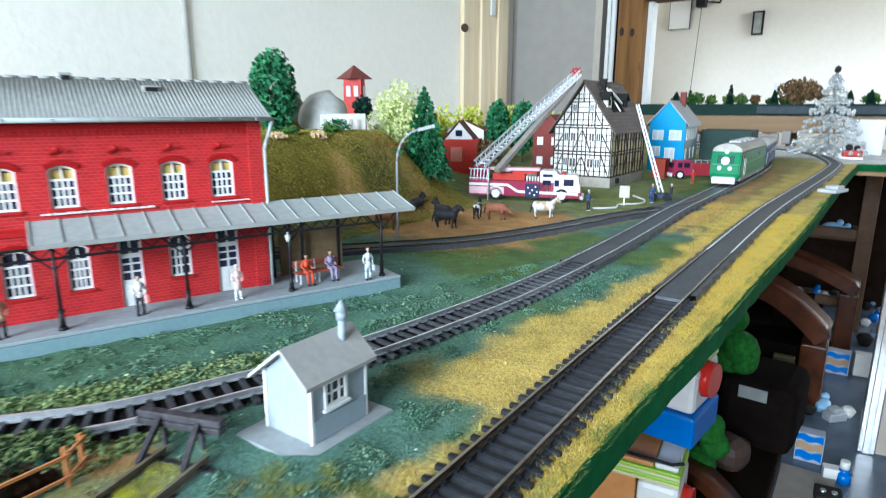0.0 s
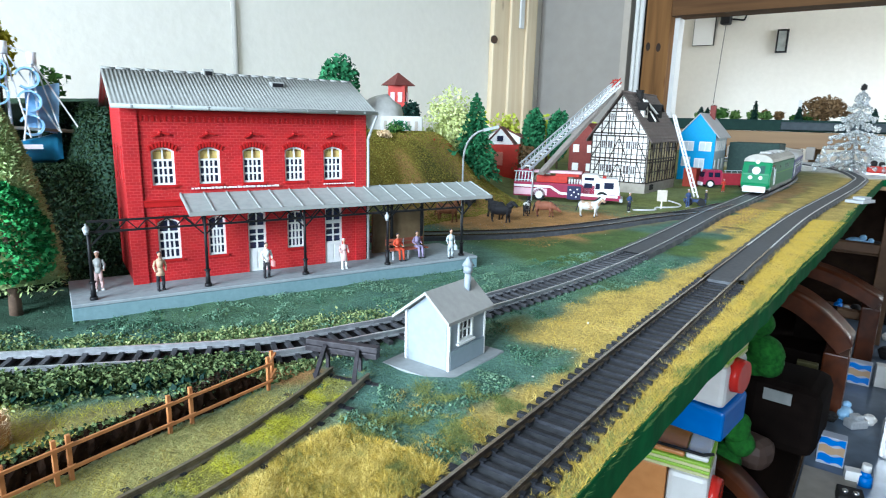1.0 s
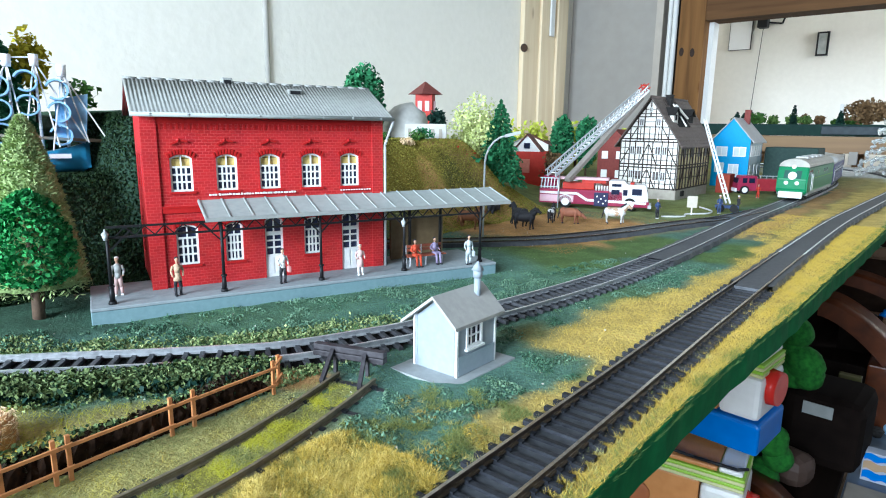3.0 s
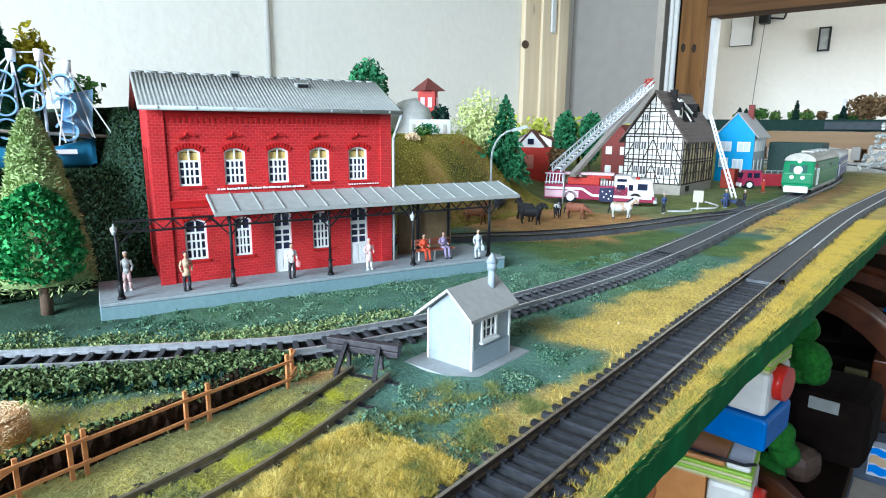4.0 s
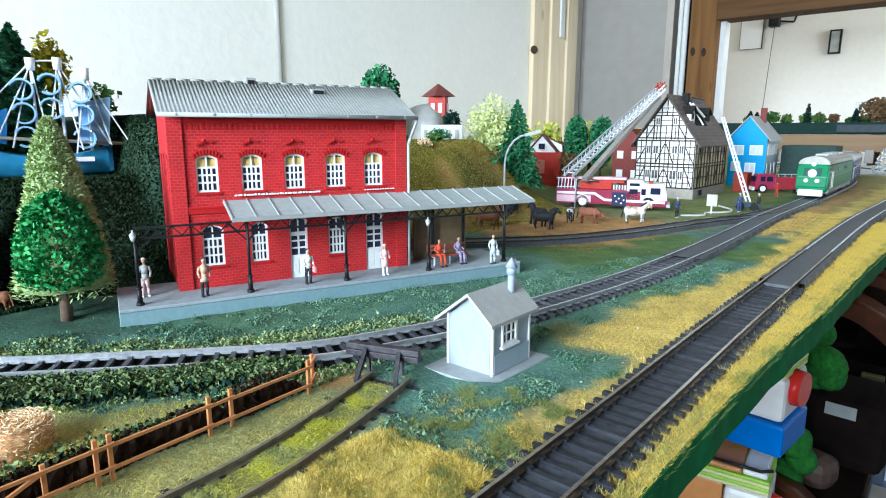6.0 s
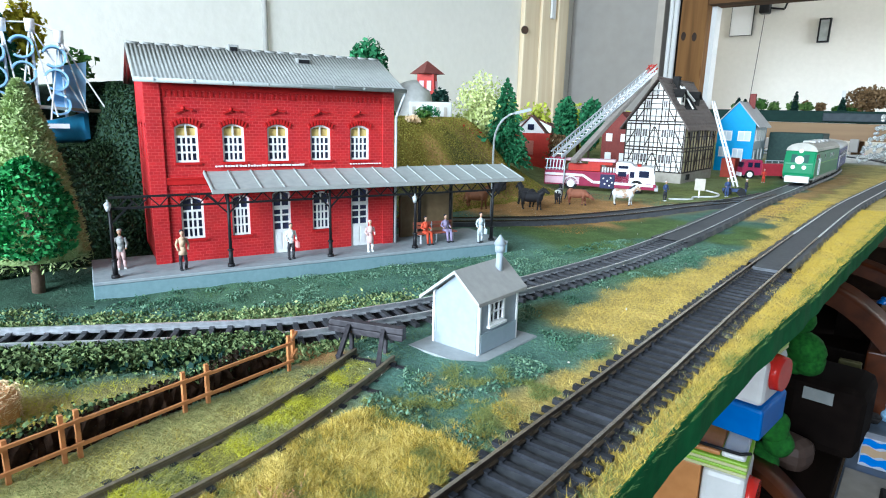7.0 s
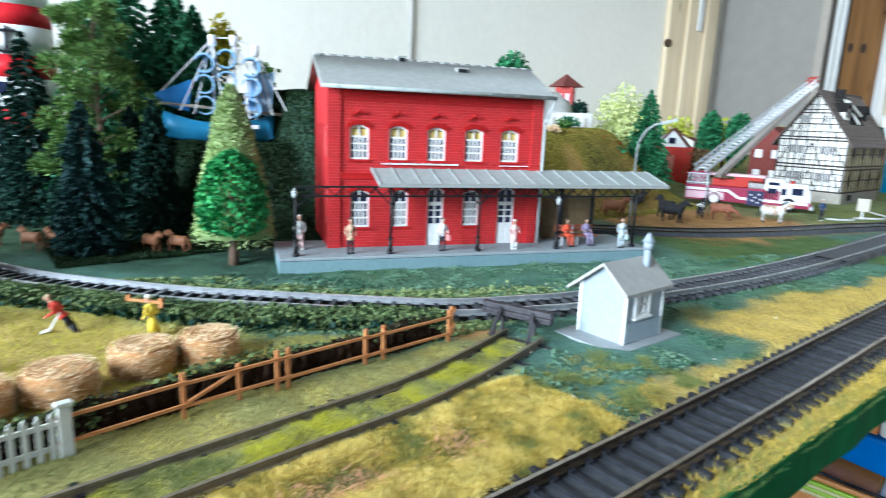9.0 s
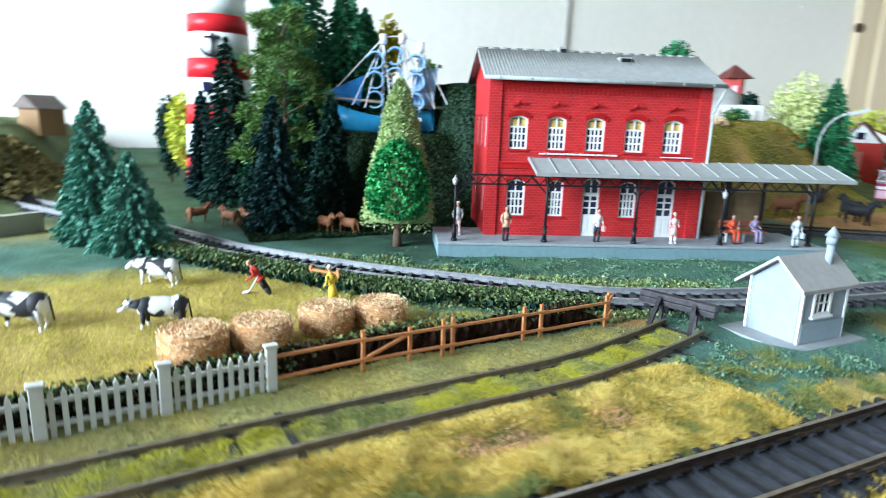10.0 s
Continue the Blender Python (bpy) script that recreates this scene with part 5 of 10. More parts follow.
for x0, x1, z0, z1 in ((0.002, 0.0145, HP, H1 - 0.003), (HW - 0.002, HW - 0.0145, HP, H1 - 0.003), (0.002, 0.0145, H1 + 0.004, H2 - 0.012), (HW - 0.002, HW - 0.0145, H1 + 0.004, H2 - 0.012), (0.032, 0.044, HP + 0.001, H1 - 0.006), (0.058, 0.046, HP + 0.001, H1 - 0.006), (0.032, 0.044, H1 + 0.004, H2 - 0.006), (0.058, 0.046, H1 + 0.004, H2 - 0.006), (0.016, 0.026, H2 + 0.003, 0.106), (HW - 0.016, HW - 0.026, H2 + 0.003, 0.106)):
    timber((x0, -0.0008, z0), (x1, -0.0008, z1), 0.0014)
for s in (-1, 1):
    timber((c + s * (c - 0.001), -0.0004, H2), (c, -0.0004, HA - 0.003), 0.0018)
for x, z, w, h in ((0.0165, H1 - 0.019, 0.0075, 0.012), (0.0265, H1 - 0.021, 0.0105, 0.014), (0.066, H1 - 0.021, 0.008, 0.0135), (0.054, H1 - 0.021, 0.0105, 0.014), (0.0165, H2 - 0.021, 0.0075, 0.0125), (0.0268, H2 - 0.021, 0.0085, 0.0125), (0.0555, H2 - 0.021, 0.0085, 0.0125), (0.0662, H2 - 0.021, 0.0075, 0.0125), (0.0285, 0.1085, 0.0068, 0.0105), (0.0545, 0.1085, 0.0068, 0.0105), (c - 0.0025, 0.129, 0.005, 0.0065)):
    b = bmesh.new()
    for q in ((x, x + w, z, z + 0.0008), (x, x + w, z + h - 0.0008, z + h), (x, x + 0.0008, z, z + h), (x + w - 0.0008, x + w, z, z + h), (x + w / 2 - 0.0004, x + w / 2 + 0.0004, z, z + h)):
        box(b, q[0], q[1], -0.0014, -0.0003, q[2], q[3])
    wn = part("window", b, WHITE, house)
    b = bmesh.new()
    box(b, x + 0.0004, x + w - 0.0004, -0.0007, -0.0001, z + 0.0004, z + h - 0.0004)
    part("pane", b, CURTAIN, wn)
# right-hand side timbers
X = HW + 0.0004
for z in (HP + 0.001, H1 - 0.002, H1 + 0.0025, H2 - 0.002, 0.031, 0.067):
    timber((X, 0, z), (X, HL, z), 0.0022 if z not in (0.031, 0.067) else 0.0014)
for k in range(12):
    y = 0.001 + k * (HL - 0.002) / 11
    timber((X + 0.0002, y, HP), (X + 0.0002, y, H2), 0.0019)
    if k % 3 == 1:
        timber((X + 0.0003, y, HP), (X + 0.0003, y + 0.012, H1), 0.0015)
        timber((X + 0.0003, y + 0.014, H1), (X + 0.0003, y, H2), 0.0015)
for k in range(4):
    b = bmesh.new()
    box(b, X - 0.0002, X + 0.0005, 0.022 + 0.034 * k, 0.034 + 0.034 * k, H1 + 0.014, H2 - 0.006)
    part("side_window", b, CURTAIN, house)
# roof slopes of laid tile rows
RO2 = 0.007
rise = (HA - H2) / (HW / 2)
for s in (-1, 1):
    d = HW / 2 + RO2
    deck = [(c, HA - 0.0003), (c + s * d, HA - d * rise - 0.0003), (c + s * d, HA - d * rise - 0.0013), (c, HA - 0.0013)]
    for y0, y1 in (((-0.0055, 0.034), (0.092, HL + 0.0055)) if s > 0 else ((-0.0055, HL + 0.0055),)):
        b = bmesh.new()
        prism(b, deck, y0, y1)
        slope = part("roof_slope", b, BROWN_TILE, house)
    rows = 15
    for k in range(rows):
        d0, d1 = (HW / 2 + RO2) * k / rows, (HW / 2 + RO2) * (k + 1) / rows + 0.0006
        pts = [(c + s * d0, HA - d0 * rise + 0.0012), (c + s * d1, HA - d1 * rise + 0.0024), (c + s * d1, HA - d1 * rise + 0.001), (c + s * d0, HA - d0 * rise - 0.0002)]
        for y0, y1 in (((-0.006, 0.034), (0.092, HL + 0.006)) if s > 0 and 3 <= k <= 8 else ((-0.006, HL + 0.006),)):
            b = bmesh.new()
            prism(b, pts, y0, y1)
            part("roof_course", b, BROWN_TILE, slope)
b = bmesh.new()
rod(b, (c, -0.006, HA + 0.0012), (c, HL + 0.006, HA + 0.0012), 0.0017, n=8)
part("ridge", b, BROWN_TILE, house)
# burnt dormers and bare rafters in the hole
b = bmesh.new()
for k in range(8):
    y = 0.036 + k * 0.0075
    bar(b, (c + 0.002, y, HA - 0.002), (c + 0.031, y + 0.001, HA - 0.031 * rise - 0.0005), 0.0016, 0.0018)
part("rafters", b, BURNT, house, "charred bare rafters")
for y0, w, hgt in ((0.022, 0.018, 0.019), (0.094, 0.017, 0.018)):
    b = bmesh.new()
    zc = HA - 0.024 * rise
    prism(b, [(y0, zc - 0.008), (y0 + w, zc - 0.008), (y0 + w, zc + hgt * 0.5), (y0 + w / 2, zc + hgt), (y0, zc + hgt * 0.5)], c + 0.012, c + 0.027, "x")
    dm = part("dormer", b, LIME if y0 < 0.05 else BURNT, house)
    b = bmesh.new()
    for s in (-1, 1):
        bar(b, (c + 0.02, y0 + w / 2, zc + hgt + 0.001), (c + 0.02, y0 + w / 2 + s * (w / 2 + 0.003), zc + hgt * 0.45), 0.02, 0.0016)
    part("dormer_roof", b, BURNT, dm)
    b = bmesh.new()
    box(b, c + 0.0268, c + 0.0275, y0 + w * 0.3, y0 + w * 0.7, zc + 0.001, zc + hgt * 0.5)
    part("dormer_window", b, BURNT, dm)
b = bmesh.new()
box(b, c + 0.002, c + 0.011, 0.05, 0.06, HA - 0.02, HA + 0.004, 0, 0.0005)
box(b, c + 0.0015, c + 0.0115, 0.0495, 0.0605, HA + 0.004, HA + 0.006)
part("chimney", b, BURNT, house, "sooty chimney")
b = bmesh.new()
for p0, p1 in (((c + 0.014, 0.05, HA - 0.008), (c + 0.034, 0.06, HA - 0.042)), ((c + 0.02, 0.046, HA - 0.01), (c + 0.03, 0.075, HA - 0.03))):
    bar(b, p0, p1, 0.003, 0.002)
part("fallen_batten", b, LIME, house, "fallen pale boards in the burnt roof")

# red annexe behind, to the left of the timbered house
MAROON = mat("maroon_wall", (0.22, 0.05, 0.04), (0.15, 0.035, 0.03), 250, 0.7)
annexe = thing("maroon_house", "maroon gabled house behind the timbered house", "house", pose(-0.47, 0.93, 0.004))
b = bmesh.new()
prism(b, [(0, -0.01), (0.06, -0.01), (0.06, 0.072), (0.03, 0.098), (0, 0.072)], 0, 0.06)
part("wall", b, MAROON, annexe)
for s in (-1, 1):
    b = bmesh.new()
    prism(b, [(0.03, 0.1), (0.03 + s * 0.036, 0.0688), (0.03 + s * 0.036, 0.0668), (0.03, 0.098)], -0.004, 0.064)
    part("roof_slope", b, BROWN_TILE if s < 0 else MAROON, annexe)
for x in (0.008, 0.034):
    for z in (0.018, 0.05):
        b = bmesh.new()
        box(b, x, x + 0.011, -0.0012, 0.0004, z, z + 0.013)
        part("window", b, WHITE, annexe)

# ---------------------------------------------------------------- red garage with white gable
RED_WALL = mat("red_painted_wall", (0.5, 0.035, 0.02), (0.4, 0.025, 0.015), 250, 0.5)
DARK_RED_ROOF = mat("dark_red_tile", (0.2, 0.055, 0.045), (0.12, 0.035, 0.03), 250, 0.6, bump=0.4)
garage = thing("red_fire_shed", "small red shed with a tiled roof and white gable", "shed", pose(-0.552, 0.782, 0.014, 0, 0, 25))
b = bmesh.new()
box(b, 0, 0.056, 0, 0.05, -0.01, 0.052, 0, 0.0006)
part("wall", b, RED_WALL, garage)
b = bmesh.new()
prism(b, [(0.002, 0.052), (0.046, 0.052), (0.024, 0.078)], 0.004, 0.0055)
part("gable", b, WHITE, garage, "white boarded gable")
for s in (-1, 1):
    b = bmesh.new()
    prism(b, [(0.024, 0.081), (0.024 + s * 0.027, 0.0505), (0.024 + s * 0.027, 0.0485), (0.024, 0.079)], 0.0, 0.052)
    part("roof_slope", b, DARK_RED_ROOF, garage)
b = bmesh.new()
box(b, 0.019, 0.029, 0.0025, 0.0045, 0.057, 0.066)
part("window", b, GLASS_DK, garage)
b = bmesh.new()
box(b, 0.012, 0.03, -0.0012, 0.0005, 0.018, 0.04)
part("window", b, mat("faded_red_pane", (0.55, 0.2, 0.15), (0.45, 0.14, 0.1), 200, 0.4), garage)
b = bmesh.new()
box(b, 0.0562, 0.0575, 0.008, 0.03, -0.008, 0.034)
part("door", b, BURNT, garage)
rear = thing("white_roofed_house", "small white house with a grey and red roof", "house", pose(-0.66, 0.95, 0.03, 0, 0, 20))
b = bmesh.new()
prism(b, [(0, -0.02), (0.07, -0.02), (0.07, 0.045), (0.035, 0.06), (0, 0.045)], 0, 0.05)
part("wall", b, LIME, rear)
for s in (-1, 1):
    b = bmesh.new()
    prism(b, [(0.035, 0.062), (0.035 + s * 0.042, 0.043), (0.035 + s * 0.042, 0.041), (0.035, 0.06)], -0.004, 0.054)
    part("roof_slope", b, GREY_ROOF if s < 0 else DARK_RED_ROOF, rear)

# ---------------------------------------------------------------- blue house
BLUE_WALL = mat("bright_blue_wall", (0.01, 0.30, 0.62), (0.008, 0.25, 0.54), 250, 0.5)
PALE_ROOF = mat("pale_grey_roof", (0.5, 0.5, 0.5), (0.4, 0.4, 0.4), 220, 0.6)
bh = thing("blue_house", "bright blue house with a pale grey roof and white windows", "house", pose(-0.346, 1.165, 0.003, 0, 0, 3))
BW, BL, BE, BA = 0.064, 0.125, 0.087, 0.124
for y0, y1 in ((0, 0.003), (BL - 0.003, BL)):
    b = bmesh.new()
    prism(b, [(0, -0.004), (BW, -0.004), (BW, BE), (BW / 2, BA), (0, BE)], y0, y1)
    part("gable_wall", b, BLUE_WALL, bh)
for x0, x1 in ((0, 0.003), (BW - 0.003, BW)):
    b = bmesh.new()
    box(b, x0, x1, 0.0031, BL - 0.0031, -0.004, BE)
    part("side_wall", b, BLUE_WALL if x0 == 0 else mat("pale_side_wall", (0.5, 0.56, 0.58), (0.42, 0.48, 0.5), 200), bh)
for s in (-1, 1):
    b = bmesh.new()
    k = (BA - BE) / (BW / 2)
    d = BW / 2 + 0.007
    prism(b, [(BW / 2, BA + 0.002), (BW / 2 + s * d, BA + 0.002 - d * k), (BW / 2 + s * d, BA - 0.0005 - d * k), (BW / 2, BA - 0.0002)], -0.004, BL + 0.004)
    part("roof_slope", b, PALE_ROOF, bh)
b = bmesh.new()
box(b, BW / 2 + 0.002, BW / 2 + 0.012, 0.08, 0.09, BA - 0.01, BA + 0.018)
part("chimney", b, MAROON, bh, "red brick chimney")
for x, z, w, h in ((0.006, 0.054, 0.02, 0.018), (0.036, 0.054, 0.022, 0.018), (0.006, 0.024, 0.016, 0.018), (0.03, 0.004, 0.018, 0.036)):
    b = bmesh.new()
    box(b, x, x + w, -0.0012, 0.0005, z, z + h)
    wn = part("window", b, WHITE, bh)
    b = bmesh.new()
    box(b, x + 0.0015, x + w / 2 - 0.0007, -0.0018, -0.0012, z + 0.0015, z + h - 0.0015)
    box(b, x + w / 2 + 0.0007, x + w - 0.0015, -0.0018, -0.0012, z + 0.0015, z + h - 0.0015)
    part("pane", b, mat("pale_pane", (0.6, 0.66, 0.7), (0.5, 0.56, 0.6), 100, 0.2), wn)
for y in (0.01, 0.03, 0.052, 0.074, 0.096):
    b = bmesh.new()
    box(b, BW - 0.0005, BW + 0.0012, y, y + 0.012, 0.054, 0.074)
    part("window", b, WHITE, bh)
for y in (0.012, 0.055, 0.09):
    b = bmesh.new()
    box(b, BW - 0.0005, BW + 0.0012, y, y + 0.014, 0.018, 0.038)
    part("window", b, WHITE, bh)
# block stands in for a dark green coach of the train
b = bmesh.new()
box(b, -0.004, 0.09, -0.02, 0.06, -0.002, 0.072, 0, 0.002)
solo("coach_block", b, mat("dark_green_block", (0.03, 0.06, 0.05), (0.02, 0.04, 0.035), 200), "plain dark green block for a train coach behind the blue house", "shed", pose(-0.282, 1.33, 0.001))
b = bmesh.new()
box(b, 0, 0.022, 0, 0.03, -0.002, 0.03, 0, 0.001)
solo("orange_shed", b, mat("orange_red_wall", (0.3, 0.04, 0.02), (0.22, 0.03, 0.015), 200), "small orange-red shed beside the blue house", "shed", pose(-0.298, 1.03, 0.002))

# ---------------------------------------------------------------- vehicles
RED_PAINT = mat("red_vehicle_paint", (0.32, 0.03, 0.075), (0.26, 0.022, 0.06), 120, 0.3, bump=0.02)
PINK = mat("pale_pink_band", (0.75, 0.5, 0.55), (0.68, 0.42, 0.48), 200, 0.4)
VWHITE = mat("white_vehicle_paint", (0.8, 0.78, 0.78), (0.72, 0.7, 0.7), 120, 0.3, bump=0.02)
TYRE = mat("black_tyre", (0.02, 0.02, 0.02), (0.012, 0.012, 0.012), 300, 0.8)
SILVER = mat("silver_paint", (0.6, 0.62, 0.64), (0.48, 0.5, 0.52), 250, 0.35, 0.4)


def wheel(parent, x, y, r, w=0.005):
    b = bmesh.new()
    rod(b, (x, y - w / 2, r), (x, y + w / 2, r), r, n=18)
    wh = part("wheel", b, TYRE, parent)
    b = bmesh.new()
    rod(b, (x, y - w / 2 - 0.0006, r), (x, y + w / 2 + 0.0006, r), r * 0.62, n=14)
    part("rim", b, VWHITE, wh, "pale wheel rim")


def wheel_bow(b, x, r, y0, y1, mi=0):
    for k in range(8):
        a0, a1 = math.pi * k / 8, math.pi * (k + 1) / 8
        bar(b, (x + r * math.cos(a0), (y0 + y1) / 2, 0.0075 + r * math.sin(a0)), (x + r * math.cos(a1), (y0 + y1) / 2, 0.0075 + r * math.sin(a1)), y1 - y0, 0.0012, mi)


TRUCK = pose(-0.415, 0.643, 0.0005, 0, 0, 20.5)
ft = thing("fire_engine", "red and white ladder fire engine with its ladder raised", "fire engine", TRUCK)
Wd = 0.03
b = bmesh.new()
box(b, 0.0, 0.108, 0.0, Wd, 0.0055, 0.0245, 0, 0.0008)
part("body", b, RED_PAINT, ft)
for p in (((0.001, -0.0004, 0.0195), (0.05, -0.0004, 0.0195)), ((0.05, -0.0004, 0.0195), (0.063, -0.0004, 0.0115)), ((0.063, -0.0004, 0.0115), (0.137, -0.0004, 0.0105))):
    b = bmesh.new()
    bar(b, p[0], p[1], 0.0012, 0.0032)
    part("stripe", b, VWHITE, ft, "white stripe along the side")
b = bmesh.new()
box(b, 0.001, 0.0455, -0.0003, 0.0002, 0.0075, 0.0165)
part("locker_panel", b, PINK, ft)
b = bmesh.new()
box(b, 0.072, 0.09, -0.0012, 0.0002, 0.004, 0.022, 0, 0.0003)
part("pump_panel", b, mat("dark_blue_panel", (0.03, 0.035, 0.1), (0.015, 0.016, 0.05), 350, 0.4), ft)
b = bmesh.new()
for k, (x, z) in enumerate(((0.076, 0.017), (0.081, 0.014), (0.085, 0.018), (0.078, 0.010), (0.084, 0.008), (0.087, 0.012))):
    rod(b, (x, -0.0012, z), (x, -0.002, z), 0.0011, n=8)
part("gauges", b, VWHITE, ft)
b = bmesh.new()
for x in (0.074, 0.0775, 0.081, 0.0845, 0.088):
    rod(b, (x, 0.001, 0.0245), (x, 0.001, 0.031), 0.0011, n=8)
part("standpipes", b, VWHITE, ft)
b = bmesh.new()
box(b, 0.03, 0.071, 0.004, Wd - 0.004, 0.0246, 0.0335, 0, 0.0008)
part("hose_bed", b, RED_WALL, ft)
b = bmesh.new()
box(b, 0.026, 0.089, 0.003, 0.02, 0.0372, 0.0405, 0, 0.0006)
part("deck_roof", b, PINK, ft, "pale pink deck cover")
b = bmesh.new()
box(b, 0.055, 0.0855, 0.005, 0.018, 0.0335, 0.0372)
part("deck_box", b, RED_WALL, ft)
b = bmesh.new()
prism(b, [(0.090, 0.006), (0.139, 0.006), (0.139, 0.0175), (0.1365, 0.029), (0.135, 0.0335), (0.112, 0.0335), (0.109, 0.038), (0.090, 0.038)], 0.0, Wd)
bmesh.ops.bevel(b, geom=b.edges[:], offset=0.0009, segments=2, affect="EDGES")
part("cab", b, VWHITE, ft, "white crew cab")
b = bmesh.new()
box(b, 0.0895, 0.1405, -0.0007, Wd + 0.0007, 0.005, 0.0125, 0, 0.0005)
part("cab_skirt", b, RED_PAINT, ft)
for x0, x1, z0, z1 in ((0.0935, 0.1035, 0.0205, 0.0265), (0.108, 0.1135, 0.0195, 0.027), (0.119, 0.131, 0.0205, 0.0285), (0.0935, 0.1055, 0.0305, 0.034)):
    b = bmesh.new()
    box(b, x0, x1, -0.0005, 0.0003, z0, z1)
    part("cab_window", b, GLASS_DK, ft)
b = bmesh.new()
box(b, 0.1368, 0.1376, 0.003, Wd - 0.003, 0.0205, 0.028)
part("windscreen", b, GLASS_DK, ft)
b = bmesh.new()
box(b, 0.139, 0.1435, -0.001, Wd + 0.001, 0.004, 0.0085, 0, 0.0006)
part("bumper", b, SILVER, ft)
b = bmesh.new()
box(b, 0.116, 0.121, 0.004, Wd - 0.004, 0.0335, 0.036, 0, 0.0008)
part("light_bar", b, RED_WALL, ft)
for x in (0.035, 0.117):
    for y in (0.0022, Wd - 0.0022):
        wheel(ft, x, y, 0.0082)
    b = bmesh.new()
    wheel_bow(b, x, 0.0098, -0.0006, 0.0025)
    part("wheel_arch", b, VWHITE, ft)
b = bmesh.new()
for k in range(6):
    x = 0.002 + k * 0.0042
    bar(b, (x, 0.0015, 0.0245), (x + 0.001, 0.0015, 0.0385), 0.0012, 0.0008)
for z in (0.027, 0.0385):
    bar(b, (0.0, 0.0015, z), (0.025, 0.0015, z), 0.0014, 0.001)
part("stair_rail", b, SILVER, ft, "silver guard rail")
b = bmesh.new()
rod(b, (0.014, Wd / 2, 0.0245), (0.014, Wd / 2, 0.034), 0.0095, 0.008, 18)
box(b, 0.004, 0.024, 0.006, Wd - 0.006, 0.034, 0.0415, 0, 0.001)
part("turntable", b, RED_PAINT, ft)
b = bmesh.new()
rod(b, (0.026, -0.006, 0.0), (0.026, -0.001, 0.046), 0.0009, n=8)
part("jack_leg", b, SILVER, ft)
# ladder: two lattice sides, rungs, red tip basket
inv = TRUCK.inverted()
foot, tip = inv @ Vector((-0.398, 0.642, 0.044)), inv @ Vector((-0.349, 0.818, 0.160))
dv = (tip - foot).normalized()
sv = dv.cross(Vector((0, 0, 1))).normalized()
uv = sv.cross(dv).normalized()
ladder = None
for s in (-1, 1):
    b = bmesh.new()
    o = sv * (0.0075 * s)
    bar(b, foot + o - uv * 0.002, tip + o * 0.7 - uv * 0.001, 0.0022, 0.0026)
    bar(b, foot + o + uv * 0.006, tip + o * 0.7 + uv * 0.005, 0.0013, 0.0016)
    n = 24
    for k in range(n):
        q0, q1 = foot.lerp(tip, k / n), foot.lerp(tip, (k + 0.5) / n)
        q2 = foot.lerp(tip, (k + 1) / n)
        f = 1 - 0.3 * k / n
        bar(b, q0 + o * f - uv * 0.002, q1 + o * f + uv * 0.006, 0.0009, 0.0009)
        bar(b, q1 + o * f + uv * 0.006, q2 + o * f - uv * 0.002, 0.0009, 0.0009)
    side = part("ladder_side", b, SILVER, ft, "grey lattice ladder side")
    ladder = ladder or side
for k in range(1, 30):
    b = bmesh.new()
    q = foot.lerp(tip, k / 30)
    f = 1 - 0.3 * k / 30
    rod(b, q - sv * 0.0075 * f - uv * 0.002, q + sv * 0.0075 * f - uv * 0.002, 0.0009, n=6)
    part("rung", b, VWHITE, ladder)
b = bmesh.new()
bar(b, foot + Vector((0.022, -0.003, -0.006)), foot.lerp(tip, 0.94) - uv * 0.005, 0.008, 0.005)
part("lower_boom", b, mat("grey_boom", (0.32, 0.28, 0.25), (0.24, 0.21, 0.18), 250, 0.5), ft)
b = bmesh.new()
for dx in (-0.004, 0.004):
    for dz in (0.001, 0.007):
        bar(b, tip + sv * dx - dv * 0.008 + uv * dz, tip + sv * dx + dv * 0.006 + uv * dz, 0.0012, 0.0012)
    bar(b, tip + sv * dx - dv * 0.001, tip + sv * dx - dv * 0.001 + uv * 0.01, 0.0012, 0.0012)
bar(b, tip - sv * 0.005 + uv * 0.0075, tip + sv * 0.005 + uv * 0.0075, 0.0014, 0.0014)
part("tip_nozzle", b, RED_WALL, ft, "red nozzle head on the ladder tip")

# second, older red engine
rt = thing("old_fire_engine", "dark red older fire engine with silver rails", "fire engine", pose(-0.263, 1.03, 0.0, 0, 0, 33))
DARK_RED = mat("dark_red_paint", (0.3, 0.03, 0.04), (0.24, 0.02, 0.03), 150, 0.35)
b = bmesh.new()
box(b, 0.03, 0.092, 0, 0.026, 0.006, 0.026, 0, 0.001)
part("body", b, DARK_RED, rt)
b = bmesh.new()
prism(b, [(0.0, 0.006), (0.031, 0.006), (0.031, 0.031), (0.006, 0.031), (0.0, 0.017)], 0.001, 0.025)
bmesh.ops.bevel(b, geom=b.edges[:], offset=0.001, segments=2, affect="EDGES")
part("cab", b, RED_PAINT, rt)
for x0, x1 in ((0.008, 0.015), (0.018, 0.027)):
    b = bmesh.new()
    box(b, x0, x1, 0.0003, 0.0012, 0.019, 0.027)
    part("window", b, GLASS_DK, rt)
b = bmesh.new()
box(b, 0.0005, 0.0018, 0.004, 0.022, 0.0175, 0.027)
part("windscreen", b, GLASS_DK, rt)
b = bmesh.new()
box(b, -0.003, 0.0, 0.001, 0.025, 0.004, 0.01, 0, 0.0005)
part("bumper", b, VWHITE, rt)
b = bmesh.new()
for x in (0.036, 0.046, 0.056, 0.066, 0.076, 0.086):
    bar(b, (x, 0.003, 0.026), (x, 0.003, 0.031), 0.0009, 0.0009)
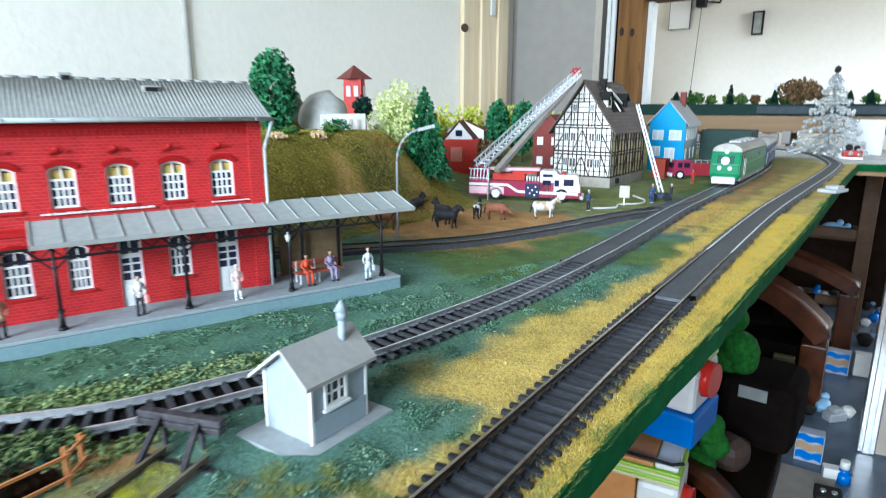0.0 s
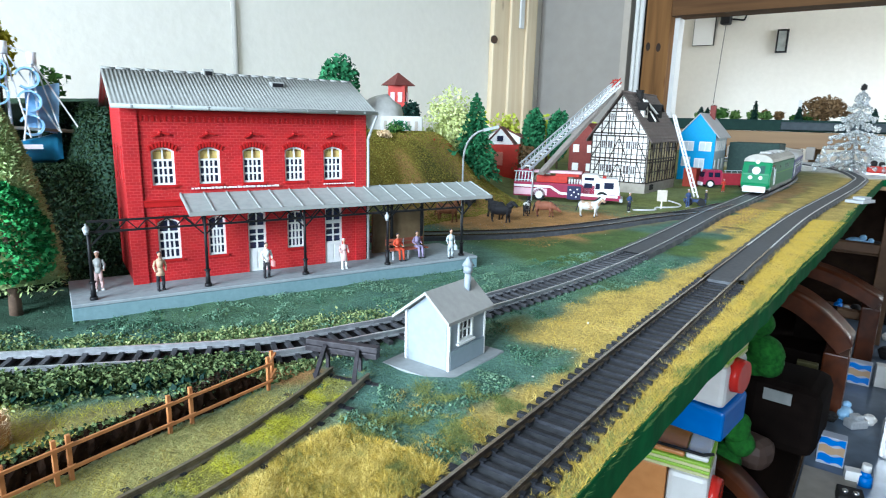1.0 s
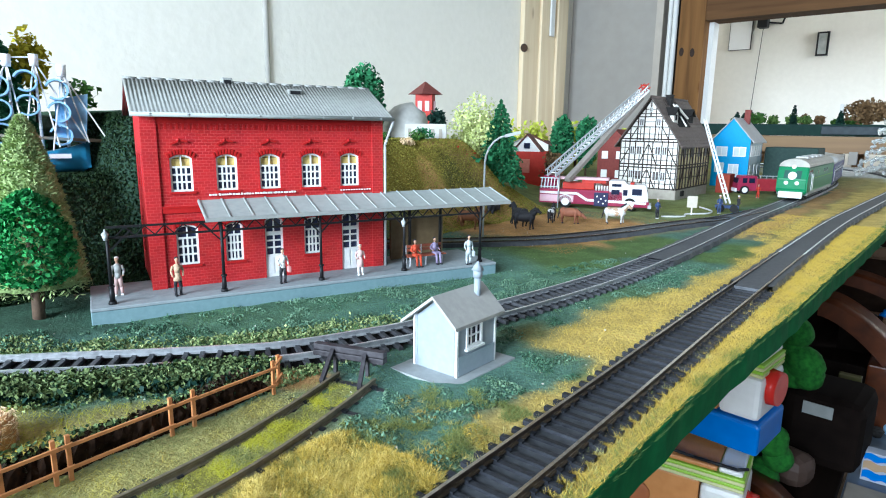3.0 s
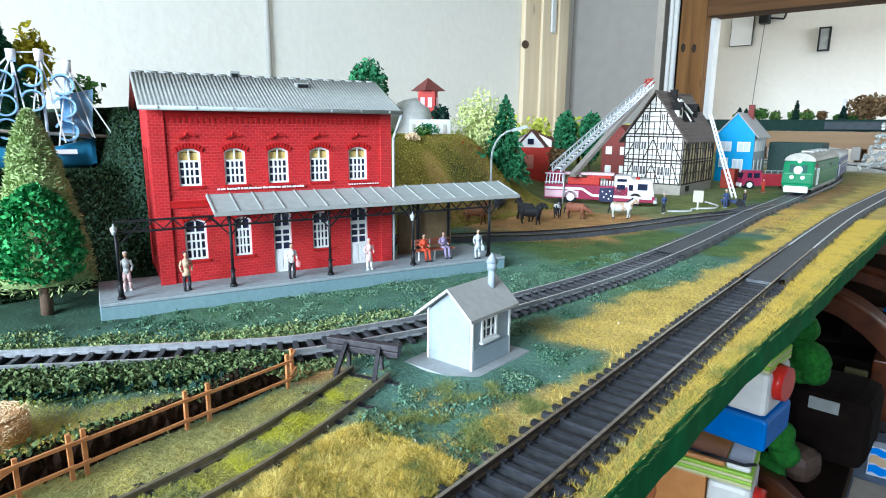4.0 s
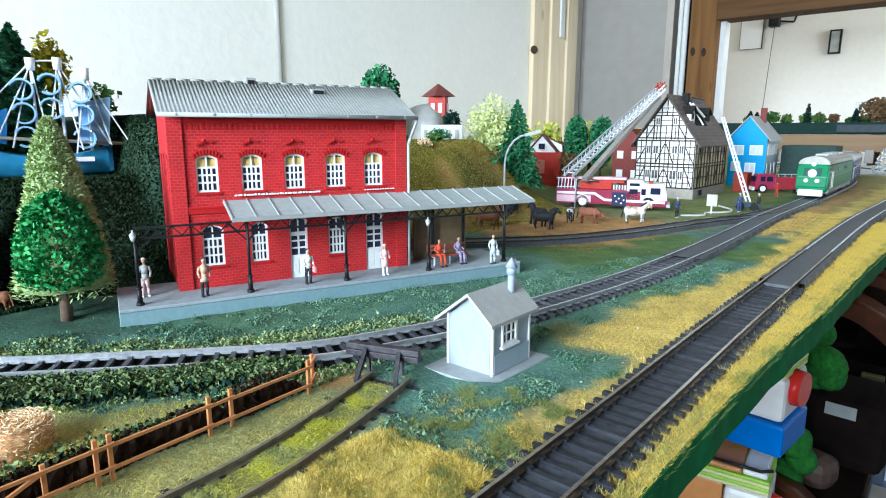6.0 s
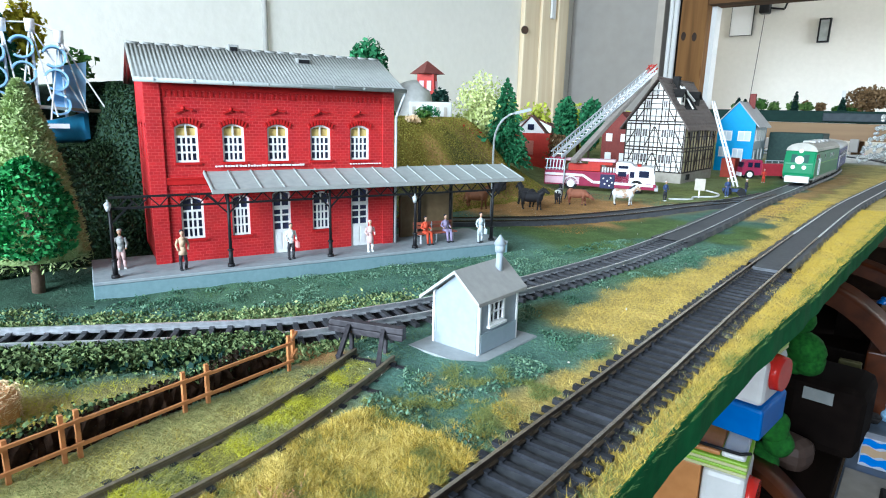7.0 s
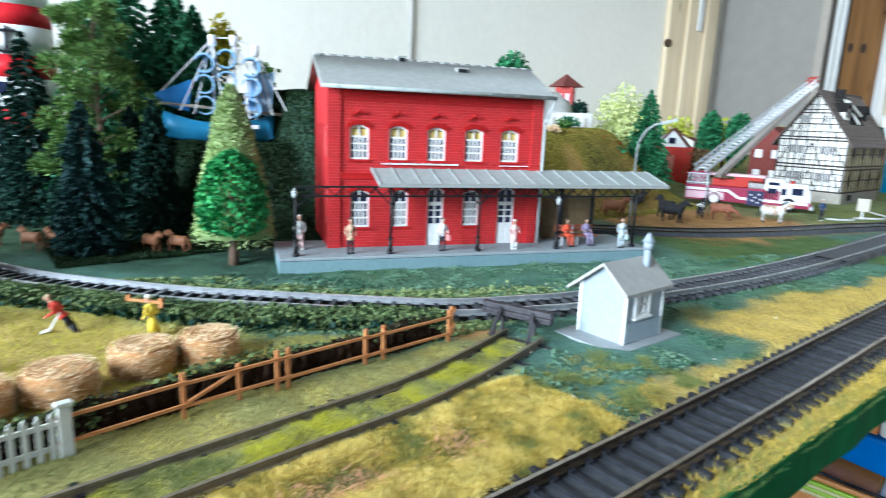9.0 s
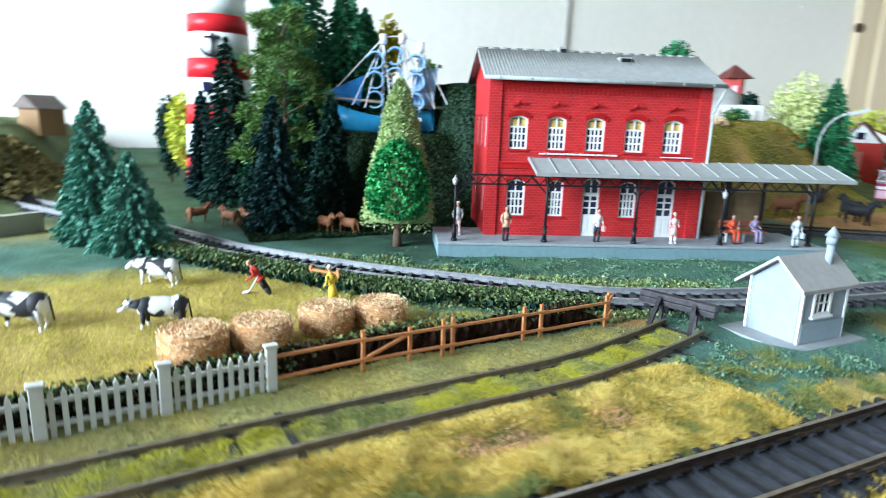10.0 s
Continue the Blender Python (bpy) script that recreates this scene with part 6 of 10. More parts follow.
bar(b, (0.034, 0.003, 0.031), (0.09, 0.003, 0.031), 0.001, 0.001)
part("roof_rail", b, SILVER, rt)
for x in (0.012, 0.076):
    for y in (0.002, 0.024):
        wheel(rt, x, y, 0.0072)

# white ladder leaning beside the blue house, held by figures
lad = thing("leaning_ladder", "long white ladder leaning beside the house", "ladder", pose(0, 0, 0))
p0, p1 = Vector((-0.209, 0.768, 0.012)), Vector((-0.268, 0.835, 0.119))
for s in (-1, 1):
    b = bmesh.new()
    bar(b, p0 + Vector((0.0024 * s, 0.001, 0)), p1 + Vector((0.0016 * s, 0.001, 0)), 0.0015, 0.0018)
    part("side_rail", b, VWHITE, lad)
for k in range(1, 18):
    b = bmesh.new()
    q = p0.lerp(p1, k / 18)
    bar(b, q - Vector((0.0024, 0, 0)), q + Vector((0.0024, 0, 0)), 0.0009, 0.0012)
    part("rung", b, VWHITE, lad)
tr = thing("ladder_trolley", "small dark wheeled ladder trolley", "trolley", pose(-0.213, 0.772, 0, 0, 0, 20))
b = bmesh.new()
box(b, -0.012, 0.016, -0.005, 0.005, 0.005, 0.009, 0, 0.0006)
bar(b, (-0.004, 0, 0.008), (-0.006, 0, 0.016), 0.004, 0.004)
part("frame", b, CLOTH["blue"], tr)
for x in (-0.006, 0.01):
    for y in (-0.005, 0.005):
        b = bmesh.new()
        rod(b, (x, y - 0.001, 0.005), (x, y + 0.001, 0.005), 0.005, n=14)
        part("wheel", b, TYRE, tr)
sg = thing("tin_sign", "small pale blank sign on a post", "sign", pose(-0.236, 0.711, 0, 0, 0, 15))
b = bmesh.new()
bar(b, (0, 0, -0.002), (0, 0, 0.012), 0.0016, 0.0016)
part("post", b, VWHITE, sg)
b = bmesh.new()
box(b, -0.006, 0.006, -0.0012, 0, 0.009, 0.0235, 0, 0.0004)
part("panel", b, mat("pale_beige", (0.55, 0.5, 0.42), (0.45, 0.4, 0.33), 200), sg)
hose = bmesh.new()
pts = curve_line([(-0.255, 0.66), (-0.235, 0.68), (-0.24, 0.705), (-0.222, 0.73), (-0.226, 0.76), (-0.25, 0.79)], 0.005)
for q0, q1 in zip(pts, pts[1:]):
    rod(hose, (*q0, 0.0012), (*q1, 0.0012), 0.0011, n=6, caps=False)
solo("fire_hose", hose, CLOTH["white"], "thin pale fire hose lying on the ground", "hose")

g = "fire brigade figures"
figurine(-0.2555, 0.647, 0.0, "blue", "dark", "white", "miniature fireman in dark blue with a white helmet", 0.0245, turn=60, group=g)
figurine(-0.2135, 0.748, 0.0, "blue", "blue", "white", "miniature fireman in blue holding the ladder", 0.0245, turn=40, group=g)
figurine(-0.198, 0.775, 0.0, "dark", "dark", "white", "miniature fireman in black with a white helmet", 0.023, turn=120, group=g)
figurine(-0.222, 0.99, 0.0, "red", "red", "pink", "miniature figure in red beside the old engine", 0.022, turn=0, group=g)
figurine(-0.209, 1.10, 0.0, "blue", "blue", "white", "miniature fireman in blue behind the old engine", 0.023, turn=0, group=g)
figurine(-0.2025, 1.135, 0.0, "blue", "dark", "white", "miniature fireman in blue standing by the track", 0.023, turn=0, group=g)
figurine(-0.43, 0.775, 0.004, "white", "dark", "white", "miniature figure in white behind the engine", 0.03, turn=0, group=g)
b = bmesh.new()
ball(b, (0, 0, 0.012), 0.011, (1.3, 1, 1.0), 0, 2)
rod(b, (0, 0, -0.002), (0, 0, 0.006), 0.012, 0.01, 12)
solo("stone_fountain", b, STONE, "pale stone fountain behind the fire engine", "fountain", pose(-0.41, 0.80, 0.002))
b = bmesh.new()
ball(b, (0, 0, 0.012), 0.012, (1.0, 0.6, 1.0), 0, 2)
solo("grey_boulder", b, STONE, "grey rounded boulder behind the fire engine", "boulder", pose(-0.455, 0.80, 0.002))

# ---------------------------------------------------------------- plain toy animals, one mesh each
def toy_beast(name, x, y, z, turn, body, spots, label, k=1.0, low=False, group="toy animals", cat="toy animal", seed=0.0, amount=0.0):
    """A plain toy beast, one mesh: boxy body with chest and rump, jointed legs, neck, head, ears and tail; patches laid over the skin."""
    bm = bmesh.new()
    cow = "cow" in name
    leg = 0.0074 if not cow else 0.0066
    ball(bm, (0, 0, leg + 0.003), 1.0, (0.0083, 0.0036, 0.0042), 0, 3)
    for v in bm.verts:
        d = v.co - Vector((0, 0, leg + 0.003))
        u = d.x / 0.0083
        v.co.y *= 1.0 + 0.12 * abs(u)
        v.co.z = leg + 0.003 + d.z * (1.0 + 0.16 * u * u) + 0.0005 * u
        v.co.x = 0.0083 * math.copysign(abs(u) ** 0.85, u)
    ball(bm, (-0.0058, 0, leg + 0.0034), 0.0038, (1, 0.98, 1.08), 0, 3)
    ball(bm, (0.0058, 0, leg + 0.0032), 0.0037, (1, 0.9, 1.1), 0, 3)
    for i, (lx, ly) in enumerate(((-0.0066, -0.002), (-0.0062, 0.002), (0.0062, -0.0019), (0.0068, 0.0019))):
        step = (0.0007, -0.0008, -0.0006, 0.0009)[i]
        knee = (lx + step * 0.4 - (0.0006 if lx < 0 else 0), ly, leg * 0.5)
        rod(bm, (lx, ly, leg + 0.0022), knee, 0.0016 if lx < 0 else 0.0013, 0.0007, 8, 0)
        rod(bm, knee, (lx + step, ly, 0.0008), 0.0007, 0.00055, 8, 0)
        rod(bm, (lx + step, ly, 0.0), (lx + step + 0.0002, ly, 0.0011), 0.0009, 0.0006, 8, 2)
    hz = leg + (0.0008 if low else 0.0042 if cow else 0.0088)
    hx = 0.0118 if low or cow else 0.0104
    rod(bm, (0.0062, 0, leg + 0.0042), (hx, 0, hz), 0.0029, 0.0016, 10, 0)
    ball(bm, (hx + 0.0004, 0, hz + 0.0003), 0.0018, (1.1, 0.85, 1.0), 0, 2)
    rod(bm, (hx + 0.0004, 0, hz + 0.0002), (hx + 0.004, 0, hz - 0.0022), 0.0016, 0.001, 10, 0)
    for s in (-1, 1):
        rod(bm, (hx - 0.0002, s * 0.0011, hz + 0.0012), (hx - 0.0004, s * 0.0024, hz + 0.0018), 0.0006, 0.0002, 6, 0)
        if cow:
            rod(bm, (hx + 0.0002, s * 0.0006, hz + 0.0016), (hx + 0.0006, s * 0.0013, hz + 0.0034), 0.0003, 0.0001, 5, 2)
    if not cow:
        bar(bm, (0.005, 0, leg + 0.0074), (hx - 0.0006, 0, hz + 0.0022), 0.0008, 0.0018, 2)
        rod(bm, (-0.009, 0, leg + 0.0056), (-0.0112, 0, leg - 0.003), 0.0009, 0.0005, 6, 2)
    else:
        rod(bm, (-0.0092, 0, leg + 0.006), (-0.0104, 0, leg - 0.002), 0.0004, 0.0003, 6, 2)
        ball(bm, (-0.0035, 0, leg - 0.001), 0.0016, (1, 0.9, 0.7), 0, 2)
    if spots is not None:
        for f in bm.faces:
            c = f.calc_center_median()
            if f.material_index == 0 and c.z > leg * 0.75 and noise.noise(Vector((c.x * 210 + seed, c.y * 90, c.z * 190))) > amount:
                f.material_index = 1
    bmesh.ops.scale(bm, vec=(k, k, k), verts=bm.verts[:])
    return solo(name, bm, (CLOTH[body], CLOTH[spots or body], CLOTH["dark"] if body != "brown" else CLOTH["brown"]), label, cat, pose(x, y, z, 0, 0, turn), group)


HB = dict(group="toy horses", cat="toy horse")
toy_beast("toy_horse", -0.329, 0.468, 0, 20, "dark", None, "small black toy horse standing in the paddock", 1.25, **HB)
toy_beast("toy_horse", -0.346, 0.487, 0, 160, "dark", None, "small dark toy horse behind another", 1.3, **HB)
toy_beast("toy_horse", -0.333, 0.533, 0, 110, "dark", "white", "dark toy horse with a pale back", 1.1, **HB, seed=1.0, amount=0.25)
toy_beast("toy_horse", -0.313, 0.537, 0, 10, "chestnut", None, "chestnut toy horse with lowered head", 1.2, True, **HB)
toy_beast("toy_horse", -0.276, 0.573, 0, 20, "white", "tan", "white toy horse with tan patches", 1.25, **HB, seed=3.0, amount=0.1)
toy_beast("toy_horse", -0.372, 0.432, 0, 10, "brown", None, "dark brown toy horse beside the platform end", 1.3, **HB)
toy_beast("toy_horse", -0.395, 0.508, 0, 100, "dark", None, "dark toy horse at the hill foot", 1.3, **HB)
CB = dict(group="toy cows", cat="toy cow")
toy_beast("toy_cow", -0.3095, -0.103, -0.0015, 238, "white", "dark", "white toy cow with a few black patches on the pasture", 1.06, False, **CB, seed=2.3, amount=0.3)
toy_beast("toy_cow", -0.2485, -0.1025, -0.0015, 260, "white", "dark", "black and white toy cow with its head held low", 0.99, False, **CB, seed=7.1, amount=0.02)
toy_beast("toy_cow", -0.2625, -0.1505, -0.0015, 246, "white", "dark", "black and white toy cow near the fence", 1.16, **CB, seed=4.4, amount=0.08)
DB = dict(group="toy deer", cat="toy deer")
for x, y, t in ((-0.406, 0.018, 215), (-0.415, 0.004, 20), (-0.452, -0.056, 215), (-0.448, -0.044, 205), (-0.476, -0.076, 100)):
    toy_beast("toy_deer", x, y, float(ground_z(np.array([x]), np.array([y]))[0]), t, "brown", None, "small reddish-brown toy deer under the spruces", 0.8, **DB)
figurine(-0.2783, -0.0565, -0.001, "red", "dark", "tan", "miniature farmer in red bending forward", 0.0205, turn=325, group="farm figures", lean=36, coat=0.001, arm=0.9)
figurine(-0.2565, -0.0325, -0.0035, "yellow", "yellow", "white", "miniature farmer in yellow clothes", 0.0215, turn=300, coat=0.004, lean=10, group="farm figures")
b = bmesh.new()
bar(b, (-0.2805, -0.0622, 0.0085), (-0.2832, -0.0665, 0.0), 0.0006, 0.0006)
bar(b, (-0.2828, -0.0658, 0.0012), (-0.2842, -0.0685, 0.0002), 0.0024, 0.0008)
solo("hay_fork", b, CLOTH["white"], "tiny pale hay fork held by the farmer", "tool")
low = thing("hay_cart_fence", "low orange wooden rail piece by the hedge", "fence", pose(-0.285, -0.03, -0.003, 0, 0, 40))
for z in (0.003, 0.0065, 0.01):
    b = bmesh.new()
    bar(b, (-0.009, 0, z), (0.009, 0, z), 0.001, 0.0012)
    part("rail", b, ORANGE_WOOD, low)
for x in (-0.008, 0.008):
    b = bmesh.new()
    bar(b, (x, 0, 0), (x, 0, 0.012), 0.0014, 0.0014)
    part("post", b, ORANGE_WOOD, low)

# ---------------------------------------------------------------- hilltop bunker, tower, lamp, lighthouse, ship
PALE_GREY = mat("pale_concrete", (0.62, 0.61, 0.57), (0.46, 0.45, 0.42), 120, 0.8, bump=0.4)
WARM_ROCK = mat("warm_grey_rock", (0.42, 0.38, 0.31), (0.3, 0.27, 0.22), 90, 0.85, bump=0.6)
bk = thing("hill_shelter", "pale grey domed stone shelter on the hill", "shelter", pose(-0.548, 0.522, 0.083, 0, 0, 42))
b = bmesh.new()
ball(b, (0, 0.01, 0.012), 0.032, (1.0, 1.0, 1.2), 0, 3)
for v in b.verts:
    v.co += Vector((noise.noise(v.co * 60), noise.noise(v.co * 60 + Vector((5, 0, 0))), noise.noise(v.co * 60 + Vector((0, 7, 0))))) * 0.004
part("dome", b, PALE_GREY, bk)
b = bmesh.new()
box(b, 0.0, 0.052, -0.044, -0.02, -0.01, 0.024, 0, 0.0015)
part("front_block", b, PALE_GREY, bk)
b = bmesh.new()
for k in range(5):
    box(b, 0.004 + k * 0.0095, 0.008 + k * 0.0095, -0.0448, -0.0438, 0.002, 0.018)
part("vent_slots", b, STONE, bk)
b = bmesh.new()
ball(b, (0, 0, 0), 0.03, (0.9, 0.9, 1.35), 0, 3)
for v in b.verts:
    v.co += v.co.normalized() * noise.noise(v.co * 45) * 0.008
solo("hill_rock", b, WARM_ROCK, "brownish grey rounded rock on the hill", "rock", pose(-0.6, 0.51, 0.1))
tw = thing("red_lookout_tower", "small red lookout tower with a brown pyramid roof", "tower", pose(-0.8, 0.848, 0.018, 0, 0, 30) @ Matrix.Diagonal((1.19, 1.19, 1.16, 1)))
b = bmesh.new()
prism(b, [(-0.016, 0), (0.016, 0), (0.0135, 0.127), (-0.0135, 0.127)], -0.014, 0.014)
part("shaft", b, RED_WALL, tw)
b = bmesh.new()
rod(b, (0, 0, 0.127), (0, 0, 0.148), 0.029, 0.001, 4)
part("roof", b, DARK_RED_ROOF, tw)
for x in (-0.006, 0.006):
    b = bmesh.new()
    box(b, x - 0.0035, x + 0.0035, -0.0156, -0.0142, 0.1, 0.116)
    part("window", b, PINK, tw)
b = bmesh.new()
box(b, 0.0145, 0.0162, -0.006, 0.006, 0.1, 0.116)
part("window", b, PINK, tw)
lp = thing("street_lamp", "pale curved model street lamp behind the platform", "street lamp", pose(-0.322, 0.386, 0))
b = bmesh.new()
arc = [(0, 0, 0.0), (0, 0, 0.07)] + [(0.0155 * (1 - math.cos(a)), 0.0125 * (1 - math.cos(a)), 0.07 + 0.026 * math.sin(a)) for a in (0.3, 0.6, 0.9, 1.2, 1.45)]
for q0, q1 in zip(arc, arc[1:]):
    rod(b, q0, q1, 0.0009, n=8)
part("pole", b, LAMP_GLASS, lp)
b = bmesh.new()
e = Vector(arc[-1])
bar(b, e, e + Vector((0.011, 0.0085, 0.0035)), 0.004, 0.0026)
part("lamp_head", b, LAMP_GLASS, lp)

LH_RED = mat("lighthouse_red", (0.6, 0.02, 0.03), (0.52, 0.015, 0.022), 100, 0.35)
LH_WHITE = mat("lighthouse_white", (0.85, 0.85, 0.84), (0.78, 0.78, 0.77), 100, 0.35)
lh = thing("lighthouse", "red and white banded toy lighthouse with a black anchor", "lighthouse", pose(-0.69, -0.036, 0.0))
bands = [(-0.006, 0.0, "w"), (0.0, 0.012, "w"), (0.012, 0.036, "r"), (0.036, 0.066, "w"), (0.066, 0.086, "r"), (0.086, 0.112, "w"), (0.112, 0.131, "r"), (0.131, 0.156, "w"), (0.156, 0.173, "r"), (0.173, 0.192, "w")]
for z0, z1, k in bands:
    b = bmesh.new()
    r0, r1 = (0.0375 - 0.05 * z for z in (max(z0, 0), z1))
    rod(b, (0, 0, z0), (0, 0, z1), r0 + (0.006 if z0 < 0 else 0), r1, 40)
    part("band", b, LH_RED if k == "r" else LH_WHITE, lh)
b = bmesh.new()
rod(b, (0, 0, 0.192), (0, 0, 0.198), 0.029, 0.036, 32)
rod(b, (0, 0, 0.198), (0, 0, 0.2), 0.036, 0.036, 32)
part("gallery", b, mat("dark_grey_gallery", (0.12, 0.12, 0.13), (0.08, 0.08, 0.09), 150, 0.5), lh)
b = bmesh.new()
rod(b, (0, 0, 0.2), (0, 0, 0.235), 0.02, 0.02, 24)
part("lantern_room", b, GLASS_DK, lh)
b = bmesh.new()
rod(b, (0, 0, 0.235), (0, 0, 0.255), 0.023, 0.002, 24)
part("cap", b, LH_RED, lh)
b = bmesh.new()
A = 0.0325
for k in range(9):
    a0, a1 = (math.radians(200 + 140 * q / 9) for q in (k, k + 1))
    bar(b, (A + 0.0005, 0.009 * math.cos(a0), 0.146 + 0.009 * math.sin(a0)), (A + 0.0005, 0.009 * math.cos(a1), 0.146 + 0.009 * math.sin(a1)), 0.0016, 0.0018)
bar(b, (A + 0.0005, 0, 0.137), (A - 0.0012, 0, 0.154), 0.0016, 0.002)
bar(b, (A - 0.0004, -0.006, 0.151), (A - 0.0004, 0.006, 0.151), 0.0016, 0.0018)
an = part("anchor", b, IRON, lh, "black anchor emblem")
an.matrix_local = pose(-0.009, 0, -0.043, 0, 0, -12) @ Matrix.Diagonal((1.28, 1.28, 1.28, 1))
for z in (0.052, 0.098):
    b = bmesh.new()
    box(b, 0.034, 0.037, -0.004, 0.004, z, z + 0.010)
    w = part("window", b, GLASS_DK, lh)
    w.matrix_local = pose(0.0 if z < 0.07 else -0.0025, 0, 0, 0, 0, -25)

SHIP_BLUE = mat("ship_blue", (0.05, 0.27, 0.45), (0.03, 0.19, 0.36), 200, 0.35)
SAIL = mat("pale_blue_sail", (0.36, 0.58, 0.8), (0.26, 0.47, 0.7), 200, 0.35)
SAIL_D = mat("blue_sail", (0.05, 0.22, 0.5), (0.03, 0.16, 0.42), 200, 0.35)
ship = thing("toy_sailing_ship", "blue toy sailing ship with curled pale sails", "toy ship", pose(-0.4865, 0.087, 0.0635, 0, 0, 72))
b = bmesh.new()
rings = []
for k in range(13):
    u = k / 12
    x = -0.052 + 0.08 * u
    w = 0.013 * (1 - abs(2 * u - 0.92) ** 2.6) + 0.0006
    top = 0.018 + 0.008 * (2 * u - 1) ** 2
    rings.append([b.verts.new(p) for p in ((x, -w, top), (x, -w * 0.8, 0.007), (x, 0, 0.001 + 0.006 * (2 * u - 1) ** 4), (x, w * 0.8, 0.007), (x, w, top))])
for r0, r1 in zip(rings, rings[1:]):
    for k in range(4):
        b.faces.new((r0[k], r0[k + 1], r1[k + 1], r1[k])).smooth = True
    b.faces.new((r0[4], r0[0], r1[0], r1[4]))
b.faces.new(rings[0]), b.faces.new(rings[-1][::-1])
bmesh.ops.recalc_face_normals(b, faces=b.faces[:])
part("hull", b, SHIP_BLUE, ship)
b = bmesh.new()
box(b, 0.003, 0.016, -0.0138, -0.0118, 0.0145, 0.0175)
part("name_plate", b, VWHITE, ship, "blank white name plate")
b = bmesh.new()
rod(b, (-0.064, 0, 0.032), (0.036, 0, 0.026), 0.0012, n=8)
part("bowsprit", b, mat("pale_ship_wood", (0.5, 0.42, 0.32), (0.4, 0.33, 0.25), 200), ship)
for x, h in ((-0.0155, 0.078), (0.0, 0.079), (0.0155, 0.073)):
    b = bmesh.new()
    rod(b, (x, 0, 0.016), (x, 0, h), 0.0011, 0.0008, 8)
    rod(b, (x, 0, h - 0.003), (x, 0, h + 0.005), 0.0026, 0.003, 10)
    mast = part("mast", b, VWHITE, ship)
    b = bmesh.new()
    for z in (0.035, 0.052, 0.066):
        if z < h - 0.003:
            rod(b, (x, -0.01, z), (x, 0.01, z), 0.0007, n=6)
    part("yard", b, VWHITE, mast)
for x, zz in ((-0.022, (0.031, 0.0465, 0.062)), (-0.006, (0.05, 0.066)), (0.0115, (0.03, 0.046, 0.061))):
    for z in zz:
        b = bmesh.new()
        n = 14
        prev = None
        for k in range(n + 1):
            a = math.radians(-130 + 290 * k / n)
            r = 0.0072
            ring = [b.verts.new((x + r * math.cos(a), y, z + r * math.sin(a))) for y in (-0.0085, 0.0085)] + [b.verts.new((x + (r - 0.0012) * math.cos(a), y, z + (r - 0.0012) * math.sin(a))) for y in (0.0085, -0.0085)]
            if prev:
                for q in range(4):
                    b.faces.new((prev[q], prev[(q + 1) % 4], ring[(q + 1) % 4], ring[q])).smooth = q in (0, 2)
            prev = ring
        bmesh.ops.recalc_face_normals(b, faces=b.faces[:])
        part("sail", b, SAIL, ship, "curled pale blue sail")
for pts, m in (([(0.0085, 0.028), (0.0265, 0.024), (0.03, 0.059), (0.0095, 0.054)], SAIL), ([(-0.066, 0.034), (-0.034, 0.026), (-0.031, 0.05)], SAIL_D)):
    b = bmesh.new()
    prism(b, pts, -0.0006, 0.0006)
    part("flat_sail", b, m, ship)
b = bmesh.new()
for p0, p1 in (((-0.06, 0, 0.032), (-0.0155, 0, 0.08)), ((-0.0155, 0, 0.081), (0.0, 0, 0.082)), ((0.0, 0, 0.082), (0.0155, 0, 0.077)), ((0.0, 0, 0.08), (0.027, -0.003, 0.026)), ((0.0155, 0, 0.075), (0.028, -0.004, 0.025)), ((-0.0155, 0, 0.078), (-0.008, -0.013, 0.02)), ((-0.0155, 0, 0.078), (-0.04, -0.008, 0.026)), ((0.0155, 0, 0.074), (0.006, -0.013, 0.02)), ((0.0, 0, 0.08), (-0.01, -0.012, 0.022)), ((0.0, 0, 0.08), (0.01, -0.012, 0.022)), ((0.017, 0, 0.07), (0.04, -0.004, 0.026)), ((-0.018, 0, 0.072), (-0.03, -0.01, 0.024))):
    b = bmesh.new()
    rod(b, p0, p1, 0.00055, n=5)
    part("rope", b, VWHITE, ship)
b = bmesh.new()
bar(b, (0.018, -0.006, 0.0), (0.03, -0.006, -0.002), 0.004, 0.005)
part("stand_foot", b, SAIL, ship)

# ---------------------------------------------------------------- train on the station line
TR_GREEN = mat("train_green", (0.012, 0.2, 0.075), (0.01, 0.155, 0.06), 120, 0.35, bump=0.03)
TR_DKGREEN = mat("train_dark_green", (0.01, 0.12, 0.05), (0.008, 0.09, 0.04), 120, 0.35, bump=0.03)
TR_BLUE = mat("train_blue", (0.012, 0.018, 0.18), (0.01, 0.014, 0.14), 120, 0.3, bump=0.03)
TR_ROOF = mat("train_roof_brown_grey", (0.45, 0.43, 0.38), (0.33, 0.31, 0.27), 120, 0.4, bump=0.05)
TR_ROOF_G = mat("train_roof_grey", (0.5, 0.5, 0.49), (0.42, 0.42, 0.41), 120, 0.4, bump=0.05)
TR_BLACK = mat("train_underframe", (0.025, 0.025, 0.025), (0.012, 0.012, 0.012), 300, 0.6)
TR_WHITE = mat("train_white", (0.75, 0.77, 0.75), (0.65, 0.67, 0.65), 150, 0.4)
TR_GREY = mat("train_skirt_grey", (0.3, 0.32, 0.31), (0.22, 0.24, 0.23), 150, 0.5)


def on_line(line, s):
    d = np.r_[0, np.cumsum(np.hypot(*np.diff(line, axis=0).T))]
    return np.array((np.interp(s, d, line[:, 0]), np.interp(s, d, line[:, 1])))


